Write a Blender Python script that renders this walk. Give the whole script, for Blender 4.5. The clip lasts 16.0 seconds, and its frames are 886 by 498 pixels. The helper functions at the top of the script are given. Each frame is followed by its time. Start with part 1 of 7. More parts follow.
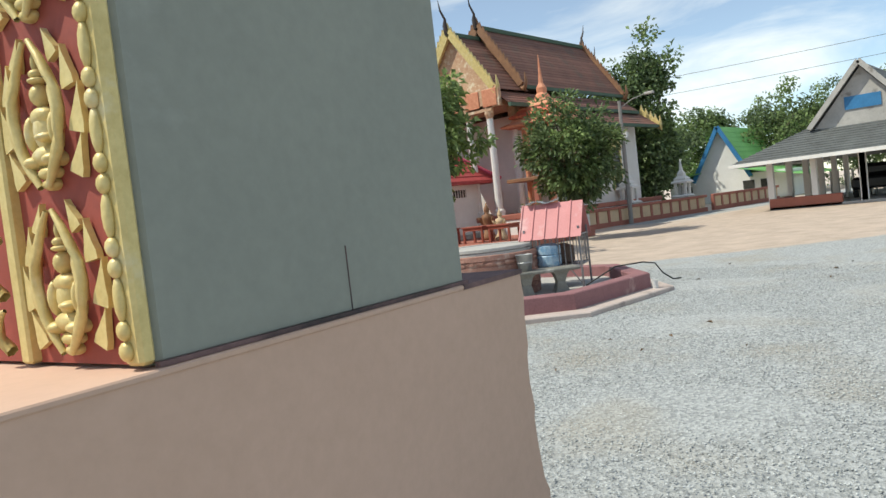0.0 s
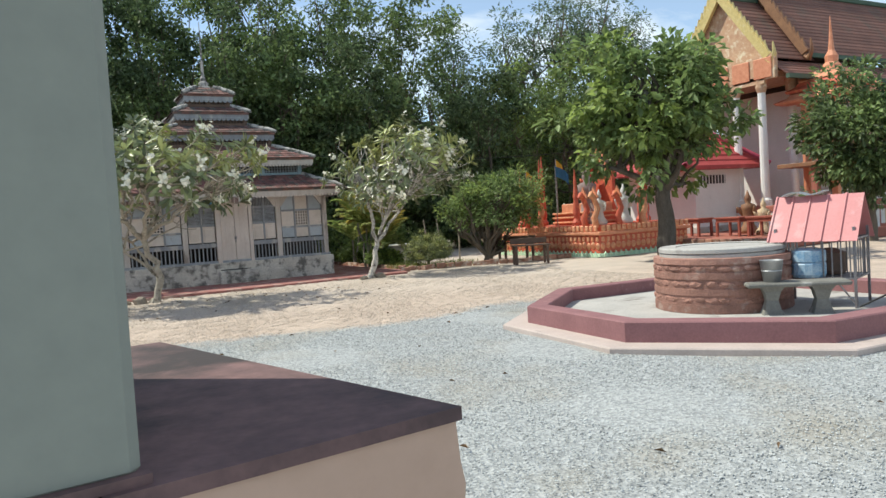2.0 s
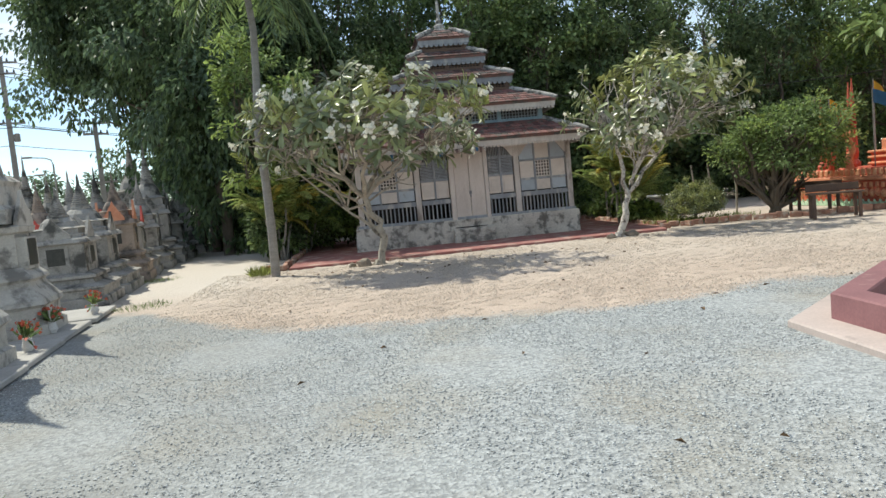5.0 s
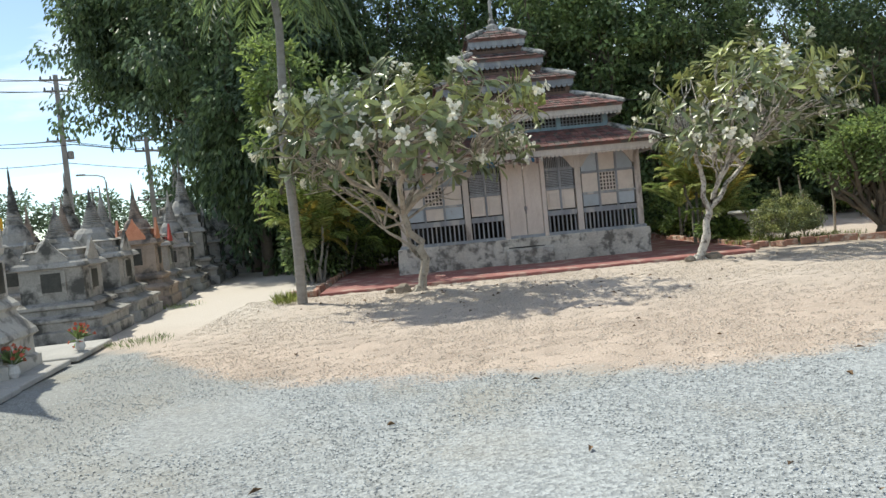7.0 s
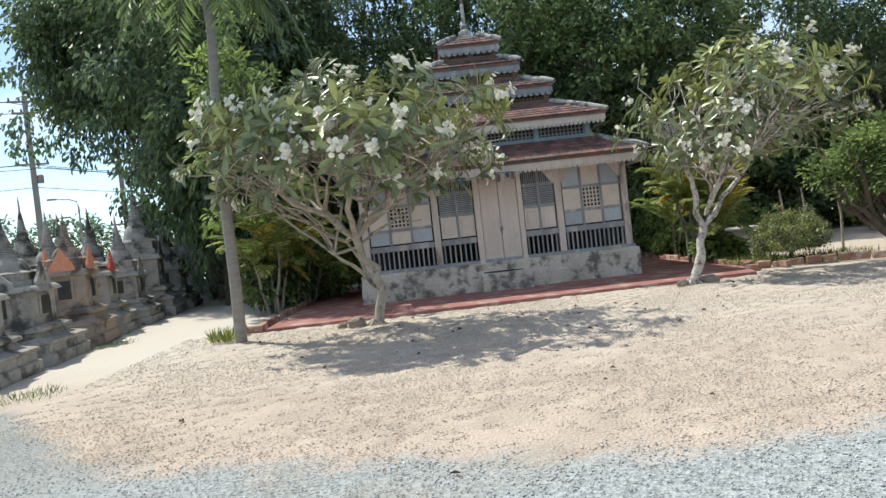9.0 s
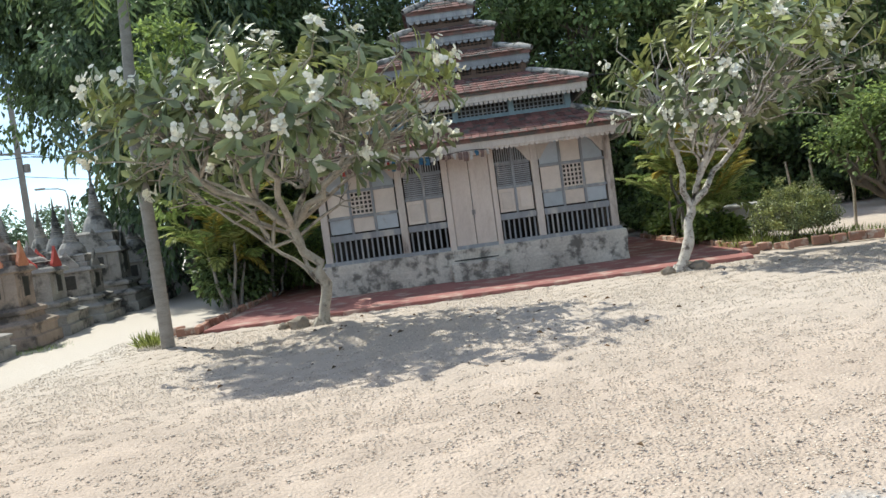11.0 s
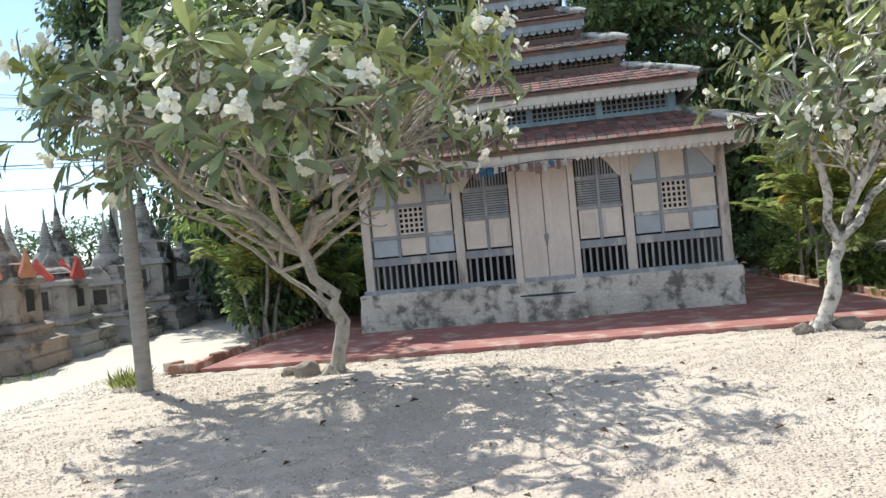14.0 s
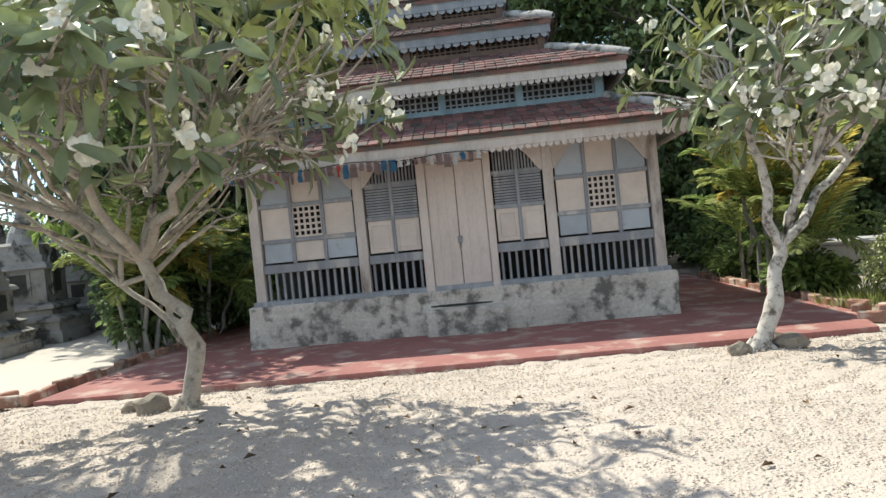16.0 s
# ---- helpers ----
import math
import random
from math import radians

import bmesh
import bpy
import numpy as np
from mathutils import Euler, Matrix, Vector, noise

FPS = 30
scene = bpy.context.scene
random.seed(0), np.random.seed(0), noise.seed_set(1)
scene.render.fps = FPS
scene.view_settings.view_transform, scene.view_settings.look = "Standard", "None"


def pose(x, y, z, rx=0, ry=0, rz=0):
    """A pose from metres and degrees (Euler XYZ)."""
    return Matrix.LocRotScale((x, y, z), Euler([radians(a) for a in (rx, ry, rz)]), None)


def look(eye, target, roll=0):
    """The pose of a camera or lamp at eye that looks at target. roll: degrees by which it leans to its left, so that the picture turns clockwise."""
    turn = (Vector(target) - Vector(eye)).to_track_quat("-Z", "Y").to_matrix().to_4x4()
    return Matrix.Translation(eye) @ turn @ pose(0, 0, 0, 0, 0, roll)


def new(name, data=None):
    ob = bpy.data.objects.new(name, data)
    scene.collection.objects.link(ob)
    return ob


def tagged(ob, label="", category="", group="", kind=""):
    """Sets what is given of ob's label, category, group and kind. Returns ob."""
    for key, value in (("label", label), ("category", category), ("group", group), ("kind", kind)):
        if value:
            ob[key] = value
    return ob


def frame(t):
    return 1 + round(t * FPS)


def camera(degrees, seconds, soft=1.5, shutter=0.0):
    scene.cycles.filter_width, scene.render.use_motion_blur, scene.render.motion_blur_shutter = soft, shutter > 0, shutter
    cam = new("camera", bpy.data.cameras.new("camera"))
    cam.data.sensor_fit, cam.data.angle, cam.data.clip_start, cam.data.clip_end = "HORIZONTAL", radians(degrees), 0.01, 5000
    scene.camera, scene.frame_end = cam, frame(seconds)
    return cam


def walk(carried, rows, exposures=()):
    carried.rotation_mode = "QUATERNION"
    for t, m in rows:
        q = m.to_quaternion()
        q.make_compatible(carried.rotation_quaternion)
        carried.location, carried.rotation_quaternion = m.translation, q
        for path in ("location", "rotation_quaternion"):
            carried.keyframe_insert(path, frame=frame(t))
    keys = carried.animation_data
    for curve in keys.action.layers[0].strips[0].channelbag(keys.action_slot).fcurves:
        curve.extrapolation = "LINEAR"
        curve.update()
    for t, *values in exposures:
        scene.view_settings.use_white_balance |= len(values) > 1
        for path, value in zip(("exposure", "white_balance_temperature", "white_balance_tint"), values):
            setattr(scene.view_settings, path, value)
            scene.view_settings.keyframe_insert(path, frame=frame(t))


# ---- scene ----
cam = camera(63.6, 16.0)
PATH = [
    (0, (-5.887, -23.158, 1.608), (-4.4, -21.824, 1.515), -6.6),
    (0.5, (-5.488, -22.985, 1.644), (-4.044, -21.602, 1.593), -7.5),
    (0.8, (-5.238, -22.915, 1.648), (-4.0, -21.345, 1.716), -4.6),
    (1, (-5.074, -22.843, 1.635), (-3.911, -21.216, 1.653), -4.2),
    (1.5, (-4.648, -22.626, 1.629), (-3.541, -20.961, 1.592), -4.8),
    (2, (-4.178, -22.39, 1.614), (-3.247, -20.622, 1.528), -3.6),
    (2.5, (-3.84, -22.06, 1.612), (-3.1, -20.206, 1.488), -5.6),
    (3, (-3.493, -21.658, 1.568), (-2.796, -19.791, 1.403), -3.0),
    (3.5, (-3.214, -21.26, 1.565), (-2.963, -19.294, 1.298), -2.0),
    (4, (-2.899, -20.777, 1.539), (-2.604, -18.82, 1.256), -4.5),
    (4.5, (-2.687, -20.413, 1.537), (-2.44, -18.434, 1.376), -5.0),
    (6.8, (-2.149, -18.052, 1.498), (-2.038, -16.063, 1.32), -6.8),
    (7, (-2.107, -17.906, 1.495), (-2.064, -15.909, 1.395), -5.5),
    (7.5, (-1.922, -17.516, 1.504), (-1.848, -15.521, 1.382), -7.1),
    (8, (-1.713, -17.128, 1.479), (-1.505, -15.14, 1.396), -8.2),
    (8.5, (-1.533, -16.699, 1.505), (-1.516, -14.701, 1.411), -5.8),
    (9, (-1.319, -16.234, 1.489), (-1.272, -14.235, 1.441), -6.4),
    (9.2, (-1.221, -16.079, 1.487), (-1.065, -14.087, 1.395), -6.9),
    (11.3, (-0.072, -14.581, 1.464), (-0.132, -12.585, 1.368), -6.7),
    (11.5, (-0.029, -14.407, 1.459), (-0.106, -12.41, 1.395), -6.0),
    (12, (-0.019, -13.883, 1.426), (-0.056, -11.884, 1.351), -5.5),
    (12.5, (0.034, -13.456, 1.409), (-0.207, -11.472, 1.319), -6.1),
    (13, (0.186, -12.974, 1.459), (0.037, -10.979, 1.424), -7.7),
    (13.5, (0.313, -12.584, 1.473), (0.129, -10.593, 1.5), -4.9),
    (14, (0.411, -12.152, 1.456), (0.126, -10.173, 1.442), -5.4),
    (14.5, (0.561, -11.735, 1.464), (0.488, -9.74, 1.345), -5.7),
    (15, (0.777, -11.368, 1.474), (0.567, -9.381, 1.375), -4.2),
    (15.5, (0.93, -10.952, 1.495), (0.751, -8.961, 1.413), -3.9),
    (16, (1.032, -10.608, 1.482), (0.868, -8.615, 1.446), -5.6),
]
walk(cam, [(t, look(e, a, r)) for t, e, a, r in PATH], [(0, 0.2, 6900, 2), (0.5, 0.25, 6850, 2), (1.0, 0.56, 6850, 2), (1.5, 0.52, 6800, 2), (2.0, 0.36, 6750, 2), (3.5, 0.3, 6750, 2), (7, 0.35, 6700, 2), (9, 0.44, 6550, 2), (12.5, 0.6, 6450, 2), (13.5, 0.74, 6400, 2), (15, 0.74, 6500, 2), (16, 0.7, 6650, 2)])

SHIFT = (0.5, -0.46)                     # ground shift of a shadow per metre of height
SUN_EL = math.atan(1.0 / math.hypot(*SHIFT))
SUN_AZ = math.atan2(-SHIFT[0], -SHIFT[1])  # compass turn of the sun, from +y towards +x

# ---- world, sun ----
world = bpy.data.worlds.new("sky")
scene.world = world
world.use_nodes = True
wn, wl = world.node_tree.nodes, world.node_tree.links
wn.clear()
w_out = wn.new("ShaderNodeOutputWorld")
w_bg = wn.new("ShaderNodeBackground")
w_sky = wn.new("ShaderNodeTexSky")
w_sky.sky_type = "NISHITA"
w_sky.sun_disc = False
w_sky.sun_elevation = SUN_EL
w_sky.sun_rotation = SUN_AZ
w_sky.air_density, w_sky.dust_density, w_sky.ozone_density = 0.8, 0.0, 2.0
w_co = wn.new("ShaderNodeTexCoord")
w_map = wn.new("ShaderNodeMapping")
w_map.inputs["Scale"].default_value = (2.2, 2.2, 7.0)
w_map.inputs["Location"].default_value = (3.1, 1.7, 0.4)
w_noise = wn.new("ShaderNodeTexNoise")
w_noise.inputs["Scale"].default_value = 1.4
w_noise.inputs["Detail"].default_value = 7
w_noise.inputs["Roughness"].default_value = 0.58
w_noise.inputs["Distortion"].default_value = 0.5
w_ramp = wn.new("ShaderNodeValToRGB")
w_ramp.color_ramp.elements[0].position = 0.47
w_ramp.color_ramp.elements[0].color = (0.09, 0.09, 0.09, 1)
w_ramp.color_ramp.elements[1].position = 0.8
w_ramp.color_ramp.elements[1].color = (0.75, 0.75, 0.75, 1)
w_mix = wn.new("ShaderNodeMixRGB")
w_mix.inputs["Color2"].default_value = (8.6, 8.3, 7.9, 1)
wl.new(w_co.outputs["Generated"], w_map.inputs["Vector"])
wl.new(w_map.outputs["Vector"], w_noise.inputs["Vector"])
wl.new(w_noise.outputs["Fac"], w_ramp.inputs["Fac"])
wl.new(w_ramp.outputs["Color"], w_mix.inputs["Fac"])
wl.new(w_sky.outputs["Color"], w_mix.inputs["Color1"])
wl.new(w_mix.outputs["Color"], w_bg.inputs["Color"])
w_bg.inputs["Strength"].default_value = 0.15
wl.new(w_bg.outputs["Background"], w_out.inputs["Surface"])

sun_data = bpy.data.lights.new("sun", "SUN")
sun_data.energy, sun_data.angle, sun_data.color = 3.8, radians(0.6), (1.0, 0.955, 0.885)
sun = new("sun", sun_data)
sun.matrix_world = look((-SHIFT[0] * 40, -SHIFT[1] * 40, 40), (0, 0, 0))


# ---- materials ----
def mat(name, c1, c2=None, scale=3.0, fine=40.0, rough=0.8, bump=0.15, dist=0.01, metal=0.0, spec=0.35, stain=None, stain_at=0.62,
        stain_scale=1.3, rnd=0.0, isl=0.0, stretch=(1, 1, 1), translucent=0.0):
    """Two scales of colour change, an optional stain, fine bump; rnd / isl: how much single objects / loose pieces differ."""
    m = bpy.data.materials.new(name)
    m.use_nodes = True
    n, l = m.node_tree.nodes, m.node_tree.links
    bsdf = n["Principled BSDF"]
    bsdf.inputs["Roughness"].default_value = rough
    bsdf.inputs["Metallic"].default_value = metal
    bsdf.inputs["Specular IOR Level"].default_value = spec
    geo = n.new("ShaderNodeNewGeometry")
    mp = n.new("ShaderNodeMapping")
    mp.inputs["Scale"].default_value = stretch
    l.new(geo.outputs["Position"], mp.inputs["Vector"])

    def noise_node(s, detail):
        t = n.new("ShaderNodeTexNoise")
        t.inputs["Scale"].default_value, t.inputs["Detail"].default_value = s, detail
        t.inputs["Roughness"].default_value = 0.62
        l.new(mp.outputs["Vector"], t.inputs["Vector"])
        return t

    big, small = noise_node(scale, 5), noise_node(fine, 3)
    c2 = c2 or tuple(v * 0.72 for v in c1)
    mix = n.new("ShaderNodeMixRGB")
    mix.inputs["Color1"].default_value, mix.inputs["Color2"].default_value = (*c1, 1), (*c2, 1)
    ramp = n.new("ShaderNodeMapRange")
    ramp.inputs["From Min"].default_value, ramp.inputs["From Max"].default_value = 0.36, 0.64
    add = n.new("ShaderNodeMath")
    add.operation = "MULTIPLY_ADD"
    add.inputs[1].default_value, add.inputs[2].default_value = 0.4, 0.0
    l.new(small.outputs["Fac"], add.inputs[0])
    add2 = n.new("ShaderNodeMath")
    add2.operation = "MULTIPLY_ADD"
    add2.inputs[1].default_value = 0.6
    l.new(big.outputs["Fac"], add2.inputs[0])
    l.new(add.outputs[0], add2.inputs[2])
    l.new(add2.outputs[0], ramp.inputs["Value"])
    l.new(ramp.outputs["Result"], mix.inputs["Fac"])
    col = mix.outputs["Color"]
    if stain:
        st = noise_node(stain_scale, 8)
        sr = n.new("ShaderNodeMapRange")
        sr.inputs["From Min"].default_value, sr.inputs["From Max"].default_value = stain_at - 0.05, stain_at + 0.06
        l.new(st.outputs["Fac"], sr.inputs["Value"])
        sm = n.new("ShaderNodeMixRGB")
        sm.inputs["Color2"].default_value = (*stain, 1)
        l.new(sr.outputs["Result"], sm.inputs["Fac"])
        l.new(col, sm.inputs["Color1"])
        col = sm.outputs["Color"]
    if rnd or isl:
        if rnd:
            src = n.new("ShaderNodeObjectInfo").outputs["Random"]
        else:
            src = geo.outputs["Random Per Island"]
        vr = n.new("ShaderNodeMapRange")
        vr.inputs["To Min"].default_value, vr.inputs["To Max"].default_value = 1 - (rnd or isl), 1 + (rnd or isl)
        l.new(src, vr.inputs["Value"])
        hs = n.new("ShaderNodeHueSaturation")
        l.new(vr.outputs["Result"], hs.inputs["Value"])
        l.new(col, hs.inputs["Color"])
        col = hs.outputs["Color"]
    l.new(col, bsdf.inputs["Base Color"])
    if bump:
        b = n.new("ShaderNodeBump")
        b.inputs["Strength"].default_value, b.inputs["Distance"].default_value = bump, dist
        l.new(add2.outputs[0], b.inputs["Height"])
        l.new(b.outputs["Normal"], bsdf.inputs["Normal"])
    if translucent:
        tr = n.new("ShaderNodeBsdfTranslucent")
        l.new(col, tr.inputs["Color"])
        ms = n.new("ShaderNodeMixShader")
        ms.inputs["Fac"].default_value = translucent
        l.new(bsdf.outputs[0], ms.inputs[1])
        l.new(tr.outputs[0], ms.inputs[2])
        l.new(ms.outputs[0], n["Material Output"].inputs["Surface"])
    return m


M = {}
M["gravel_stone"] = mat("gravel_stone", (0.53, 0.55, 0.548), (0.36, 0.375, 0.378), 30, 160, 0.85, 0.0, isl=0.4)
M["sand_stone"] = mat("sand_stone", (0.64, 0.56, 0.475), (0.48, 0.405, 0.335), 30, 160, 0.9, 0.0, isl=0.35)
M["dry_leaf"] = mat("dry_leaf", (0.2, 0.12, 0.06), (0.09, 0.06, 0.035), 20, 90, 0.8, 0.1, isl=0.5)
M["pale_wood"] = mat("pale_wood", (0.64, 0.585, 0.54), (0.48, 0.425, 0.385), 6, 70, 0.75, 0.25, stain=(0.2, 0.16, 0.14), stain_at=0.66, stain_scale=2.5, rnd=0.06, stretch=(1, 1, 0.25))
M["grey_wood"] = mat("grey_wood", (0.34, 0.355, 0.38), (0.23, 0.24, 0.26), 6, 70, 0.8, 0.25, stain=(0.48, 0.46, 0.44), stain_at=0.6, stain_scale=4, rnd=0.1, stretch=(1, 1, 0.25))
M["blue_wood"] = mat("blue_wood", (0.3, 0.4, 0.45), (0.2, 0.27, 0.31), 5, 60, 0.75, 0.2, stain=(0.45, 0.45, 0.44), stain_at=0.64, stain_scale=3, rnd=0.08)
M["panel_white"] = mat("panel_white", (0.71, 0.63, 0.565), (0.59, 0.52, 0.465), 4, 60, 0.7, 0.12, stain=(0.42, 0.38, 0.35), stain_at=0.68, stain_scale=3, rnd=0.07)
M["panel_blue"] = mat("panel_blue", (0.46, 0.51, 0.56), (0.38, 0.42, 0.46), 4, 60, 0.7, 0.12, stain=(0.3, 0.3, 0.3), stain_at=0.68, stain_scale=3, rnd=0.1)
M["door_wood"] = mat("door_wood", (0.69, 0.61, 0.555), (0.54, 0.46, 0.41), 3, 50, 0.7, 0.2, stain=(0.2, 0.15, 0.13), stain_at=0.655, stain_scale=2.6, stretch=(1, 1, 0.3))
M["old_plaster"] = mat("old_plaster", (0.7, 0.65, 0.58), (0.4, 0.36, 0.32), 1.6, 26, 0.9, 0.6, 0.02, stain=(0.17, 0.155, 0.14), stain_at=0.545, stain_scale=3.4)
# near-black: painted shade of openings and rooms, also the rotted door sill
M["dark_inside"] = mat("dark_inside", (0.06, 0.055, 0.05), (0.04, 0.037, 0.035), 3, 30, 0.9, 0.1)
M["roof_tile"] = mat("roof_tile", (0.24, 0.11, 0.095), (0.115, 0.06, 0.055), 6, 60, 0.8, 0.3, stain=(0.1, 0.09, 0.08), stain_at=0.55, stain_scale=5, rnd=0.35)
M["roof_old"] = mat("roof_old", (0.2, 0.105, 0.09), (0.11, 0.065, 0.058), 5, 60, 0.85, 0.4, stain=(0.09, 0.085, 0.08), stain_at=0.52, stain_scale=3, isl=0.35)
M["mortar"] = mat("mortar", (0.5, 0.48, 0.45), (0.27, 0.26, 0.25), 5, 50, 0.95, 0.6, 0.02, stain=(0.12, 0.12, 0.11), stain_at=0.55, stain_scale=5)
M["red_floor"] = mat("red_floor", (0.38, 0.165, 0.145), (0.26, 0.11, 0.1), 1.2, 30, 0.85, 0.3, stain=(0.44, 0.31, 0.26), stain_at=0.56, stain_scale=2.2)
M["brick_edge"] = mat("brick_edge", (0.4, 0.21, 0.15), (0.26, 0.15, 0.11), 6, 50, 0.9, 0.5, 0.02, stain=(0.5, 0.43, 0.36), stain_at=0.57, stain_scale=5, rnd=0.3)
M["frangi_bark"] = mat("frangi_bark", (0.47, 0.42, 0.35), (0.28, 0.245, 0.2), 7, 45, 0.85, 0.6, 0.02, stain=(0.13, 0.11, 0.09), stain_at=0.6, stain_scale=6)
M["old_concrete"] = mat("old_concrete", (0.24, 0.235, 0.21), (0.15, 0.145, 0.13), 3, 40, 0.9, 0.4, stain=(0.36, 0.35, 0.32), stain_at=0.64, stain_scale=5)
M["carved_cream"] = mat("carved_cream", (0.62, 0.43, 0.28), (0.48, 0.26, 0.16), 5, 30, 0.7, 0.4, 0.03, stain=(0.72, 0.62, 0.45), stain_at=0.58, stain_scale=4)
M["finial_dark"] = mat("finial_dark", (0.07, 0.05, 0.045), (0.04, 0.03, 0.028), 5, 30, 0.6, 0.2)
M["verge_pink"] = mat("verge_pink", (0.56, 0.1, 0.17), (0.44, 0.07, 0.12), 3, 30, 0.6, 0.2)
M["orange_gold"] = mat("orange_gold", (0.72, 0.42, 0.25), (0.6, 0.19, 0.09), 9, 50, 0.55, 0.4, 0.02)
M["table_red"] = mat("table_red", (0.36, 0.1, 0.07), (0.24, 0.07, 0.05), 4, 30, 0.6, 0.2)
M["frangi_pale"] = mat("frangi_pale", (0.6, 0.57, 0.52), (0.36, 0.32, 0.28), 9, 45, 0.85, 0.7, 0.02, stain=(0.12, 0.1, 0.085), stain_at=0.57, stain_scale=9)
M["bark_dark"] = mat("bark_dark", (0.13, 0.11, 0.09), (0.06, 0.05, 0.04), 6, 40, 0.9, 0.8, 0.03, stain=(0.4, 0.38, 0.34), stain_at=0.66, stain_scale=3, stretch=(1, 1, 0.3))
M["bark"] = mat("bark", (0.2, 0.16, 0.12), (0.11, 0.09, 0.07), 6, 40, 0.9, 0.8, 0.03, stretch=(1, 1, 0.3))
M["palm_bark"] = mat("palm_bark", (0.33, 0.31, 0.28), (0.22, 0.2, 0.18), 5, 40, 0.85, 0.5, 0.02, stretch=(1, 1, 3))
LEAF = dict(rough=0.5, bump=0.0, spec=0.35, translucent=0.4)
GLOW = dict(rough=0.5, bump=0.0, spec=0.35, translucent=0.55)
WAXY = dict(rough=0.34, bump=0.0, spec=0.5, translucent=0.2)
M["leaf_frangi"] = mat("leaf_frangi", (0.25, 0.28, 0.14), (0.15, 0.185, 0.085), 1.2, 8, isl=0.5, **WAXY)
# lighter copy: sunlight painted into upper frangipani leaves; also the bush's golden green
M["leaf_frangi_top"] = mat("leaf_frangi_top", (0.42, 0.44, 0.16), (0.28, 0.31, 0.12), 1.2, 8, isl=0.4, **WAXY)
M["leaf_dark"] = mat("leaf_dark", (0.16, 0.22, 0.095), (0.09, 0.135, 0.065), 0.5, 6, isl=0.55, **LEAF)
M["leaf_mid"] = mat("leaf_mid", (0.24, 0.32, 0.12), (0.125, 0.185, 0.07), 0.5, 6, isl=0.5, **LEAF)
M["leaf_bright"] = mat("leaf_bright", (0.3, 0.38, 0.11), (0.17, 0.24, 0.075), 0.7, 6, isl=0.45, **GLOW)
M["leaf_teal"] = mat("leaf_teal", (0.176, 0.243, 0.149), (0.088, 0.135, 0.081), 0.5, 6, isl=0.5, **LEAF)
M["leaf_palm"] = mat("leaf_palm", (0.42, 0.46, 0.16), (0.26, 0.3, 0.1), 0.9, 8, isl=0.4, **GLOW)
M["leaf_yellow"] = mat("leaf_yellow", (0.52, 0.42, 0.1), (0.34, 0.29, 0.08), 0.9, 8, isl=0.4, **GLOW)
M["petal"] = mat("petal", (0.86, 0.85, 0.78), (0.8, 0.76, 0.6), 8, 60, 0.6, 0.0, isl=0.08, translucent=0.2)
M["kerb_paint"] = mat("kerb_paint", (0.3, 0.145, 0.15), (0.22, 0.105, 0.11), 2.5, 40, 0.75, 0.2, stain=(0.42, 0.28, 0.26), stain_at=0.66, stain_scale=2)
M["concrete"] = mat("concrete", (0.5, 0.48, 0.45), (0.36, 0.345, 0.325), 1.5, 35, 0.9, 0.3, stain=(0.24, 0.22, 0.2), stain_at=0.62, stain_scale=1.6)
M["pink_apron"] = mat("pink_apron", (0.54, 0.45, 0.41), (0.42, 0.35, 0.32), 2, 35, 0.9, 0.3, stain=(0.25, 0.21, 0.19), stain_at=0.62, stain_scale=1.8)
M["well_stone"] = mat("well_stone", (0.38, 0.2, 0.155), (0.25, 0.135, 0.105), 5, 40, 0.9, 0.7, 0.03, stain=(0.42, 0.3, 0.25), stain_at=0.62, stain_scale=4, rnd=0.2)
M["tin_red"] = mat("tin_red", (0.6, 0.25, 0.25), (0.52, 0.2, 0.2), 2, 30, 0.5, 0.05, stain=(0.62, 0.36, 0.35), stain_at=0.6, stain_scale=2)
M["steel"] = mat("steel", (0.3, 0.29, 0.3), (0.2, 0.18, 0.18), 10, 80, 0.55, 0.1, metal=0.6)
M["galvanised"] = mat("galvanised", (0.5, 0.51, 0.52), (0.36, 0.37, 0.38), 8, 60, 0.42, 0.1, metal=0.75)
M["grey_render"] = mat("grey_render", (0.305, 0.315, 0.27), (0.26, 0.27, 0.235), 0.8, 25, 0.85, 0.12, 0.006, stain=(0.36, 0.37, 0.33), stain_at=0.64, stain_scale=1.2)
M["pink_render"] = mat("pink_render", (0.62, 0.42, 0.325), (0.55, 0.37, 0.28), 1.0, 25, 0.85, 0.15, 0.006, stain=(0.36, 0.26, 0.23), stain_at=0.7, stain_scale=1.6)
# dark mottled red: dirt plus painted shadow on the cap; also joint and crack
M["plinth_top"] = mat("plinth_top", (0.22, 0.13, 0.125), (0.1, 0.065, 0.065), 2.5, 30, 0.8, 0.3, stain=(0.05, 0.04, 0.04), stain_at=0.52, stain_scale=2.2)
M["gold"] = mat("gold", (0.72, 0.58, 0.26), (0.56, 0.43, 0.17), 9, 60, 0.45, 0.35, 0.01, metal=0.15, stain=(0.7, 0.6, 0.36), stain_at=0.62, stain_scale=6)
M["red_ground"] = mat("red_ground", (0.34, 0.075, 0.055), (0.26, 0.06, 0.045), 4, 40, 0.7, 0.2)
M["orange"] = mat("orange", (0.62, 0.14, 0.085), (0.46, 0.1, 0.06), 3, 30, 0.6, 0.3, 0.02, stain=(0.75, 0.3, 0.12), stain_at=0.62, stain_scale=4)
M["orange_light"] = mat("orange_light", (0.7, 0.33, 0.2), (0.55, 0.2, 0.11), 6, 40, 0.6, 0.3, 0.02)
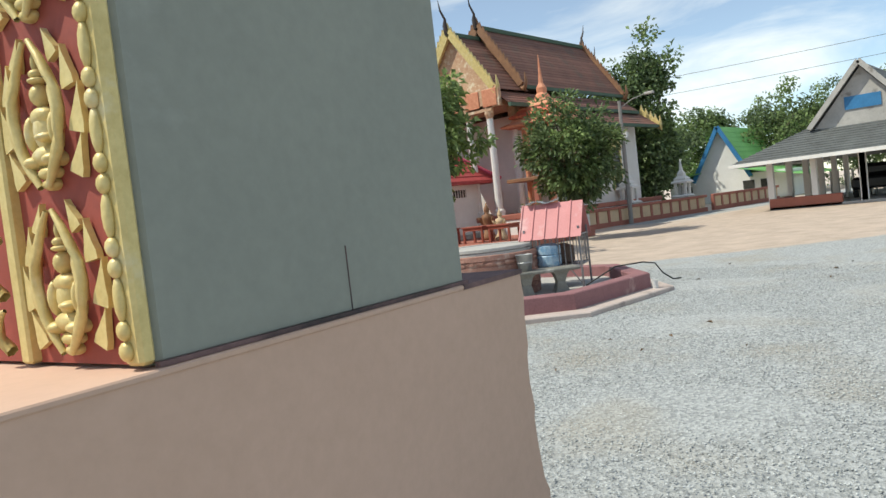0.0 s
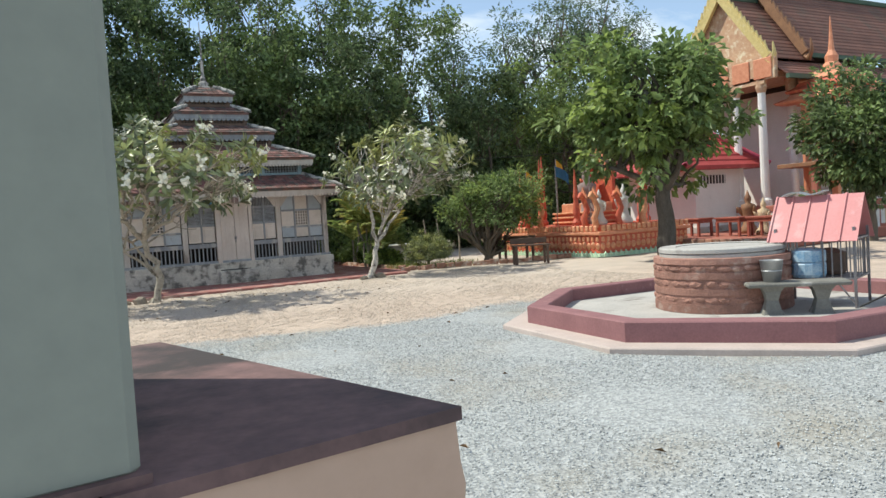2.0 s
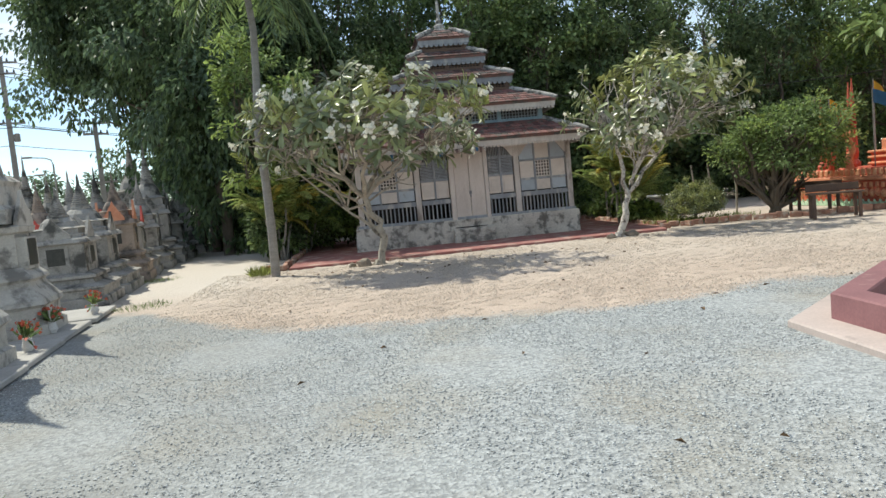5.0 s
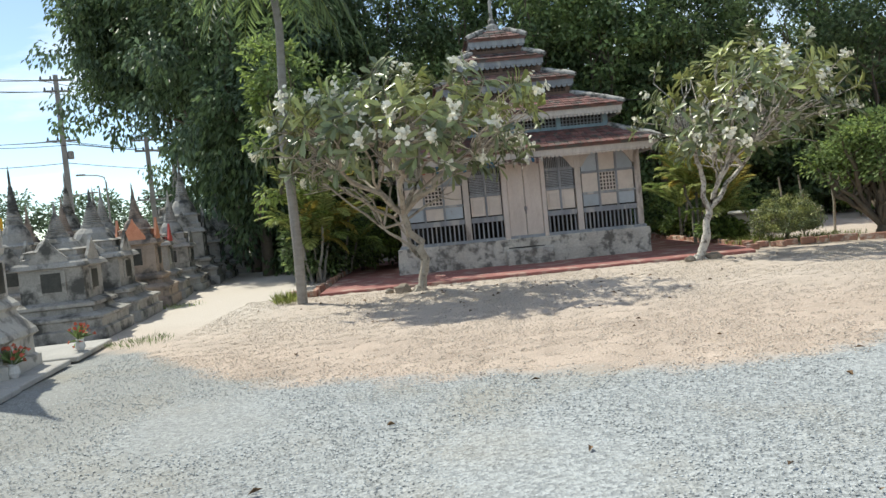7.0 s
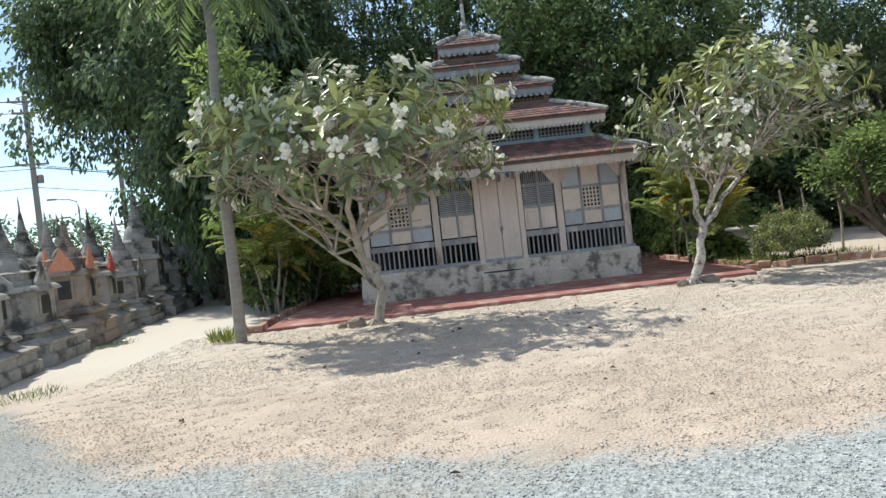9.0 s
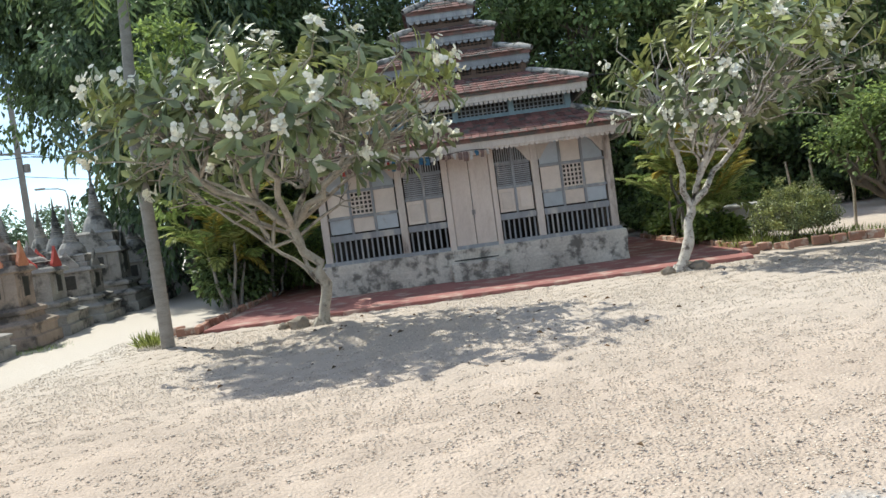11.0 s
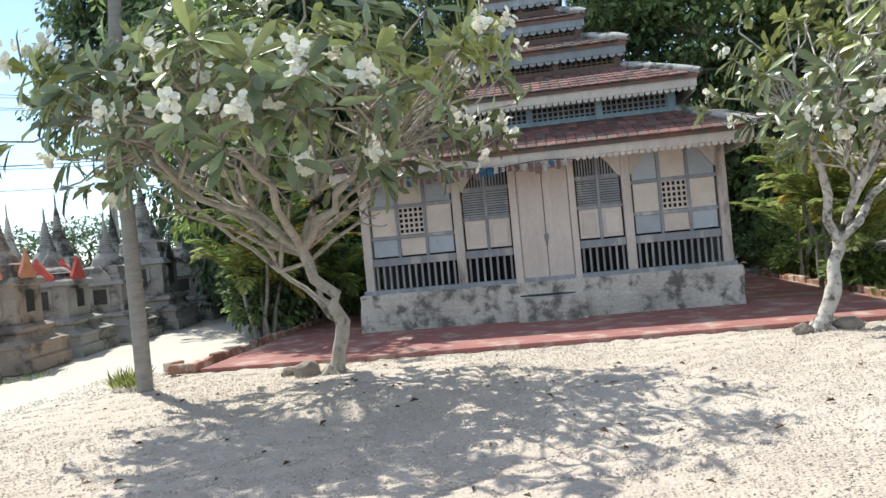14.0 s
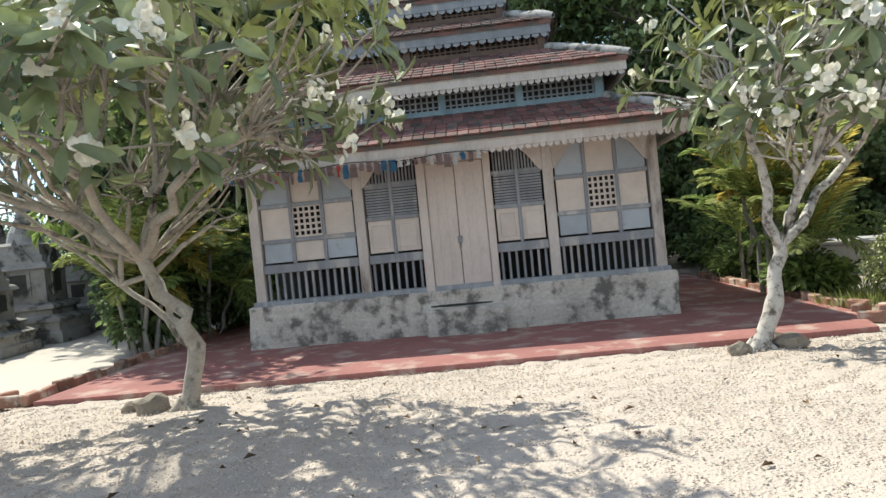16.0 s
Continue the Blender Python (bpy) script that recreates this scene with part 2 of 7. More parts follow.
M["mint"] = mat("mint", (0.4, 0.62, 0.42), (0.55, 0.68, 0.52), 5, 40, 0.7, 0.2)
M["white_wall"] = mat("white_wall", (0.8, 0.79, 0.77), (0.7, 0.69, 0.67), 1, 20, 0.85, 0.1, stain=(0.55, 0.53, 0.5), stain_at=0.7, stain_scale=1)
M["white_chedi"] = mat("white_chedi", (0.55, 0.525, 0.48), (0.38, 0.36, 0.33), 2.2, 35, 0.85, 0.3, 0.01, stain=(0.2, 0.19, 0.175), stain_at=0.56, stain_scale=2.6)
M["grey_chedi"] = mat("grey_chedi", (0.42, 0.4, 0.37), (0.26, 0.245, 0.225), 2.5, 35, 0.9, 0.5, 0.02, stain=(0.08, 0.078, 0.072), stain_at=0.54, stain_scale=2)
M["tan_chedi"] = mat("tan_chedi", (0.4, 0.32, 0.26), (0.26, 0.21, 0.175), 2.5, 35, 0.9, 0.5, 0.02, stain=(0.11, 0.095, 0.085), stain_at=0.56, stain_scale=2)
M["ochre_chedi"] = mat("ochre_chedi", (0.55, 0.4, 0.1), (0.42, 0.3, 0.08), 2.5, 35, 0.8, 0.3, 0.01, stain=(0.22, 0.17, 0.08), stain_at=0.62, stain_scale=2)
M["dark_niche"] = mat("dark_niche", (0.07, 0.07, 0.06), (0.03, 0.03, 0.03), 8, 60, 0.4, 0.1)
M["red_roof"] = mat("red_roof", (0.46, 0.08, 0.08), (0.34, 0.055, 0.055), 3, 30, 0.7, 0.2, rnd=0.2, isl=0.0)
M["temple_tile"] = mat("temple_tile", (0.21, 0.1, 0.075), (0.14, 0.07, 0.055), 1.2, 14, 0.75, 0.2, stain=(0.14, 0.09, 0.07), stain_at=0.6, stain_scale=0.9, rnd=0.25)
M["green_tile"] = mat("green_tile", (0.07, 0.12, 0.08), (0.05, 0.08, 0.06), 2, 20, 0.7, 0.2, isl=0.2)
M["dark_tile"] = mat("dark_tile", (0.15, 0.16, 0.16), (0.095, 0.1, 0.1), 1.5, 14, 0.8, 0.2, isl=0.25)
M["green_roof"] = mat("green_roof", (0.2, 0.46, 0.15), (0.15, 0.38, 0.12), 1.2, 14, 0.6, 0.1)
M["blue_trim"] = mat("blue_trim", (0.05, 0.22, 0.45), None, 2, 20, 0.5, 0.05)
M["brown_gold"] = mat("brown_gold", (0.32, 0.17, 0.09), (0.2, 0.1, 0.06), 3, 30, 0.6, 0.3)
M["fence_red"] = mat("fence_red", (0.4, 0.15, 0.11), (0.31, 0.12, 0.09), 1.5, 25, 0.8, 0.2)
M["fence_cream"] = mat("fence_cream", (0.66, 0.5, 0.33), (0.56, 0.42, 0.28), 1.5, 25, 0.85, 0.2, stain=(0.35, 0.27, 0.2), stain_at=0.66, stain_scale=1.5)
M["pole_concrete"] = mat("pole_concrete", (0.3, 0.29, 0.28), (0.22, 0.21, 0.2), 2, 25, 0.9, 0.2)
M["wire"] = mat("wire", (0.03, 0.03, 0.032), None, 5, 30, 0.6, 0.0)
M["table_wood"] = mat("table_wood", (0.16, 0.1, 0.07), (0.1, 0.065, 0.05), 4, 50, 0.7, 0.2)
M["red_paint"] = mat("red_paint", (0.6, 0.05, 0.04), (0.5, 0.04, 0.035), 4, 40, 0.5, 0.05)
M["blue_plastic"] = mat("blue_plastic", (0.12, 0.3, 0.5), (0.5, 0.6, 0.66), 7, 40, 0.45, 0.02)
M["cloth_red"] = mat("cloth_red", (0.62, 0.12, 0.1), None, 4, 60, 0.9, 0.1)
M["cloth_blue"] = mat("cloth_blue", (0.1, 0.25, 0.4), None, 4, 60, 0.9, 0.1)
M["cloth_yellow"] = mat("cloth_yellow", (0.7, 0.5, 0.1), None, 4, 60, 0.9, 0.1)
M["cloth_white"] = mat("cloth_white", (0.75, 0.74, 0.72), None, 4, 60, 0.9, 0.1)
M["cloth_grey"] = mat("cloth_grey", (0.36, 0.26, 0.24), (0.24, 0.18, 0.17), 4, 60, 0.9, 0.1)
M["rock"] = mat("rock", (0.33, 0.28, 0.22), (0.2, 0.17, 0.14), 6, 40, 0.9, 0.8, 0.03)
M["car_dark"] = mat("car_dark", (0.02, 0.02, 0.022), None, 2, 20, 0.25, 0.0)
M["soil"] = mat("soil", (0.2, 0.14, 0.09), (0.12, 0.09, 0.06), 3, 30, 0.95, 0.5, 0.03)

# ground: sand, with a gravel mask carried by the mesh
gm = mat("ground", (0.59, 0.475, 0.39), (0.4, 0.32, 0.26), 1.4, 42, 0.95, 0.95, 0.04)
gn, gl = gm.node_tree.nodes, gm.node_tree.links
g_bsdf = gn["Principled BSDF"]
g_sand = g_bsdf.inputs["Base Color"].links[0].from_socket
g_pos = gn.new("ShaderNodeNewGeometry")


def g_noise(s, d=4):
    t = gn.new("ShaderNodeTexNoise")
    t.inputs["Scale"].default_value, t.inputs["Detail"].default_value = s, d
    gl.new(g_pos.outputs["Position"], t.inputs["Vector"])
    return t


g_vor = gn.new("ShaderNodeTexVoronoi")
g_vor.inputs["Scale"].default_value = 38
gl.new(g_pos.outputs["Position"], g_vor.inputs["Vector"])
g_sep = gn.new("ShaderNodeSeparateColor")
gl.new(g_vor.outputs["Color"], g_sep.inputs["Color"])
g_stone = gn.new("ShaderNodeMixRGB")
g_stone.inputs["Color1"].default_value, g_stone.inputs["Color2"].default_value = (0.25, 0.262, 0.265, 1), (0.48, 0.495, 0.495, 1)
gl.new(g_sep.outputs["Red"], g_stone.inputs["Fac"])
g_dusty = gn.new("ShaderNodeMixRGB")
g_dusty.inputs["Color2"].default_value = (0.33, 0.28, 0.2, 1)
g_dn = g_noise(0.7, 6)
g_dr = gn.new("ShaderNodeMapRange")
g_dr.inputs["From Min"].default_value, g_dr.inputs["From Max"].default_value, g_dr.inputs["To Max"].default_value = 0.5, 0.72, 0.5
gl.new(g_dn.outputs["Fac"], g_dr.inputs["Value"])
gl.new(g_dr.outputs["Result"], g_dusty.inputs["Fac"])
gl.new(g_stone.outputs["Color"], g_dusty.inputs["Color1"])
g_att = gn.new("ShaderNodeAttribute")
g_att.attribute_name = "gravel"
g_en = g_noise(2.2, 7)
g_add = gn.new("ShaderNodeMath")
g_add.operation = "MULTIPLY_ADD"
g_add.inputs[1].default_value, g_add.inputs[2].default_value = 0.9, -0.45
gl.new(g_en.outputs["Fac"], g_add.inputs[0])
g_sum = gn.new("ShaderNodeMath")
gl.new(g_att.outputs["Fac"], g_sum.inputs[0])
gl.new(g_add.outputs[0], g_sum.inputs[1])
g_edge = gn.new("ShaderNodeMapRange")
g_edge.inputs["From Min"].default_value, g_edge.inputs["From Max"].default_value = 0.3, 0.7
gl.new(g_sum.outputs[0], g_edge.inputs["Value"])
g_pale = gn.new("ShaderNodeMixRGB")
g_pale.inputs["Color2"].default_value = (0.62, 0.555, 0.49, 1)
g_patt = gn.new("ShaderNodeAttribute")
g_patt.attribute_name = "pale"
gl.new(g_patt.outputs["Fac"], g_pale.inputs["Fac"])
gl.new(g_sand, g_pale.inputs["Color1"])
g_mix = gn.new("ShaderNodeMixRGB")
gl.new(g_edge.outputs["Result"], g_mix.inputs["Fac"])
gl.new(g_pale.outputs["Color"], g_mix.inputs["Color1"])
# darker grey gravel towards -x, by a mesh mask
g_left = gn.new("ShaderNodeMixRGB")
g_left.inputs["Color2"].default_value = (0.27, 0.265, 0.245, 1)
g_latt = gn.new("ShaderNodeAttribute")
g_latt.attribute_name = "dirt"
gl.new(g_latt.outputs["Fac"], g_left.inputs["Fac"])
gl.new(g_dusty.outputs["Color"], g_left.inputs["Color1"])
gl.new(g_left.outputs["Color"], g_mix.inputs["Color2"])
gl.new(g_mix.outputs["Color"], g_bsdf.inputs["Base Color"])
g_b2 = gn.new("ShaderNodeBump")
g_b2.inputs["Strength"].default_value, g_b2.inputs["Distance"].default_value = 0.6, 0.015
gl.new(g_vor.outputs["Distance"], g_b2.inputs["Height"])
gl.new(g_bsdf.inputs["Normal"].links[0].from_socket, g_b2.inputs["Normal"])
gl.new(g_b2.outputs["Normal"], g_bsdf.inputs["Normal"])
M["ground"] = gm


# ---- building helpers ----
def thing(name, loc, label, category, group="", kind="", rz=0.0):
    ob = new(name)
    ob.matrix_basis = pose(*loc, 0, 0, rz)
    ob.empty_display_size = 0.2
    return tagged(ob, label, category, group, kind)


def part(name, bm, material, parent=None, label="", smooth=False):
    me = bpy.data.meshes.new(name)
    if smooth:
        for f in bm.faces:
            f.smooth = True
    bm.to_mesh(me)
    bm.free()
    me.materials.append(M[material])
    ob = new(name, me)
    if parent:
        ob.parent = parent
    return tagged(ob, label)


def shared(name, ob, parent, m):
    """Another object on ob's mesh."""
    o = new(name, ob.data)
    o.parent = parent
    o.matrix_basis = m
    return o


def raw(name, verts, faces, material, parent=None, label=""):
    """A mesh from numpy arrays of triangles or quads."""
    me = bpy.data.meshes.new(name)
    verts, faces = np.asarray(verts, np.float32), np.asarray(faces, np.int32)
    k = faces.shape[1]
    me.vertices.add(len(verts))
    me.vertices.foreach_set("co", verts.ravel())
    me.loops.add(faces.size)
    me.loops.foreach_set("vertex_index", faces.ravel())
    me.polygons.add(len(faces))
    me.polygons.foreach_set("loop_start", np.arange(len(faces), dtype=np.int32) * k)
    me.update(calc_edges=True)
    me.materials.append(M[material])
    ob = new(name, me)
    if parent:
        ob.parent = parent
    return tagged(ob, label)


def box(bm, x0, x1, y0, y1, z0, z1, bevel=0.0, m=None):
    mm = Matrix.LocRotScale(((x0 + x1) / 2, (y0 + y1) / 2, (z0 + z1) / 2), None, (abs(x1 - x0), abs(y1 - y0), abs(z1 - z0)))
    if m is not None:
        mm = m @ mm
    r = bmesh.ops.create_cube(bm, size=1, matrix=mm)
    if bevel:
        es = {e for v in r["verts"] for e in v.link_edges}
        bmesh.ops.bevel(bm, geom=list(es), offset=bevel, segments=1, affect="EDGES")
    return bm


def bbox(*a, **k):
    return box(bmesh.new(), *a, **k)


def lathe(bm, profile, segs=12, c=(0, 0, 0), turn=0.0, square=False):
    """A turned body from (radius, height) rows; square: four-sided, radius = half width."""
    n = 4 if square else segs
    k = math.sqrt(2) if square else 1.0
    a0 = math.pi / 4 if square else turn
    rings = []
    for r, z in profile:
        rings.append([bm.verts.new((c[0] + r * k * math.cos(a0 + 2 * math.pi * i / n), c[1] + r * k * math.sin(a0 + 2 * math.pi * i / n), c[2] + z)) for i in range(n)])
    for a, b in zip(rings, rings[1:]):
        for i in range(n):
            bm.faces.new((a[i], a[(i + 1) % n], b[(i + 1) % n], b[i]))
    bm.faces.new(rings[0][::-1])
    bm.faces.new(rings[-1])
    return bm


def tube_arrays(pts, radii, segs=6):
    """A tapered tube along pts as arrays of vertices and quads."""
    pts = np.asarray(pts, float)
    d = np.gradient(pts, axis=0)
    d /= np.linalg.norm(d, axis=1)[:, None] + 1e-9
    ref = np.where(np.abs(d[:, 2:3]) > 0.9, [[1.0, 0, 0]], [[0, 0, 1.0]])
    u = np.cross(d, ref)
    u /= np.linalg.norm(u, axis=1)[:, None] + 1e-9
    v = np.cross(d, u)
    a = np.arange(segs) * 2 * math.pi / segs
    ring = (u[:, None, :] * np.cos(a)[None, :, None] + v[:, None, :] * np.sin(a)[None, :, None]) * np.asarray(radii)[:, None, None]
    vs = (pts[:, None, :] + ring).reshape(-1, 3)
    k = len(pts)
    fs = []
    for i in range(k - 1):
        for j in range(segs):
            fs.append((i * segs + j, i * segs + (j + 1) % segs, (i + 1) * segs + (j + 1) % segs, (i + 1) * segs + j))
    return vs, np.array(fs, int)


def tubes(name, lines, material, parent=None, segs=6, label="", smooth=True):
    vs, fs, o = [], [], 0
    for pts, radii in lines:
        v, f = tube_arrays(pts, radii, segs)
        vs.append(v)
        fs.append(f + o)
        o += len(v)
    ob = raw(name, np.concatenate(vs), np.concatenate(fs), material, parent, label)
    if smooth:
        ob.data.polygons.foreach_set("use_smooth", [True] * len(ob.data.polygons))
    return ob


def unit(v):
    return v / (np.linalg.norm(v, axis=-1, keepdims=True) + 1e-9)


def leaf_mesh(name, pos, way, up, length, width, material, parent, fold=0.25, label="", blunt=False):
    """Folded leaves: pointed ones of four corners, or blunt ones broadest near the tip."""
    way, n = unit(way), len(pos)
    side = unit(np.cross(way, up))
    nor = np.cross(side, way)
    length, width = np.broadcast_to(length, (n,))[:, None], np.broadcast_to(width, (n,))[:, None]
    tip = pos + way * length - nor * length * 0.12
    if blunt:
        m1, m2 = pos + way * length * 0.4 - nor * length * 0.02, pos + way * length * 0.8 - nor * length * 0.06
        vs = np.stack([pos, m1 + side * width * 0.36 + nor * width * fold, m2 + side * width * 0.5 + nor * width * fold, tip,
                       m2 - side * width * 0.5 + nor * width * fold, m1 - side * width * 0.36 + nor * width * fold, m1, m2], 1).reshape(-1, 3)
        i = np.arange(n)[:, None] * 8
        fs = np.concatenate([i + list(f) for f in ((0, 1, 6), (0, 6, 5), (1, 2, 7), (1, 7, 6), (6, 7, 4), (6, 4, 5), (2, 3, 7), (7, 3, 4))])
        return raw(name, vs, fs, material, parent, label)
    midp = pos + way * length * 0.55
    a = midp + side * width * 0.5 + nor * width * fold
    b = midp - side * width * 0.5 + nor * width * fold
    vs = np.stack([pos, a, tip, b], 1).reshape(-1, 3)
    i = np.arange(n)[:, None] * 4
    fs = np.concatenate([i + [0, 1, 2], i + [0, 2, 3]])
    return raw(name, vs, fs, material, parent, label)


def rng_dirs(rng, n):
    return unit(rng.normal(size=(n, 3)))


def bend(a, b, rng, k=6, wob=0.1, lift=0.0):
    """A crooked line from a to b."""
    a, b = np.asarray(a, float), np.asarray(b, float)
    s = np.linspace(0, 1, k)[:, None]
    off = rng.normal(size=(k, 3)) * wob * np.linalg.norm(b - a)
    off[0] = off[-1] = 0
    p = a + (b - a) * s + off * 0.5
    p[:, 2] += lift * (4 * s * (1 - s))[:, 0]
    return p


def broad_tree(name, loc, trunk_h, trunk_r, centre, radii, seed, leafmats, label, clumps=60, per=60, clump_r=0.5, ll=0.22, lw=0.1,
               group="", droop=0.3, bark="bark", limbs=8, category="tree", hollow=0.45, lean=(0, 0), billow=False):
    """A trunk, limbs to the clumps, and a ragged crown of single leaves."""
    rng = np.random.default_rng(seed)
    t = thing(name, loc, label, category, group)
    c, r = np.array(centre, float), np.array(radii, float)
    d = rng_dirs(rng, clumps)
    rad = hollow + (1 - hollow) * rng.random((clumps, 1)) ** 0.6
    rad *= 1 + 0.22 * rng.normal(size=(clumps, 1)) * (rad > 0.75)
    cc = c + d * r * rad
    cc[:, 2] = np.maximum(cc[:, 2], 0.35)
    top = np.array([lean[0], lean[1], trunk_h])
    lines = [(bend((0, 0, -0.05), top, rng, 7, 0.035), np.linspace(trunk_r * 1.25, trunk_r * 0.75, 7))]
    part_l = []
    for i in range(min(limbs, clumps)):
        p = bend(top * (0.75 + 0.25 * rng.random()), cc[i], rng, 6, 0.08)
        part_l.append((p, np.linspace(trunk_r * 0.55, trunk_r * 0.12, 6)))
        for j in range(3):
            k = rng.integers(clumps)
            part_l.append((bend(p[3], cc[k] * 0.5 + cc[i] * 0.5, rng, 5, 0.1), np.linspace(trunk_r * 0.25, trunk_r * 0.06, 5)))
    tubes("trunk", lines, bark, t, 10)
    tubes("limb", part_l, bark, t, 5)
    n = clumps * per
    idx = np.repeat(np.arange(clumps), per)
    off = rng_dirs(rng, n) * clump_r * (0.3 + 0.7 * rng.random((n, 1)))
    off[:, 2] *= 0.75
    pos = cc[idx] + off
    if billow:
        way = rng.normal(size=(n, 3)) * 0.6 + unit(off) * 0.45
        way[:, 2] -= droop
        up = unit(off) * 1.2 + rng.normal(size=(n, 3)) * 0.35 + [0, 0, 0.5]
    else:
        way = unit(off) * 0.8 + unit(cc[idx] - c) * 0.5 + rng.normal(size=(n, 3)) * 0.45
        way[:, 2] -= droop
        up = rng.normal(size=(n, 3)) * 0.5 + [0, 0, 1]
    L, W = ll * (0.6 + 0.7 * rng.random(n)), lw * (0.7 + 0.6 * rng.random(n))
    pick = rng.integers(len(leafmats), size=clumps)[idx]
    for k, mname in enumerate(leafmats):
        s = pick == k
        if s.any():
            leaf_mesh("crown" if len(leafmats) == 1 else "foliage", pos[s], way[s], up[s], L[s], W[s], mname, t)
    return t


def gable_leaf(bm, w, h, t, m):
    """A pointed ogee gable board."""
    co = [(-1, 0), (1, 0), (0.95, 0.2), (0.62, 0.42), (0.38, 0.62), (0.16, 0.8), (0, 1.0), (-0.16, 0.8), (-0.38, 0.62), (-0.62, 0.42), (-0.95, 0.2)]
    f = [bm.verts.new(m @ Vector((x * w, -t / 2, z * h))) for x, z in co]
    r = [bm.verts.new(m @ Vector((x * w, t / 2, z * h))) for x, z in co]
    bm.faces.new(f)
    bm.faces.new(r[::-1])
    for i in range(len(co)):
        j = (i + 1) % len(co)
        bm.faces.new((f[i], r[i], r[j], f[j]))


# ---- ground ----
GX = [-14, -9, -7.1, -6.3, -3.9, -1.9, 0.34, 1.5, 2.5, 5, 10, 13, 18, 30, 60]
GY = [-4, -6, -7.5, -8, -10.9, -11.4, -12, -11.8, -11.3, -11.8, -15.9, -19.5, -24, -30, -45]


def gravel_at(x, y):
    g = np.clip((np.interp(x, GX, GY) - y) / 1.1 + 0.5, 0, 1)
    lane = ((x > 27) & (y < -4.4 - (x - 27) * 0.14) & (y > -7.4 - (x - 27) * 0.14)) * 0.8
    return np.maximum(g, lane)


def noise_grid(x, y):
    """Smooth value noise between -0.5 and 0.5."""
    i, j = np.floor(x), np.floor(y)
    u, v = x - i, y - j
    u, v = u * u * (3 - 2 * u), v * v * (3 - 2 * v)

    def at(a, b):
        h = np.sin(a * 127.1 + b * 311.7) * 43758.5453
        return h - np.floor(h) - 0.5

    return (at(i, j) * (1 - u) + at(i + 1, j) * u) * (1 - v) + (at(i, j + 1) * (1 - u) + at(i + 1, j + 1) * u) * v


def left_dark_at(x, y):
    """How much the gravel darkens towards -x, along the tombs, in patches."""
    n = sum(a * noise_grid(x * k, y * k) for a, k in ((0.6, 0.55), (0.4, 1.7)))
    return np.clip((-2.0 - x) / 2.6, 0, 1) * np.clip(0.4 + 1.1 * n, 0.05, 0.85)


def build_ground():
    far = [-1500, -500, -200, -90, -50, -32]
    xs = np.array(far + list(np.arange(-22, -6, 0.33)) + list(np.arange(-6, 8, 0.1)) + list(np.arange(8, 24, 0.33)) + list(np.arange(24, 60, 1.5)) + [75, 110, 200, 500, 1500])
    ys = np.array(far + list(np.arange(-28, -15, 0.33)) + list(np.arange(-15, -2.2, 0.1)) + list(np.arange(-2.2, 8, 0.33)) + [10, 14, 20, 30, 50, 90, 200, 500, 1500])
    X, Y = np.meshgrid(xs, ys)
    Z = 0.012 * np.sin(X * 1.7 + Y * 0.6) * np.sin(Y * 1.3 - X * 0.4)
    # trampled sand
    rng = np.random.default_rng(77)
    for _ in range(34):
        a, wl_, ph = rng.random() * 6.283, rng.uniform(0.2, 0.5), rng.random() * 6.283
        lump = 0.0026 * np.sin((X * math.cos(a) + Y * math.sin(a)) * 6.283 / wl_ + ph)
        Z = Z + np.where((X > -6) & (X < 8) & (Y > -15) & (Y < -2.6), lump * (1 - np.clip(gravel_at(X, Y), 0, 1)), 0)
    Z = np.where((np.abs(X) < 40) & (np.abs(Y) < 30), Z - 0.012, -0.02)
    v = np.stack([X, Y, Z], -1).reshape(-1, 3)
    w, h = len(xs), len(ys)
    i = (np.arange(h - 1)[:, None] * w + np.arange(w - 1)[None, :]).ravel()
    ob = raw("ground", v, np.stack([i, i + 1, i + w + 1, i + w], 1), "ground")
    tagged(ob, "open yard of pale sand and blue-grey gravel", "ground", kind="structure")
    x, y = v[:, 0], v[:, 1]
    a = ob.data.attributes.new("gravel", "FLOAT", "POINT")
    a.data.foreach_set("value", gravel_at(x, y).astype(np.float32))
    d = ob.data.attributes.new("dirt", "FLOAT", "POINT")
    d.data.foreach_set("value", left_dark_at(x, y).astype(np.float32))
    b = ob.data.attributes.new("pale", "FLOAT", "POINT")
    pale = np.clip((-4.6 - x) / 1.5, 0, 1) * np.clip((y + 7) / 3, 0, 1) * 0.8 + np.clip((y + 9.5) / 3, 0, 1) * 0.45
    b.data.foreach_set("value", np.clip(pale, 0, 1).astype(np.float32))


build_ground()


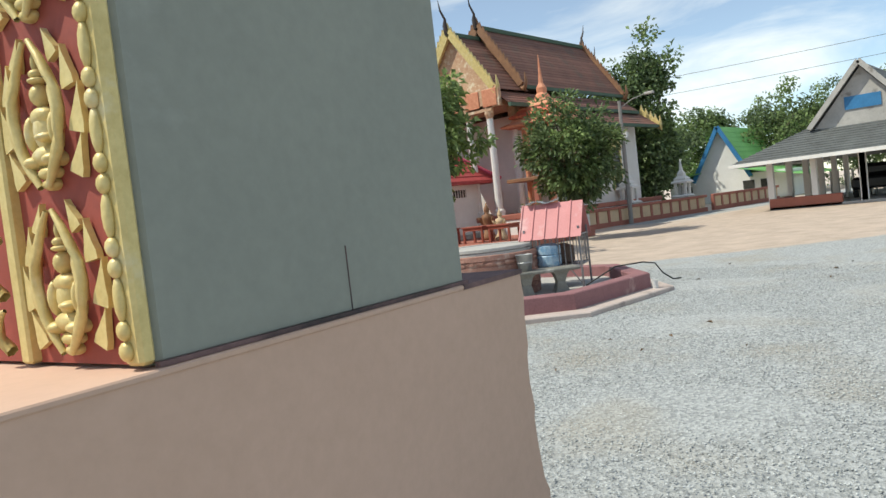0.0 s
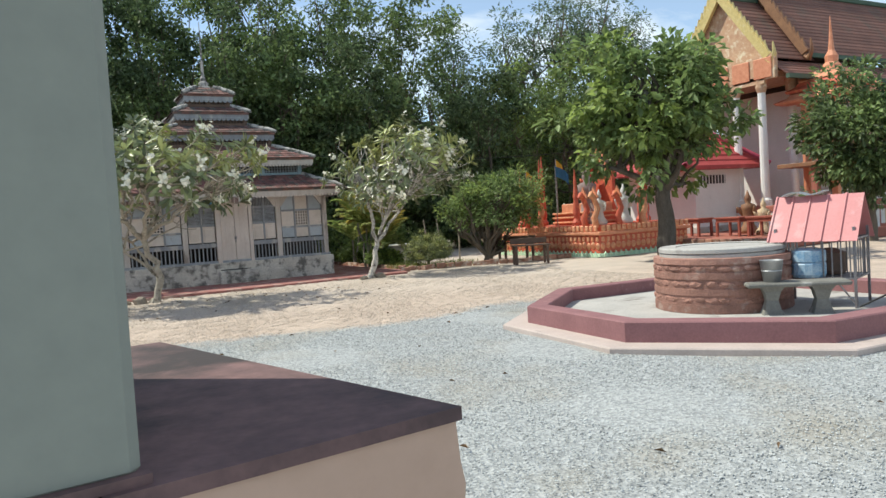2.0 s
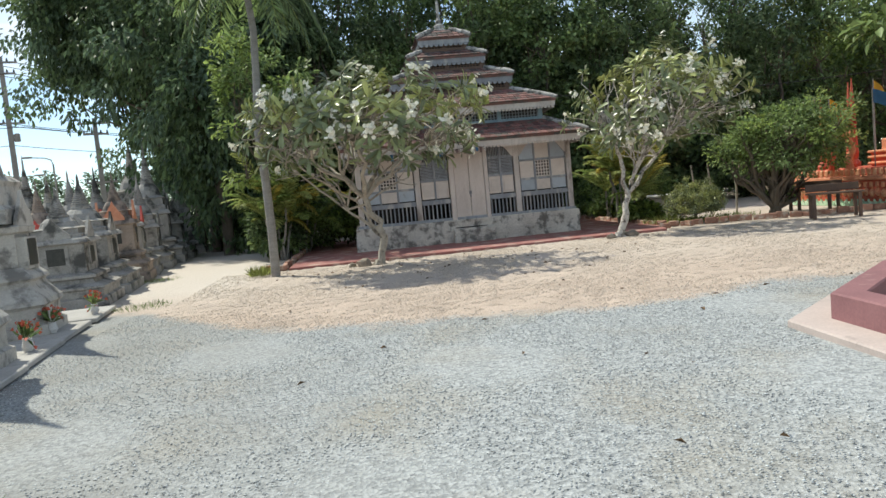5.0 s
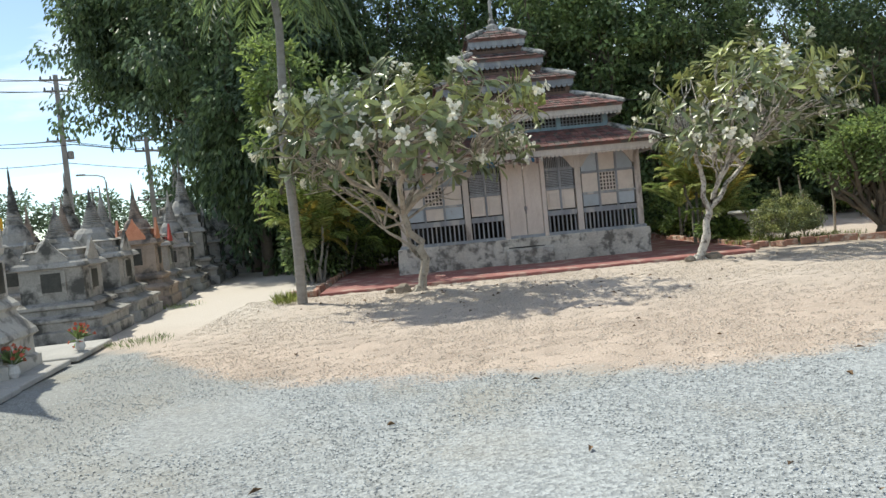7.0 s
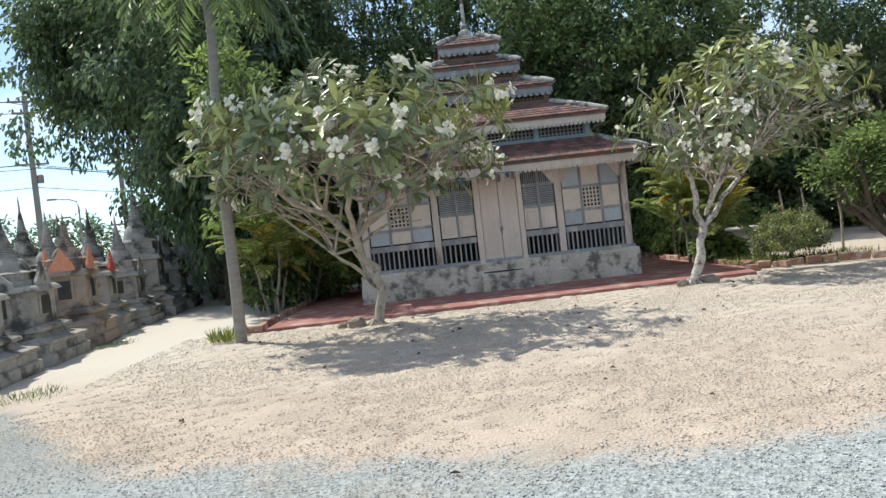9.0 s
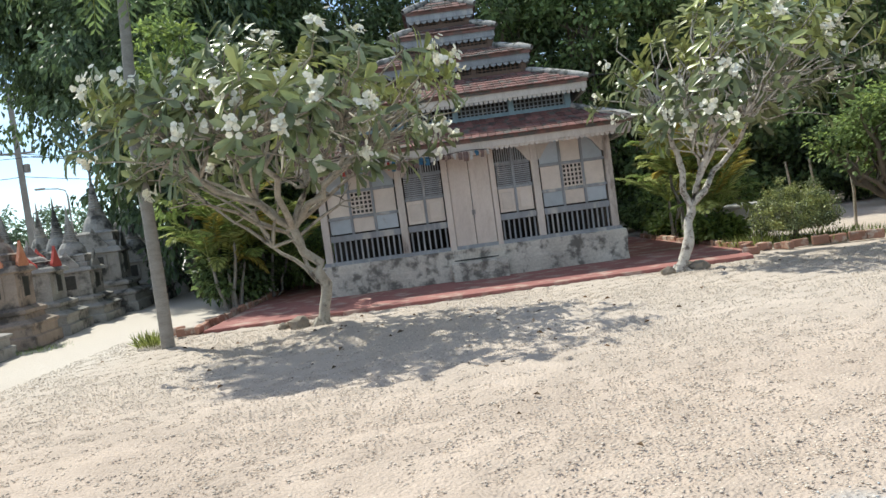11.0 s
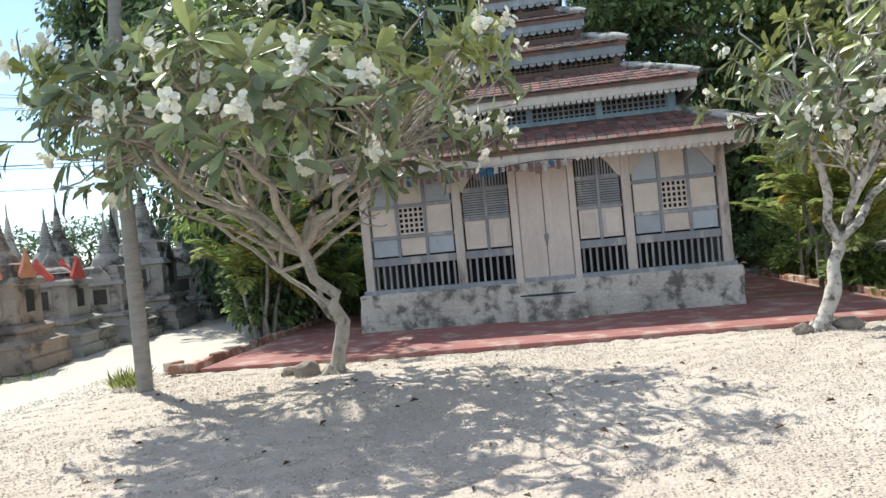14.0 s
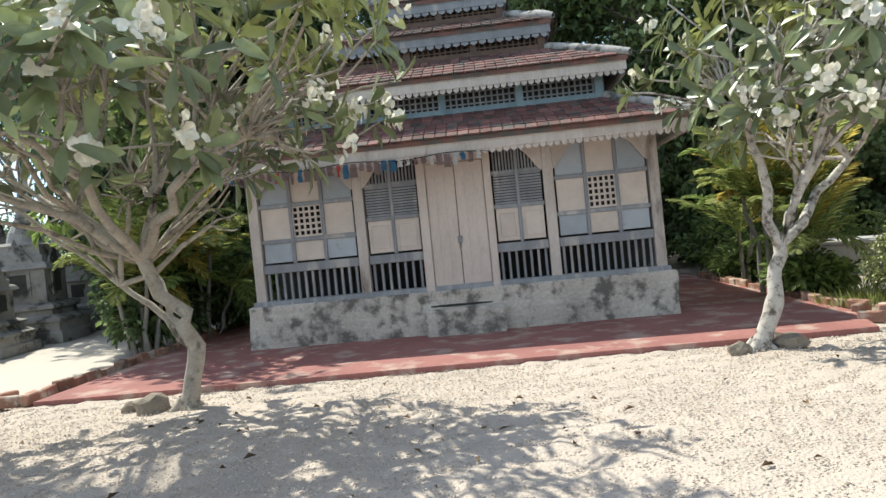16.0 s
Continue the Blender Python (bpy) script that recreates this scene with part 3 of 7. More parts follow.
def stones(name, n, region, keep, size, material, label, seed):
    rng = np.random.default_rng(seed)
    x = rng.uniform(region[0], region[1], n)
    y = rng.uniform(region[2], region[3], n)
    s = keep(x, y, rng)
    x, y = x[s], y[s]
    k = len(x)
    r = size * rng.uniform(0.45, 1.25, k)
    o = np.array([[1, 0, 0], [-0.5, 0.87, 0], [-0.5, -0.87, 0], [0.1, 0.1, 0.75], [0.2, -0.1, -0.6]])
    a = rng.uniform(0, 6.28, k)
    ca, sa = np.cos(a), np.sin(a)
    sx = rng.uniform(0.7, 1.3, (k, 5))
    vx = (o[None, :, 0] * ca[:, None] - o[None, :, 1] * sa[:, None]) * sx
    vy = (o[None, :, 0] * sa[:, None] + o[None, :, 1] * ca[:, None]) * sx
    vz = o[None, :, 2] * rng.uniform(0.4, 0.9, (k, 1))
    v = np.stack([vx * r[:, None] + x[:, None], vy * r[:, None] + y[:, None], vz * r[:, None] + 0.25 * r[:, None] - 0.008], -1).reshape(-1, 3)
    f = np.array([[0, 1, 3], [1, 2, 3], [2, 0, 3], [1, 0, 4], [2, 1, 4], [0, 2, 4]])
    fs = (np.arange(k)[:, None, None] * 5 + f[None]).reshape(-1, 3)
    ob = raw(name, v, fs, material)
    return tagged(ob, label, "gravel", kind="stuff")


def well_dist(x, y):
    return np.hypot(x - 4.05, y + 15.22)


stones("gravel", 190000, (-6.4, 8, -23.5, -8),
       lambda x, y, g: (gravel_at(x, y) + g.normal(size=len(x)) * 0.15 > 0.5) & (g.random(len(x)) > 0.6 * left_dark_at(x, y)) & (well_dist(x, y) > 3.02), 0.0105, "gravel_stone", "blue-grey crushed gravel strewn over the yard", 11)
stones("sand_grit", 110000, (-6, 8, -13.2, -2.6),
       lambda x, y, g: (gravel_at(x, y) + g.normal(size=len(x)) * 0.15 < 0.55) & (well_dist(x, y) > 3.02), 0.0115, "sand_stone", "pale sandy grit and small pebbles", 12)


def litter(seed=5):
    rng = np.random.default_rng(seed)
    n = 130
    x, y = rng.uniform(-6, 9, n), rng.uniform(-21, -2.5, n)
    near = rng.random(n) < 0.45
    x[near] = rng.normal(-0.8, 2.2, near.sum())
    y[near] = rng.normal(-5.6, 1.6, near.sum())
    s = (well_dist(x, y) > 3.02) & (y < -2.5)
    p = np.stack([x[s], y[s], np.full(s.sum(), 0.012)], 1)
    w = rng.normal(size=p.shape) * [1, 1, 0.12]
    up = np.array([0, 0, 1.0]) + rng.normal(size=p.shape) * 0.25
    ob = leaf_mesh("fallen_leaves", p, w, up, rng.uniform(0.04, 0.11, len(p)), rng.uniform(0.015, 0.045, len(p)), "dry_leaf", None, 0.5)
    tagged(ob, "dry brown leaves fallen on the sand", "leaves", kind="stuff")


litter()

# ---- red paved apron round the pavilion, with brick edging ----
def red_apron():
    bm = bmesh.new()
    pts = [(-4.45, -2.9), (5.0, -2.55), (5.35, -1.2), (5.2, 6.6), (-4.3, 6.6), (-4.42, 2.3)]
    vs = [bm.verts.new((x, y, 0.05)) for x, y in pts]
    f = bm.faces.new(vs)
    r = bmesh.ops.extrude_face_region(bm, geom=[f])
    bmesh.ops.translate(bm, verts=[v for v in r["geom"] if isinstance(v, bmesh.types.BMVert)], vec=(0, 0, -0.2))
    bmesh.ops.recalc_face_normals(bm, faces=bm.faces)
    ob = part("apron", bm, "red_floor")
    tagged(ob, "worn red cement apron round the old pavilion", "paving", kind="structure")


red_apron()
BRICK = part("brick_pattern", bbox(-0.14, 0.14, -0.055, 0.055, 0, 0.13, 0.012), "brick_edge")
BRICK_MESH = BRICK.data
bpy.data.objects.remove(BRICK)


def edging(pts, label, seed, gap=0.02, tumble=6):
    rng = random.Random(seed)
    root = thing("brick_edging", (*pts[0], 0), label, "edging", "garden edgings")
    for (x0, y0), (x1, y1) in zip(pts, pts[1:]):
        d = math.hypot(x1 - x0, y1 - y0)
        a = math.degrees(math.atan2(y1 - y0, x1 - x0))
        k = max(1, int(d / (0.28 + gap)))
        for i in range(k):
            s = (i + 0.5) / k
            o = new("brick", BRICK_MESH)
            o.parent = root
            o.matrix_basis = pose(x0 + (x1 - x0) * s - pts[0][0] + rng.uniform(-.02, .02), y0 + (y1 - y0) * s - pts[0][1] + rng.uniform(-.03, .03), 0.005,
                                  rng.uniform(-tumble, tumble), rng.uniform(-3, 3), a + rng.uniform(-tumble, tumble)) @ Matrix.Diagonal((1, 1, rng.uniform(0.85, 1.3), 1))


edging([(-4.56, -2.95), (-4.55, -1.0), (-4.52, 1.7), (-4.45, 5.5)], "tumbled row of old red bricks along the apron", 1, tumble=12)
edging([(5.3, 5.5), (5.35, 1.2), (5.4, -0.9), (5.75, -1.7)], "row of weathered bricks edging the flower bed", 2)
edging([(5.75, -1.7), (7.0, -1.9), (8.6, -2.6), (11, -2.9)], "low brick kerb along the planting bed", 3, gap=0.005, tumble=3)


# ---- old pavilion with stacked roofs ----
PX0, PX1, PD, PC = -2.72, 3.38, 5.7, 0.33
PAV = thing("pavilion", (0, 0, 0), "old weathered wooden pavilion with a five-tiered tiled roof", "building")


def pav(name, bm, material, label="", parent=None):
    return part(name, bm, material, parent or PAV, label)


def pavilion_body():
    bm = bmesh.new()
    box(bm, PX0 - 0.12, PX1 + 0.12, -0.16, PD + 0.12, 0.0, 0.68, 0.02)
    bmesh.ops.subdivide_edges(bm, edges=bm.edges[:], cuts=5, use_grid_fill=True)
    for v in bm.verts:
        if v.co.z < 0.6:
            v.co += Vector((noise.noise(v.co * 2.1), noise.noise(v.co * 2.1 + Vector((5, 0, 0))), 0)) * 0.05
            v.co.y -= 0.05 * (0.6 - v.co.z)
    pav("base", bm, "old_plaster", "stained crumbling plaster base")
    for b in ((-0.16, 1.0, -0.42, -0.14, 0.0, 0.43, 0.03),):
        bm = bbox(*b)
        bmesh.ops.subdivide_edges(bm, edges=bm.edges[:], cuts=3, use_grid_fill=True)
        for v in bm.verts:
            v.co += Vector((noise.noise(v.co * 5), noise.noise(v.co * 5 + Vector((3, 0, 0))), noise.noise(v.co * 5 + Vector((0, 7, 0))))) * 0.03
        pav("step", bm, "old_plaster", "worn crumbling plaster doorstep")
    pav("threshold", bbox(-0.1, 0.94, -0.16, -0.05, 0.44, 0.475, 0.008), "dark_inside")
    for a, b2 in ((0.01, 0.42), (0.44, 0.85)):
        pav("kick_board", bbox(a, b2, -0.079, -0.073, 0.46, 0.6), "table_wood", "rotted dark door foot")
    # back and side walls; near-black sheets paint the room's shade behind the balusters
    for nm, b in (("wall", (PX0 + 0.04, PX1 - 0.04, PD - 0.1, PD, 0.68, 2.8)), ("wall", (PX0, PX0 + 0.06, 0.1, PD - 0.1, 1.22, 2.8)), ("wall", (PX1 - 0.06, PX1, 0.1, PD - 0.1, 1.22, 2.8))):
        pav(nm, bbox(*b), "panel_blue")
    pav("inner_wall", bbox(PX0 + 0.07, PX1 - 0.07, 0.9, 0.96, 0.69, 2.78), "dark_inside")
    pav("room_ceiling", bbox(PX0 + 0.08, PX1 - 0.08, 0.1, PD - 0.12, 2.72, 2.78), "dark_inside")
    for x in (PX0 + 0.07, -1.03, 1.8, PX1 - 0.07):
        w = 0.075
        pav("post", bbox(x - w, x + w, -0.08, 0.08, 0.68, 2.82, 0.008), "pale_wood")
    for x in (PX0 + 0.08, PX1 - 0.08):
        for y in (1.9, 3.8, PD - 0.06):
            pav("post", bbox(x - 0.085, x + 0.085, y - 0.08, y + 0.08, 0.68, 2.82, 0.008), "pale_wood")
    pav("top_beam", bbox(PX0 - 0.1, PX1 + 0.1, -0.1, 0.06, 2.66, 2.84, 0.01), "pale_wood")
    pav("sill_beam", bbox(PX0 - 0.05, PX1 + 0.05, -0.1, 0.1, 0.66, 0.75, 0.01), "grey_wood")
    # door
    for a, b in ((-0.13, 0.0), (0.86, 0.97)):
        pav("door_frame", bbox(a, b, -0.11, 0.06, 0.44, 2.62, 0.008), "door_wood")
    pav("lintel", bbox(-0.13, 0.97, -0.12, 0.06, 2.56, 2.68, 0.008), "door_wood")
    for a, b in ((0.005, 0.425), (0.435, 0.855)):
        d = bmesh.new()
        box(d, a, b, -0.06, -0.01, 0.45, 2.555, 0.006)
        leaf = pav("door_leaf", d, "door_wood", "scuffed whitewashed door leaf")
        f = bmesh.new()
        for k in range(3):
            w0 = a + 0.012 + k * (b - a - 0.024) / 3
            box(f, w0, w0 + (b - a - 0.024) / 3 - 0.002, -0.068, -0.06, 0.47, 2.54, 0.001)
        part("board", f, "door_wood", leaf)
    pav("latch", bbox(0.4, 0.47, -0.1, -0.073, 1.36, 1.46, 0.006), "steel", "rusty hasp")
    pav("padlock", bbox(0.42, 0.45, -0.11, -0.08, 1.28, 1.35, 0.006), "steel")
    # bays
    bal = {}
    for bay, (x0, x1) in enumerate(((PX0 + 0.15, -1.11), (-0.95, -0.13), (0.97, 1.72), (1.88, PX1 - 0.15))):
        wide = bay in (0, 3)
        pav("mid_rail", bbox(x0, x1, -0.07, 0.05, 1.16, 1.29, 0.008), "grey_wood")
        k = 13 if wide else 7
        for i in range(k):
            x = x0 + (i + 0.5) * (x1 - x0) / k
            if not bal:
                bal["o"] = pav("baluster", bbox(-0.017, 0.017, -0.03, 0.02, 0.75, 1.16), "grey_wood")
                bal["o"].matrix_basis = pose(x, 0, 0)
            else:
                shared("baluster", bal["o"], PAV, pose(x, 0, 0, 0, 0, 0))
        rows = ((1.29, 1.64), (1.64, 2.17), (2.17, 2.66)) if wide else ((1.29, 1.83), (1.83, 2.33), (2.33, 2.66))
        cols = 3 if wide else 2
        w = (x1 - x0) / cols
        for ri, (z0, z1) in enumerate(rows):
            if ri:
                pav("rail", bbox(x0, x1, -0.05, 0.03, z0 - 0.03, z0 + 0.03, 0.005), "grey_wood")
            for c in range(cols):
                a, b = x0 + c * w + 0.025, x0 + (c + 1) * w - 0.025
                if wide and ri == 1 and c == 1:
                    lattice_panel(a, b, z0 + 0.05, z1 - 0.03)
                elif not wide and ri == 1:
                    # dark sheet paints the shade between the louvres
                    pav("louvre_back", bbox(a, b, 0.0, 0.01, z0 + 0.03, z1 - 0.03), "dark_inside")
                    for q in range(11):
                        z = z0 + 0.05 + q * (z1 - z0 - 0.09) / 10
                        pav("louvre", bbox(a, b, -0.03, 0.0, z - 0.014, z + 0.014, m=None), "grey_wood")
                elif not wide and ri == 2:
                    for q in range(7):
                        x = a + (q + 0.5) * (b - a) / 7
                        pav("slat", bbox(x - 0.012, x + 0.012, -0.03, 0.0, z0 + 0.03, z1, 0), "grey_wood")
                else:
                    blue = (wide and (ri == 0 and c != 1 or (ri == 2 and c != 1))) or (bay == 0 and ri == 0 and c == 2)
                    p = pav("panel", bbox(a, b, -0.02, 0.0, z0 + 0.03, z1 - (0.0 if ri == 2 else 0.03), 0.004), "panel_blue" if blue else "panel_white")
                    if not wide:
                        part("panel_field", bbox(a + 0.05, b - 0.05, -0.032, -0.02, z0 + 0.09, z1 - 0.1, 0.008), "panel_white", p)
        for c in range(1, cols):
            pav("mullion", bbox(x0 + c * w - 0.025, x0 + c * w + 0.025, -0.055, 0.03, 1.29, 2.66, 0.005), "grey_wood")
    # slanted braces at the posts
    for x, s in ((PX0 + 0.145, 1), (-1.105, -1), (-0.955, 1), (1.725, -1), (1.875, 1), (PX1 - 0.145, -1)):
        b = bmesh.new()
        v = [b.verts.new((x + s * dx, y, 2.66 + dz)) for y in (-0.085, -0.045) for dx, dz in ((0, 0), (0.32, 0), (0.2, -0.12), (0.06, -0.32), (0, -0.36))]
        b.faces.new(v[:5])
        b.faces.new(v[5:][::-1])
        for i in range(5):
            j = (i + 1) % 5
            b.faces.new((v[i], v[i + 5], v[j + 5], v[j]))
        bmesh.ops.recalc_face_normals(b, faces=b.faces)
        pav("brace", b, "pale_wood")


def lattice_panel(a, b, z0, z1):
    bm = bmesh.new()
    k = 5
    for i in range(k + 1):
        x = a + i * (b - a) / k
        box(bm, x - 0.016, x + 0.016, -0.03, -0.005, z0, z1)
    for i in range(6):
        z = z0 + i * (z1 - z0) / 5
        box(bm, a - 0.014, b + 0.014, -0.027, -0.008, z - 0.016, z + 0.016)
    pav("lattice", bm, "panel_white", "white wooden lattice")


def teeth(bm, x0, x1, y, z, w, h, t=0.015, m=None):
    """A row of pointed hanging tabs."""
    k = max(1, int(abs(x1 - x0) / w))
    for i in range(k):
        a, b = x0 + i * (x1 - x0) / k, x0 + (i + 1) * (x1 - x0) / k
        g = (b - a) * 0.1
        co = [(a + g, z), (b - g, z), (b - g, z - h * 0.55), ((a + b) / 2, z - h), (a + g, z - h * 0.55)]
        f = [bm.verts.new((x, y - t / 2, zz)) for x, zz in co]
        r = [bm.verts.new((x, y + t / 2, zz)) for x, zz in co]
        if m is not None:
            for v in f + r:
                v.co = m @ v.co
        bm.faces.new(f)
        bm.faces.new(r[::-1])
        for j in range(5):
            q = (j + 1) % 5
            bm.faces.new((f[j], r[j], r[q], f[q]))


TIERS = [  # eave half width, eave height, half width and height of the upper edge
    (3.4, 2.84, 2.45, 3.3), (2.77, 3.84, 1.72, 4.3), (1.82, 4.76, 1.12, 5.06), (1.19, 5.5, 0.7, 5.74), (0.8, 6.15, 0.28, 6.44)]
PCY = 2.75
TILE = part("tile_pattern", bbox(-0.075, 0.075, -0.13, 0.13, 0, 0.022, 0.006), "roof_tile")
TILE_MESH = TILE.data
bpy.data.objects.remove(TILE)


def pavilion_roofs():
    rng = random.Random(4)
    for ti, (e, ez, u, uz) in enumerate(TIERS):
        c = Vector((PC, PCY, 0))
        bm = bmesh.new()
        lo = [bm.verts.new(c + Vector((sx * e, sy * e, ez))) for sx, sy in ((-1, -1), (1, -1), (1, 1), (-1, 1))]
        hi = [bm.verts.new(c + Vector((sx * u, sy * u, uz))) for sx, sy in ((-1, -1), (1, -1), (1, 1), (-1, 1))]
        lo2 = [bm.verts.new(v.co - Vector((0, 0, 0.07))) for v in lo]
        hi2 = [bm.verts.new(v.co - Vector((0, 0, 0.1))) for v in hi]
        for i in range(4):
            j = (i + 1) % 4
            bm.faces.new((lo[i], lo[j], hi[j], hi[i]))
            bm.faces.new((lo2[j], lo2[i], hi2[i], hi2[j]))
            bm.faces.new((lo[j], lo[i], lo2[i], lo2[j]))
            bm.faces.new((hi[i], hi[j], hi2[j], hi2[i]))
        roof = pav("roof", bm, "roof_old", "old red-brown tiled roof tier")
        slope = math.degrees(math.atan2(uz - ez, e - u))
        run = math.hypot(uz - ez, e - u)
        for side in range(4):
            turn = Matrix.Translation(c) @ Matrix.Rotation(side * math.pi / 2, 4, "Z")
            rows = int(run / 0.19)
            lot = bmesh.new() if (side or ti > 1) else None
            for r in range(rows):
                s = (r + 0.35) / rows
                half = e + (u - e) * s - 0.08
                k = int(2 * half / 0.155)
                for i in range(k):
                    x = -half + (i + 0.5) * 2 * half / k
                    m = turn @ Matrix.Translation((x, -(e + (u - e) * s), ez + (uz - ez) * s + 0.012)) @ Euler((radians(slope - 4), radians(rng.uniform(-3, 3)), radians(rng.uniform(-3, 3)))).to_matrix().to_4x4()
                    if lot is None:
                        o = new("tile", TILE_MESH)
                        o.parent = roof
                        o.matrix_basis = m
                    else:
                        box(lot, -0.072, 0.072, -0.13, 0.13, 0, 0.02, m=m)
            if lot is not None:
                part("tiles", lot, "roof_old", roof)
            # fascia and hanging trim
            f = bmesh.new()
            box(f, -e + 0.02, e - 0.02, -e + 0.03, -e + 0.07, ez - 0.2, ez - 0.06, m=turn)
            pav("fascia", f, "pale_wood" if ti < 2 else "grey_wood")
            t = bmesh.new()
            teeth(t, -e + 0.05, e - 0.05, -e + 0.05, ez - 0.2, 0.1 if ti < 2 else 0.14, 0.07, m=turn)
            pav("eave_trim", t, "pale_wood" if ti < 2 else "grey_wood", "scalloped wooden eave trim")
            # mortar hip
            a = c + Matrix.Rotation(side * math.pi / 2, 3, "Z") @ Vector((e + 0.04, -e - 0.04, ez + 0.03))
            b = c + Matrix.Rotation(side * math.pi / 2, 3, "Z") @ Vector((u, -u, uz + 0.05))
            pp = bend(a, b, np.random.default_rng(side + ti * 7), 7, 0.01)
            tubes("hip", [(pp, np.array([0.05, 0.075, 0.08, 0.07, 0.075, 0.07, 0.06]))], "mortar", PAV, 7, "lumpy grey mortar hip")
        # storey above this roof
        if ti < 4:
            ne, nz = TIERS[ti + 1][0], TIERS[ti + 1][1]
            w = u - 0.02
            # dark block paints the shade inside the open storey
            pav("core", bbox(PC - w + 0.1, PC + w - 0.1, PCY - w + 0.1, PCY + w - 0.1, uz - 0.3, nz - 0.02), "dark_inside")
            for side in range(4):
                turn = Matrix.Translation(c) @ Matrix.Rotation(side * math.pi / 2, 4, "Z")
                n = (5, 4, 3, 3)[ti]
                for i in range(n):
                    x = -w + 0.06 + i * (2 * w - 0.12) / (n - 1)
                    pav("upper_post", box(bmesh.new(), x - 0.055, x + 0.055, -w - 0.02, -w + 0.09, uz - 0.32, nz - 0.05, m=turn), "blue_wood" if ti == 0 else "table_wood")
                b = bmesh.new()
                z0 = uz - 0.02 if ti == 0 else uz - 0.02
                box(b, -w, w, -w - 0.01, -w + 0.05, z0, z0 + 0.12, m=turn)
                teeth(b, -w, w, -w - 0.02, z0, 0.1, 0.06, m=turn)
                pav("upper_rail", b, "blue_wood" if ti == 0 else "table_wood", "blue-grey scalloped rail" if ti == 0 else "dark brown scalloped rail")
                b = bmesh.new()
                k = int(2 * w / 0.09)
                for i in range(k):
                    x = -w + (i + 0.5) * 2 * w / k
                    box(b, x - 0.014, x + 0.014, -w + 0.02, -w + 0.04, z0 + 0.12, nz - 0.05, m=turn)
                for q in range(3):
                    z = z0 + 0.16 + q * 0.09
                    if z < nz - 0.08:
                        box(b, -w, w, -w + 0.018, -w + 0.042, z, z + 0.02, m=turn)
                pav("upper_lattice", b, "grey_wood" if ti == 0 else "table_wood")
    bm = lathe(bmesh.new(), [(0.3, 6.36), (0.3, 6.5), (0.16, 6.55), (0.17, 6.66), (0.09, 6.72), (0.1, 6.8), (0.05, 6.9), (0.045, 7.3), (0.06, 7.34), (0.03, 7.4), (0.025, 7.9), (0.01, 8.7)], 10, (PC, PCY, 0))
    pav("finial", bm, "mortar", "thin weathered roof finial")


pavilion_body()
pavilion_roofs()


def bunting():
    rng = random.Random(8)
    t = thing("bunting", (0, 0, 0), "faded rag bunting hanging under the eave", "bunting")
    y = -0.72
    line = [(x, y, 2.63 - 0.05 * math.sin((x + 2.4) * 2.2) ** 2) for x in np.linspace(-2.9, 1.0, 26)]
    tubes("string", [(line, [0.006] * 26)], "wire", t, 4)
    k = 34
    for i in range(k):
        x = -2.8 + i * 3.75 / k
        h = rng.uniform(0.1, 0.2)
        b = bmesh.new()
        w = rng.uniform(0.025, 0.05)
        g = [[b.verts.new((x + dx + rng.uniform(-.015, .015), y + rng.uniform(-.02, .02), 2.61 - h * q / 3)) for dx in (-w, 0, w)] for q in range(4)]
        for r0, r1 in zip(g, g[1:]):
            for a in range(2):
                b.faces.new((r0[a], r0[a + 1], r1[a + 1], r1[a]))
        bmesh.ops.solidify(b, geom=b.faces[:], thickness=0.004)
        mt = rng.choice(["cloth_grey", "cloth_grey", "cloth_grey", "cloth_red", "cloth_grey", "cloth_grey", "cloth_grey", "cloth_blue"]) if x < -0.6 else rng.choice(["cloth_grey", "cloth_grey", "cloth_blue", "cloth_white"])
        part("rag", b, mt, t)


bunting()


# ---- the old well on its octagonal platform ----
def octagon(bm, r0, r1, z0, z1):
    """A ring with eight straight sides; r: distance of the corners."""
    def ring(r, z):
        return [bm.verts.new((r * math.cos(math.pi / 8 + i * math.pi / 4), r * math.sin(math.pi / 8 + i * math.pi / 4), z)) for i in range(8)]
    a, b, c, d = ring(r1, z0), ring(r1, z1), ring(r0, z1), ring(r0, z0)
    for p, q in ((a, b), (b, c), (c, d), (d, a)):
        for i in range(8):
            bm.faces.new((p[i], p[(i + 1) % 8], q[(i + 1) % 8], q[i]))
    bmesh.ops.bevel(bm, geom=[e for e in bm.edges if abs(e.verts[0].co.z - z1) < 1e-4 and abs(e.verts[1].co.z - z1) < 1e-4], offset=0.015, segments=1, affect="EDGES")
    return bm


WELL = (4.05, -15.22, 0)


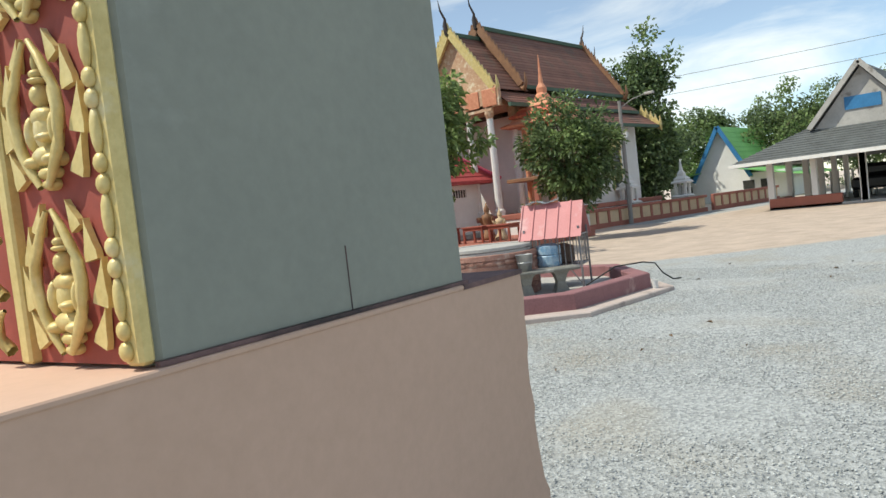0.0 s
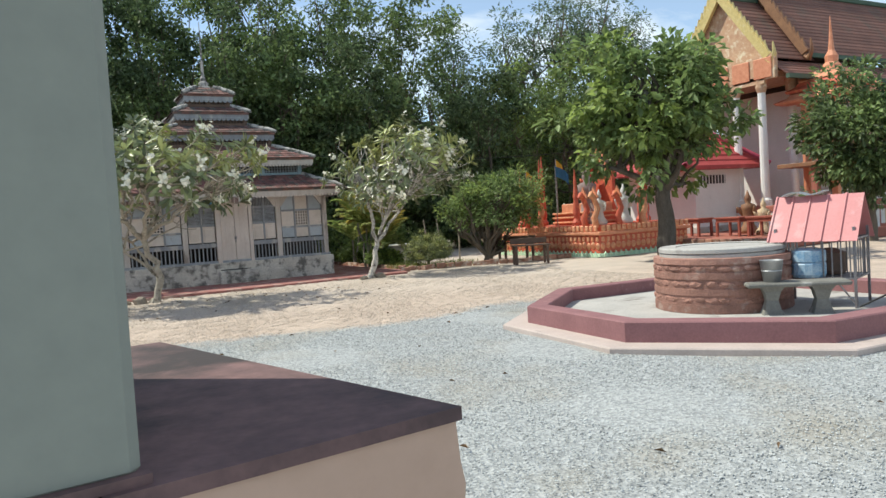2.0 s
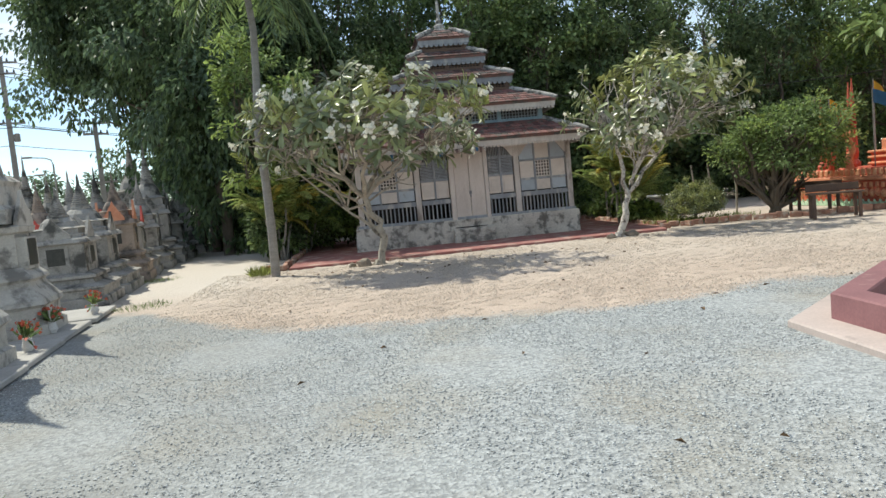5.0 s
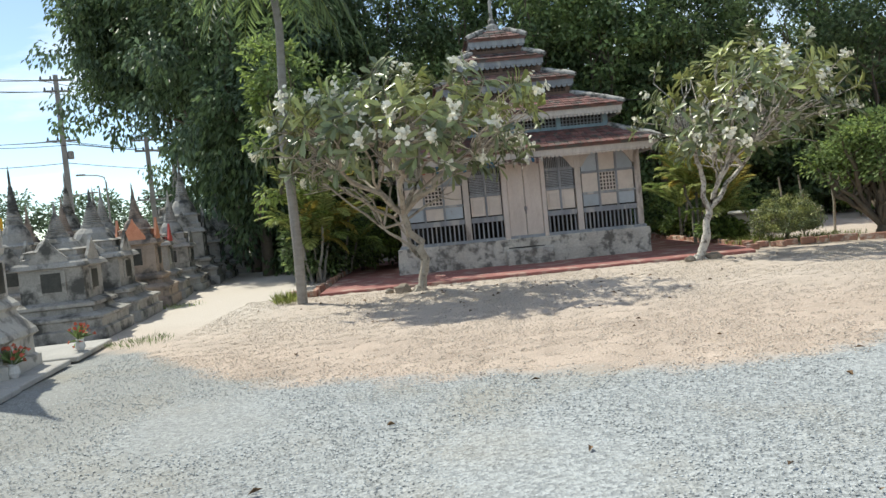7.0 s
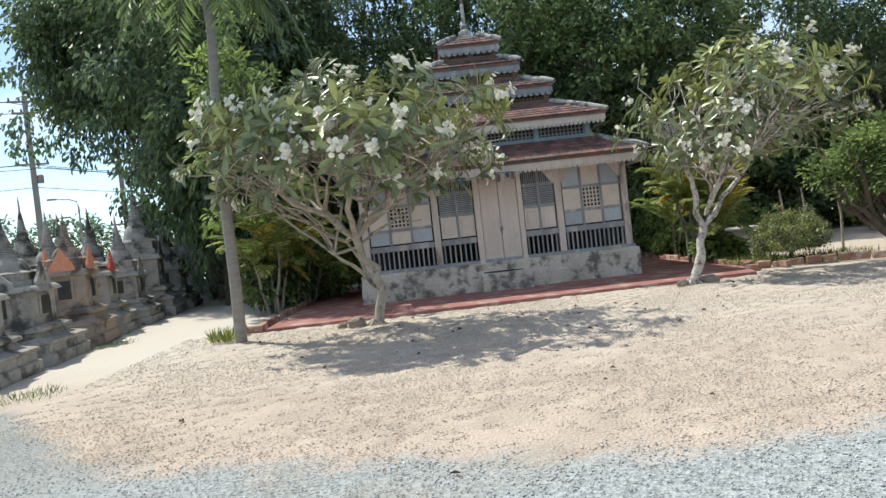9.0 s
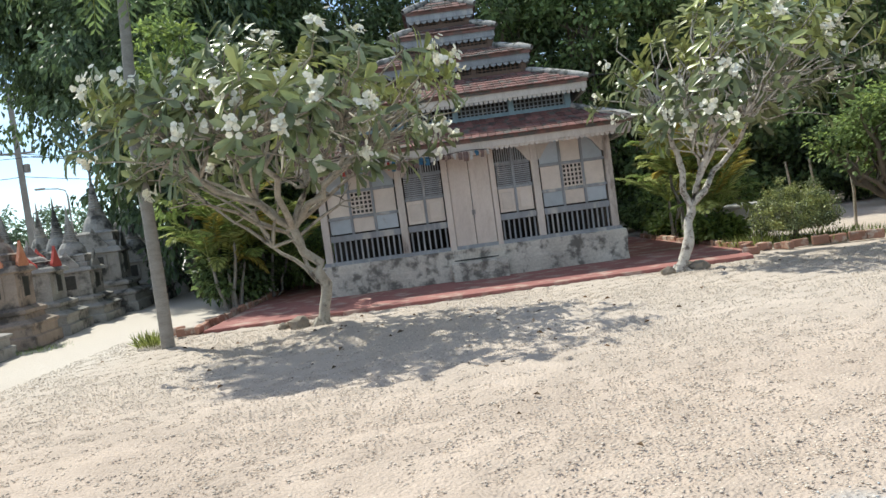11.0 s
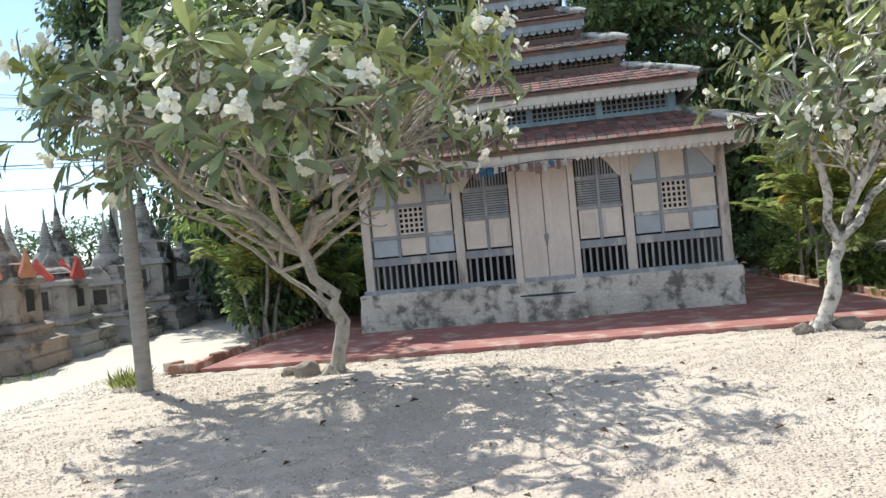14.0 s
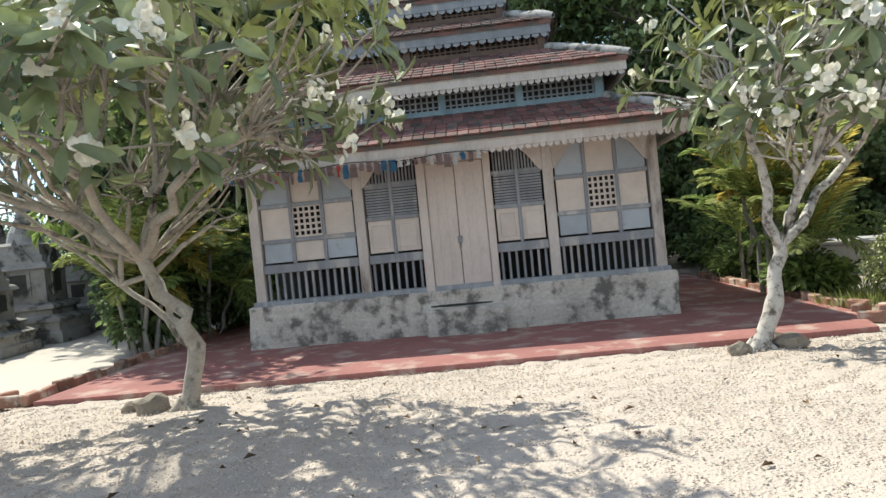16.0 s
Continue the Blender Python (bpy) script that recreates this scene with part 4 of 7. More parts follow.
def well():
    t = thing("well_platform", WELL, "octagonal maroon-painted kerb round a cement floor", "platform", rz=-3.5)
    part("apron_slab", octagon(bmesh.new(), 2.5, 3.16, -0.1, 0.06), "pink_apron", t, "worn pinkish cement apron")
    part("kerb", octagon(bmesh.new(), 2.5, 2.8, 0.0, 0.3), "kerb_paint", t, "maroon-painted kerb")
    bm = bmesh.new()
    bm.faces.new([bm.verts.new((2.52 * math.cos(math.pi / 8 + i * math.pi / 4), 2.52 * math.sin(math.pi / 8 + i * math.pi / 4), 0.1)) for i in range(8)])
    part("floor", bm, "concrete", t)
    w = thing("well", (WELL[0] + 0.13, WELL[1] + 0.1, 0.1), "round old well of rough red laterite courses with a cement rim", "well")
    part("core", lathe(bmesh.new(), [(0.93, 0), (0.918, 0.74), (0.7, 0.745), (0.7, 0.1)], 48), "well_stone", w)
    rng = random.Random(3)
    for row, (z0, z1) in enumerate(((0.0, 0.13), (0.24, 0.34), (0.46, 0.56), (0.66, 0.75))):
        ring = lathe(bmesh.new(), [(0.9, z0), (0.938, z0 + 0.006), (0.936, z1 - 0.006), (0.9, z1)], 48)
        for v in ring.verts:
            v.co *= 1 + 0.008 * noise.noise(v.co * 9)
        part("course", ring, "well_stone", w, "worn smooth laterite course")
    for z0, z1 in ((0.13, 0.24), (0.34, 0.46), (0.56, 0.66)):
        k = 34
        for i in range(k):
            a = 2 * math.pi * (i + rng.uniform(-0.2, 0.2)) / k
            b = bmesh.new()
            bmesh.ops.create_icosphere(b, subdivisions=2, radius=1, matrix=Matrix.Translation((0.918 * math.cos(a), 0.918 * math.sin(a), (z0 + z1) / 2 + rng.uniform(-0.01, 0.01))) @ Matrix.Rotation(a, 4, "Z") @ Matrix.Diagonal((0.018 + rng.uniform(0, 0.012), 0.075 + rng.uniform(0, 0.03), (z1 - z0) * rng.uniform(0.3, 0.42), 1)))
            for v in b.verts:
                v.co *= 1 + 0.016 * noise.noise(v.co * 26) + 0.01 * noise.noise(v.co * 60)
            part("stone", b, "well_stone", w)
    part("rim", lathe(bmesh.new(), [(0.84, 0.745), (0.85, 0.75), (0.85, 0.79), (0.82, 0.8), (0.86, 0.81), (0.86, 0.86), (0.84, 0.875), (0.62, 0.875), (0.62, 0.75)], 40), "concrete", w, "pale cement rim ring")
    part("lid", lathe(bmesh.new(), [(0.6, 0.8), (0.6, 0.865)], 32), "concrete", w, "cement cover")
    # stone bench with a bucket
    b = thing("stone_bench", (4.12, -16.35, 0.1), "small grey cement bench with curved legs beside the well", "bench")
    part("seat", bbox(-0.62, 0.62, -0.19, 0.19, 0.36, 0.42, 0.02), "old_concrete", b)
    for s in (-1, 1):
        leg = bmesh.new()
        lathe(leg, [(0.13, 0), (0.1, 0.06), (0.07, 0.18), (0.1, 0.3), (0.14, 0.36)], 4, (s * 0.3, 0, 0), square=True)
        part("leg", leg, "old_concrete", b)
    b.matrix_basis = pose(4.12, -16.35, 0.1, 0, 0, -40)
    u = thing("bucket", (3.9, -16.17, 0.52), "galvanised metal bucket standing on the bench", "bucket")
    part("pail", lathe(bmesh.new(), [(0.105, 0), (0.145, 0.28), (0.152, 0.285), (0.138, 0.285), (0.1, 0.02)], 18), "galvanised", u, smooth=True)
    part("hoop", lathe(bmesh.new(), [(0.128, 0.14), (0.131, 0.145), (0.131, 0.15), (0.128, 0.155)], 18), "galvanised", u)
    # cage with a tin roof
    c = thing("shed", (5.05, -16.08, 0.1), "steel-barred cage with a faded red tin roof over a tank", "shed")
    c.matrix_basis = pose(5.08, -16.08, 0.1, 0, 0, -70) @ Matrix.Diagonal((0.78, 0.92, 0.93, 1))
    for x in (-0.62, 0.62):
        for y in (-0.42, 0.42):
            part("leg", bbox(x - 0.02, x + 0.02, y - 0.02, y + 0.02, 0, 1.15), "steel", c)
    for z in (0.42, 0.98):
        for y in (-0.42, 0.42):
            part("rail", bbox(-0.62, 0.62, y - 0.012, y + 0.012, z - 0.012, z + 0.012), "steel", c)
        for x in (-0.62, 0.62):
            part("rail", bbox(x - 0.012, x + 0.012, -0.42, 0.42, z - 0.012, z + 0.012), "steel", c)
    for y in (-0.42, 0.42):
        for i in range(9):
            x = -0.62 + (i + 0.5) * 1.24 / 9
            part("bar", bbox(x - 0.01, x + 0.01, y - 0.008, y + 0.008, 0.42, 0.98), "steel", c)
    for x in (-0.62, 0.62):
        for i in range(6):
            y = -0.42 + (i + 0.5) * 0.84 / 6
            part("bar", bbox(x - 0.008, x + 0.008, y - 0.01, y + 0.01, 0.42, 0.98), "steel", c)
    tubes("strut", [([(0.62, -0.42, 0.05), (0.3, -0.42, 0.42)], [0.014, 0.014])], "steel", c, 6)
    part("shelf", bbox(-0.6, 0.6, -0.4, 0.4, 0.4, 0.42), "steel", c)
    k = 5
    w = 1.42 / k
    for s in (-1, 1):
        for i in range(k):
            x = -0.71 + i * w
            m = Matrix.Translation((0, 0, 1.62)) @ Matrix.Rotation(s * radians(50), 4, "X")
            b = bmesh.new()
            y0, y1 = (-0.86, 0.0) if s > 0 else (0.0, 0.86)
            box(b, x + 0.012, x + w - 0.012, y0, y1, -0.006, 0.0, m=m)
            box(b, x - 0.014, x + 0.014, y0, y1, -0.006, 0.022, m=m)
            part("roof_sheet", b, "tin_red", c, "faded red ribbed tin sheet")
    cap = bmesh.new()
    box(cap, -0.6, 0.1, -0.13, 0.16, 1.63, 1.645)
    bmesh.ops.subdivide_edges(cap, edges=cap.edges[:], cuts=4, use_grid_fill=True)
    for v in cap.verts:
        v.co.z += 0.03 * math.sin(v.co.x * 12) + 0.02
    part("loose_sheet", cap, "galvanised", c, "bent loose grey sheet on the ridge")
    tk = thing("water_tank", (5.06, -16.08, 0.5), "blue and white plastic drums inside the cage", "tank")
    part("drum", lathe(bmesh.new(), [(0.2, 0), (0.22, 0.04), (0.22, 0.18), (0.205, 0.2), (0.22, 0.22), (0.22, 0.36), (0.1, 0.4)], 16, (-0.28, 0, 0)), "blue_plastic", tk)
    part("drum", lathe(bmesh.new(), [(0.18, 0), (0.2, 0.05), (0.2, 0.3), (0.06, 0.36)], 16, (0.22, 0.02, 0)), "table_wood", tk)
    cup = thing("cup", (4.8, -18.02, 0.06), "white plastic cup standing on the cement apron", "cup")
    part("cup_body", lathe(bmesh.new(), [(0.04, 0), (0.055, 0.14), (0.05, 0.14), (0.036, 0.012)], 14), "cloth_white", cup)
    hose = thing("hose", (5.5, -17.6, 0.0), "black hose lying over the kerb", "hose")
    tubes("pipe", [([(-0.6, 0.9, 0.12), (-0.35, 0.45, 0.4), (0.0, 0.1, 0.42), (0.14, -0.05, 0.38), (0.2, -0.15, 0.2), (0.26, -0.3, 0.08), (0.42, -0.36, 0.075)], [0.014] * 7)], "wire", hose, 6)


well()


# ---- gate pillar beside the start ----
def skew_top(x0, x1, y0, y1, z0, z1):
    """A slab whose free end runs back at a slant."""
    bm = box(bmesh.new(), x0, x1, y0, y1, z0, z1)
    for v in bm.verts:
        if v.co.x > x0 + 0.1 and v.co.y > y1 - 0.1:
            v.co.x -= 0.11
    return bm


def gate_pillar():
    t = thing("gate_pillar", (-3.77, -21.62, 0), "grey rendered gate pillar with gilded relief on a pink plinth", "pillar", rz=8.5)
    bm = bmesh.new()
    prof = [(0.06, 0.0), (0.06, 0.2), (0.0, 0.26), (0.0, 0.4), (0.05, 0.46), (0.05, 0.56), (0.02, 0.62), (0.0, 0.74), (-0.01, 0.86), (0.004, 0.9), (-0.016, 1.0), (-0.012, 1.1), (0.002, 1.14), (0.0, 1.25), (0.01, 1.33), (0.004, 1.36), (0.0, 1.415)]
    rings = []
    for e, z in prof:
        rings.append([bm.verts.new(p) for p in ((-2.05, 0.0, z * 0.965), (e, 0.0, z * 0.965), (e - 0.11, 0.926, z * 0.965), (-2.05, 0.926, z * 0.965))])
    for a, b in zip(rings, rings[1:]):
        for i in range(4):
            bm.faces.new((a[i], a[(i + 1) % 4], b[(i + 1) % 4], b[i]))
    bm.faces.new(rings[-1])
    bm.faces.new(rings[0][::-1])
    part("plinth", bm, "pink_render", t, "pink rendered plinth with mouldings")
    # free end of the cap is darker: stains, and a cast shadow painted in
    part("plinth_cap", skew_top(-0.4, 0.006, -0.006, 0.932, 1.365, 1.382), "plinth_top", t, "dirty red plinth top with shadow painted in dark")
    part("plinth_cap", bbox(-2.06, -0.4, -0.006, 0.932, 1.365, 1.381, 0.004), "pink_render", t)
    part("shaft", bbox(-1.496, -0.36, 0.016, 0.7, 1.382, 3.15, 0.012), "grey_render", t, "smooth grey rendered shaft")
    part("joint", bbox(-1.5, -0.355, 0.004, 0.02, 1.382, 1.392), "plinth_top", t)
    part("crack", bbox(-0.921, -0.919, 0.0135, 0.0165, 1.39, 1.56), "plinth_top", t, "dark hairline crack")
    cap = bmesh.new()
    lathe(cap, [(0.5, 3.15), (0.56, 3.2), (0.52, 3.26), (0.6, 3.34), (0.6, 3.4), (0.3, 3.55), (0.08, 3.95)], 4, (-0.925, 0.36, 0), square=True)
    part("capital", cap, "gold", t)
    # gilded face: red ground, beaded border, foliage with seated figures
    x = -1.496
    part("red_field", bbox(x - 0.02, x, 0.05, 0.7, 1.39, 3.15), "red_ground", t)
    part("gilt_edge", bbox(x - 0.036, x - 0.001, 0.014, 0.07, 1.39, 3.15, 0.008), "gold", t)
    for i in range(10):
        z = 1.42 + i * 0.16
        for k, (dz, r, h) in enumerate(((0.0, 0.018, 0.02), (0.04, 0.018, 0.02), (0.1, 0.015, 0.045))):
            b = bmesh.new()
            bmesh.ops.create_uvsphere(b, u_segments=8, v_segments=6, radius=1, matrix=Matrix.LocRotScale((x - 0.04, 0.05, z + dz), None, (r * 0.7, r, h)))
            part("bead", b, "gold", t, smooth=True)
    rng = np.random.default_rng(6)
    for i in range(5):
        z = 1.41 + i * 0.34
        cy = 0.245
        lines = []
        for s in (-1, 1):
            pts = [(x - 0.045, cy + s * 0.075 * math.sin(q * math.pi) + s * 0.01, z + q * 0.3) for q in np.linspace(0.02, 1.0, 9)]
            lines.append((pts, [0.01, 0.016, 0.018, 0.018, 0.018, 0.018, 0.016, 0.013, 0.008]))
        tubes("scroll", [(p, [q * 0.72 for q in r]) for p, r in lines], "gold", t, 6)
        for s in (-1, 1):
            for q, (dy, dz, sc, lean) in enumerate(((0.105, 0.02, 1.0, 24), (0.125, 0.1, 1.15, 14), (0.115, 0.19, 1.0, -8), (0.075, 0.255, 0.8, -24))):
                b = bmesh.new()
                gable_leaf(b, 0.022 * sc, 0.085 * sc, 0.014, Matrix.Translation((x - 0.03, cy + s * dy, z + dz)) @ Matrix.Rotation(radians(-s * lean), 4, "X") @ Matrix.Rotation(math.pi / 2, 4, "Z"))
                part("flame_leaf", b, "gold", t)
        b = bmesh.new()
        for (dy, dz, ry, rz2, dep) in ((0, 0.07, 0.06, 0.024, 0.035), (-0.035, 0.06, 0.03, 0.016, 0.045), (0.035, 0.06, 0.03, 0.016, 0.045), (0, 0.12, 0.036, 0.045, 0.03), (0, 0.15, 0.045, 0.022, 0.03), (0, 0.192, 0.022, 0.026, 0.03),
                                  (0, 0.222, 0.026, 0.008, 0.03), (0, 0.235, 0.018, 0.012, 0.026), (0, 0.258, 0.008, 0.026, 0.018), (-0.045, 0.12, 0.013, 0.042, 0.028), (0.045, 0.12, 0.013, 0.042, 0.028), (-0.02, 0.105, 0.03, 0.012, 0.045), (0, 0.035, 0.045, 0.016, 0.03), (0, 0.012, 0.03, 0.014, 0.026)):
            bmesh.ops.create_uvsphere(b, u_segments=10, v_segments=8, radius=1, matrix=Matrix.LocRotScale((x - 0.026, cy + dy, z + dz), None, (dep * 0.8, ry * 0.85, rz2 * 0.95)))
        part("relief_figure", b, "gold", t, smooth=True)
    part("inner_border", bbox(x - 0.045, x - 0.001, 0.4, 0.44, 1.39, 3.15, 0.006), "gold", t)
    lines = []
    for i in range(14):
        z = 1.42 + i * 0.12
        lines.append(([(x - 0.05, 0.46, z), (x - 0.06, 0.5, z + 0.03), (x - 0.055, 0.49, z + 0.08), (x - 0.05, 0.47, z + 0.09)], [0.014, 0.018, 0.012, 0.005]))
    tubes("leaf_border", lines, "gold", t, 6)


gate_pillar()


# ---- frangipani trees ----
def frangipani(loc, seed, centre, radii, label, tips=120, low=(), start=(0, 0, 1.0), via=(0.08, 0, 0.5), fork=None, per=16, bark="frangi_bark"):
    """A stout forked trunk, crooked limbs that divide to the tips, rosettes of long leaves, clusters of white flowers."""
    rng = np.random.default_rng(seed)
    t = thing("frangipani_tree", loc, label, "tree", "frangipani trees")
    c, r = np.array(centre, float), np.array(radii, float)
    ends = []
    while len(ends) < tips:
        d = rng_dirs(rng, 1)[0]
        if d[2] < -0.75:
            continue
        p = c + d * r * (0.4 + 0.62 * rng.random() ** 0.6)
        ends.append(p)
    ends = np.array(ends)
    start = np.array(start, float)
    lines = []
    via = np.array(via, float)
    trunk = np.concatenate([bend((0, 0, -0.03), via, rng, 5, 0.05), bend(via, start, rng, 6, 0.06)[1:]])
    tubes("trunk", [(trunk, np.array([0.12, 0.092, 0.085, 0.088, 0.095, 0.078, 0.073, 0.07, 0.07, 0.068]))], bark, t, 10)
    for k in range(5):
        a = k * 1.3 + rng.random() * 0.6
        d = np.array([math.cos(a), math.sin(a), 0])
        tubes("root", [([d * 0.04 + [0, 0, 0.08], d * 0.1 + [0, 0, 0.02], d * 0.17 + [0, 0, -0.02], d * 0.24 + [0, 0, -0.04]], [0.05, 0.04, 0.025, 0.012])], bark, t, 7)
    heads = []
    for k, f in enumerate(fork):
        p = bend(start if k else start * 0.98, f, rng, 6, 0.06)
        lines.append((p, np.linspace(0.06, 0.038, 6)))
        heads.append(np.array(f, float))
    for f in low:
        p = bend(via, f, rng, 6, 0.07)
        lines.append((p, np.linspace(0.045, 0.026, 6)))
        heads.append(np.array(f, float))
    subs = []
    for h in heads:
        for _ in range(5):
            e = ends[rng.integers(len(ends))]
            near = ends[np.argsort(np.linalg.norm(ends - h, axis=1))[rng.integers(0, len(ends) // 2)]]
            q = h + (near - h) * rng.uniform(0.35, 0.6)
            lines.append((bend(h, q, rng, 4, 0.08), np.linspace(0.033, 0.02, 4)))
            subs.append(q)
    subs = np.array(subs)
    for e in ends:
        s = subs[np.argmin(np.linalg.norm(subs - e, axis=1) + rng.random(len(subs)) * 0.4)]
        lines.append((bend(s, e, rng, 5, 0.09, 0.0), np.linspace(0.017, 0.01, 5)))
    for _ in range(len(ends) // 2):
        s = subs[rng.integers(len(subs))]
        e = s + unit(s - start + rng.normal(size=3) * 0.5) * rng.uniform(0.25, 0.6)
        lines.append((bend(s, e, rng, 4, 0.1, 0.0), np.linspace(0.013, 0.008, 4)))
    tubes("limb", lines, bark, t, 6, "smooth grey branching limbs")
    n = len(ends) * per
    idx = np.repeat(np.arange(len(ends)), per)
    out = unit(ends - (c - [0, 0, r[2] * 0.7]))
    a = rng.random(n) * 6.283
    ref = unit(np.cross(out, [0.3, 0.2, 1.0]))
    ref2 = np.cross(out, ref)
    tilt = rng.uniform(-0.15, 1.1, n)[:, None]
    way = (ref[idx] * np.cos(a)[:, None] + ref2[idx] * np.sin(a)[:, None]) + out[idx] * tilt
    way[:, 2] -= 0.25
    pos = ends[idx] - out[idx] * rng.uniform(0, 0.14, n)[:, None]
    up = out[idx] + rng.normal(size=(n, 3)) * 0.2
    L, W = rng.uniform(0.22, 0.42, n), rng.uniform(0.07, 0.115, n)
    keep = (rng.random(n) < 0.55) | (ends[idx][:, 2] > c[2] + 0.1)
    pos, way, up, L, W, idx = pos[keep], way[keep], up[keep], L[keep], W[keep], idx[keep]
    # about half the upper tips get the lighter leaf, painting in sunlight
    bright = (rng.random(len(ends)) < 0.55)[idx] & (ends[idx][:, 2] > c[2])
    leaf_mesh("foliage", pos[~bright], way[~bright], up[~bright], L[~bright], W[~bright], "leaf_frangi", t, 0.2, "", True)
    leaf_mesh("foliage", pos[bright], way[bright], up[bright], L[bright], W[bright], "leaf_frangi_top", t, 0.2, "upper yellow-green leaves with sunlight painted in", True)
    fl = [e for e in range(len(ends)) if rng.random() < 0.34]
    P, Wd, U = [], [], []
    for e in fl:
        for _ in range(rng.integers(7, 24)):
            o = ends[e] + out[e] * rng.uniform(0.08, 0.2) + rng.normal(size=3) * 0.05
            ax = unit(out[e] + rng.normal(size=3) * 0.5)
            s1 = unit(np.cross(ax, [0.2, 0.9, 0.1]))
            s2 = np.cross(ax, s1)
            for q in range(5):
                an = q * 1.2566
                P.append(o)
                Wd.append(s1 * math.cos(an) + s2 * math.sin(an) + ax * 0.35)
                U.append(ax)
    leaf_mesh("blossom", np.array(P), np.array(Wd), np.array(U), 0.044, 0.042, "petal", t, 0.12, "white five-petalled blossom clusters", True)
    return t


frangipani((-2.33, -3.55, 0), 21, (-0.05, -1.15, 3.05), (2.75, 2.3, 1.15), "old frangipani tree with forked grey limbs and white blossom", 215,
           low=((-0.62, 0.1, 1.3), (-0.4, 0.25, 1.5)), via=(0.16, 0.02, 0.6), start=(-0.18, -0.25, 1.55), fork=((-0.6, -0.6, 2.05), (-1.2, -1.2, 2.4), (0.15, -0.5, 2.15), (0.75, -1.0, 2.3), (-0.2, -1.5, 2.4)), per=11)
frangipani((3.6, -2.93, 0), 22, (1.28, 0.2, 3.2), (2.4, 1.9, 1.45), "frangipani tree with pale blotched trunk and white blossom", 160,
           via=(0.2, 0.02, 0.45), start=(0.33, 0.08, 1.05), fork=((0.62, 0.15, 1.6), (0.1, 0.05, 2.4), (0.7, -0.4, 2.3), (1.3, 0.5, 1.9)), per=13, bark="frangi_pale")


# ---- other trees near the yard ----
broad_tree("shrub_tree", (8.9, -0.95, 0), 0.22, 0.17, (0.45, 0.1, 2.05), (1.75, 1.4, 1.1), 31, ["leaf_bright", "leaf_mid", "leaf_mid"], "rounded bright green shrub tree with dense small leaves", 130, 70, 0.38, 0.13, 0.07, droop=0.1, limbs=34)
broad_tree("clipped_bush", (6.62, -0.78, 0), 0.25, 0.05, (0, 0, 0.56), (0.64, 0.62, 0.48), 32, ["leaf_frangi_top", "leaf_frangi"], "round clipped bush beside the brick kerb", 260, 60, 0.13, 0.05, 0.028, droop=0.0, hollow=0.85, category="bush", billow=True)
broad_tree("tree", (11.58, -6.75, 0), 2.6, 0.24, (-0.35, 0.1, 4.6), (2.35, 2.3, 2.25), 33, ["leaf_mid", "leaf_mid", "leaf_bright"], "broad-leaved shade tree with a dark trunk in the yard", 150, 44, 0.46, 0.3, 0.16, limbs=26, bark="bark_dark")
broad_tree("tree", (19.2, -8.2, 0), 1.4, 0.18, (-0.1, 0, 3.5), (1.8, 1.8, 2.1), 34, ["leaf_mid", "leaf_dark"], "compact dark green tree in front of the temple", 150, 60, 0.5, 0.24, 0.11, limbs=12)


broad_tree("leafy_tree", (-5.3, 1.6, 0), 3.0, 0.08, (0.4, -0.6, 4.7), (1.7, 1.3, 2.2), 36, ["leaf_mid", "leaf_bright"], "slender leafy tree with loose bright green clumps by the palm", 46, 60, 0.36, 0.2, 0.1, limbs=14, hollow=0.35)


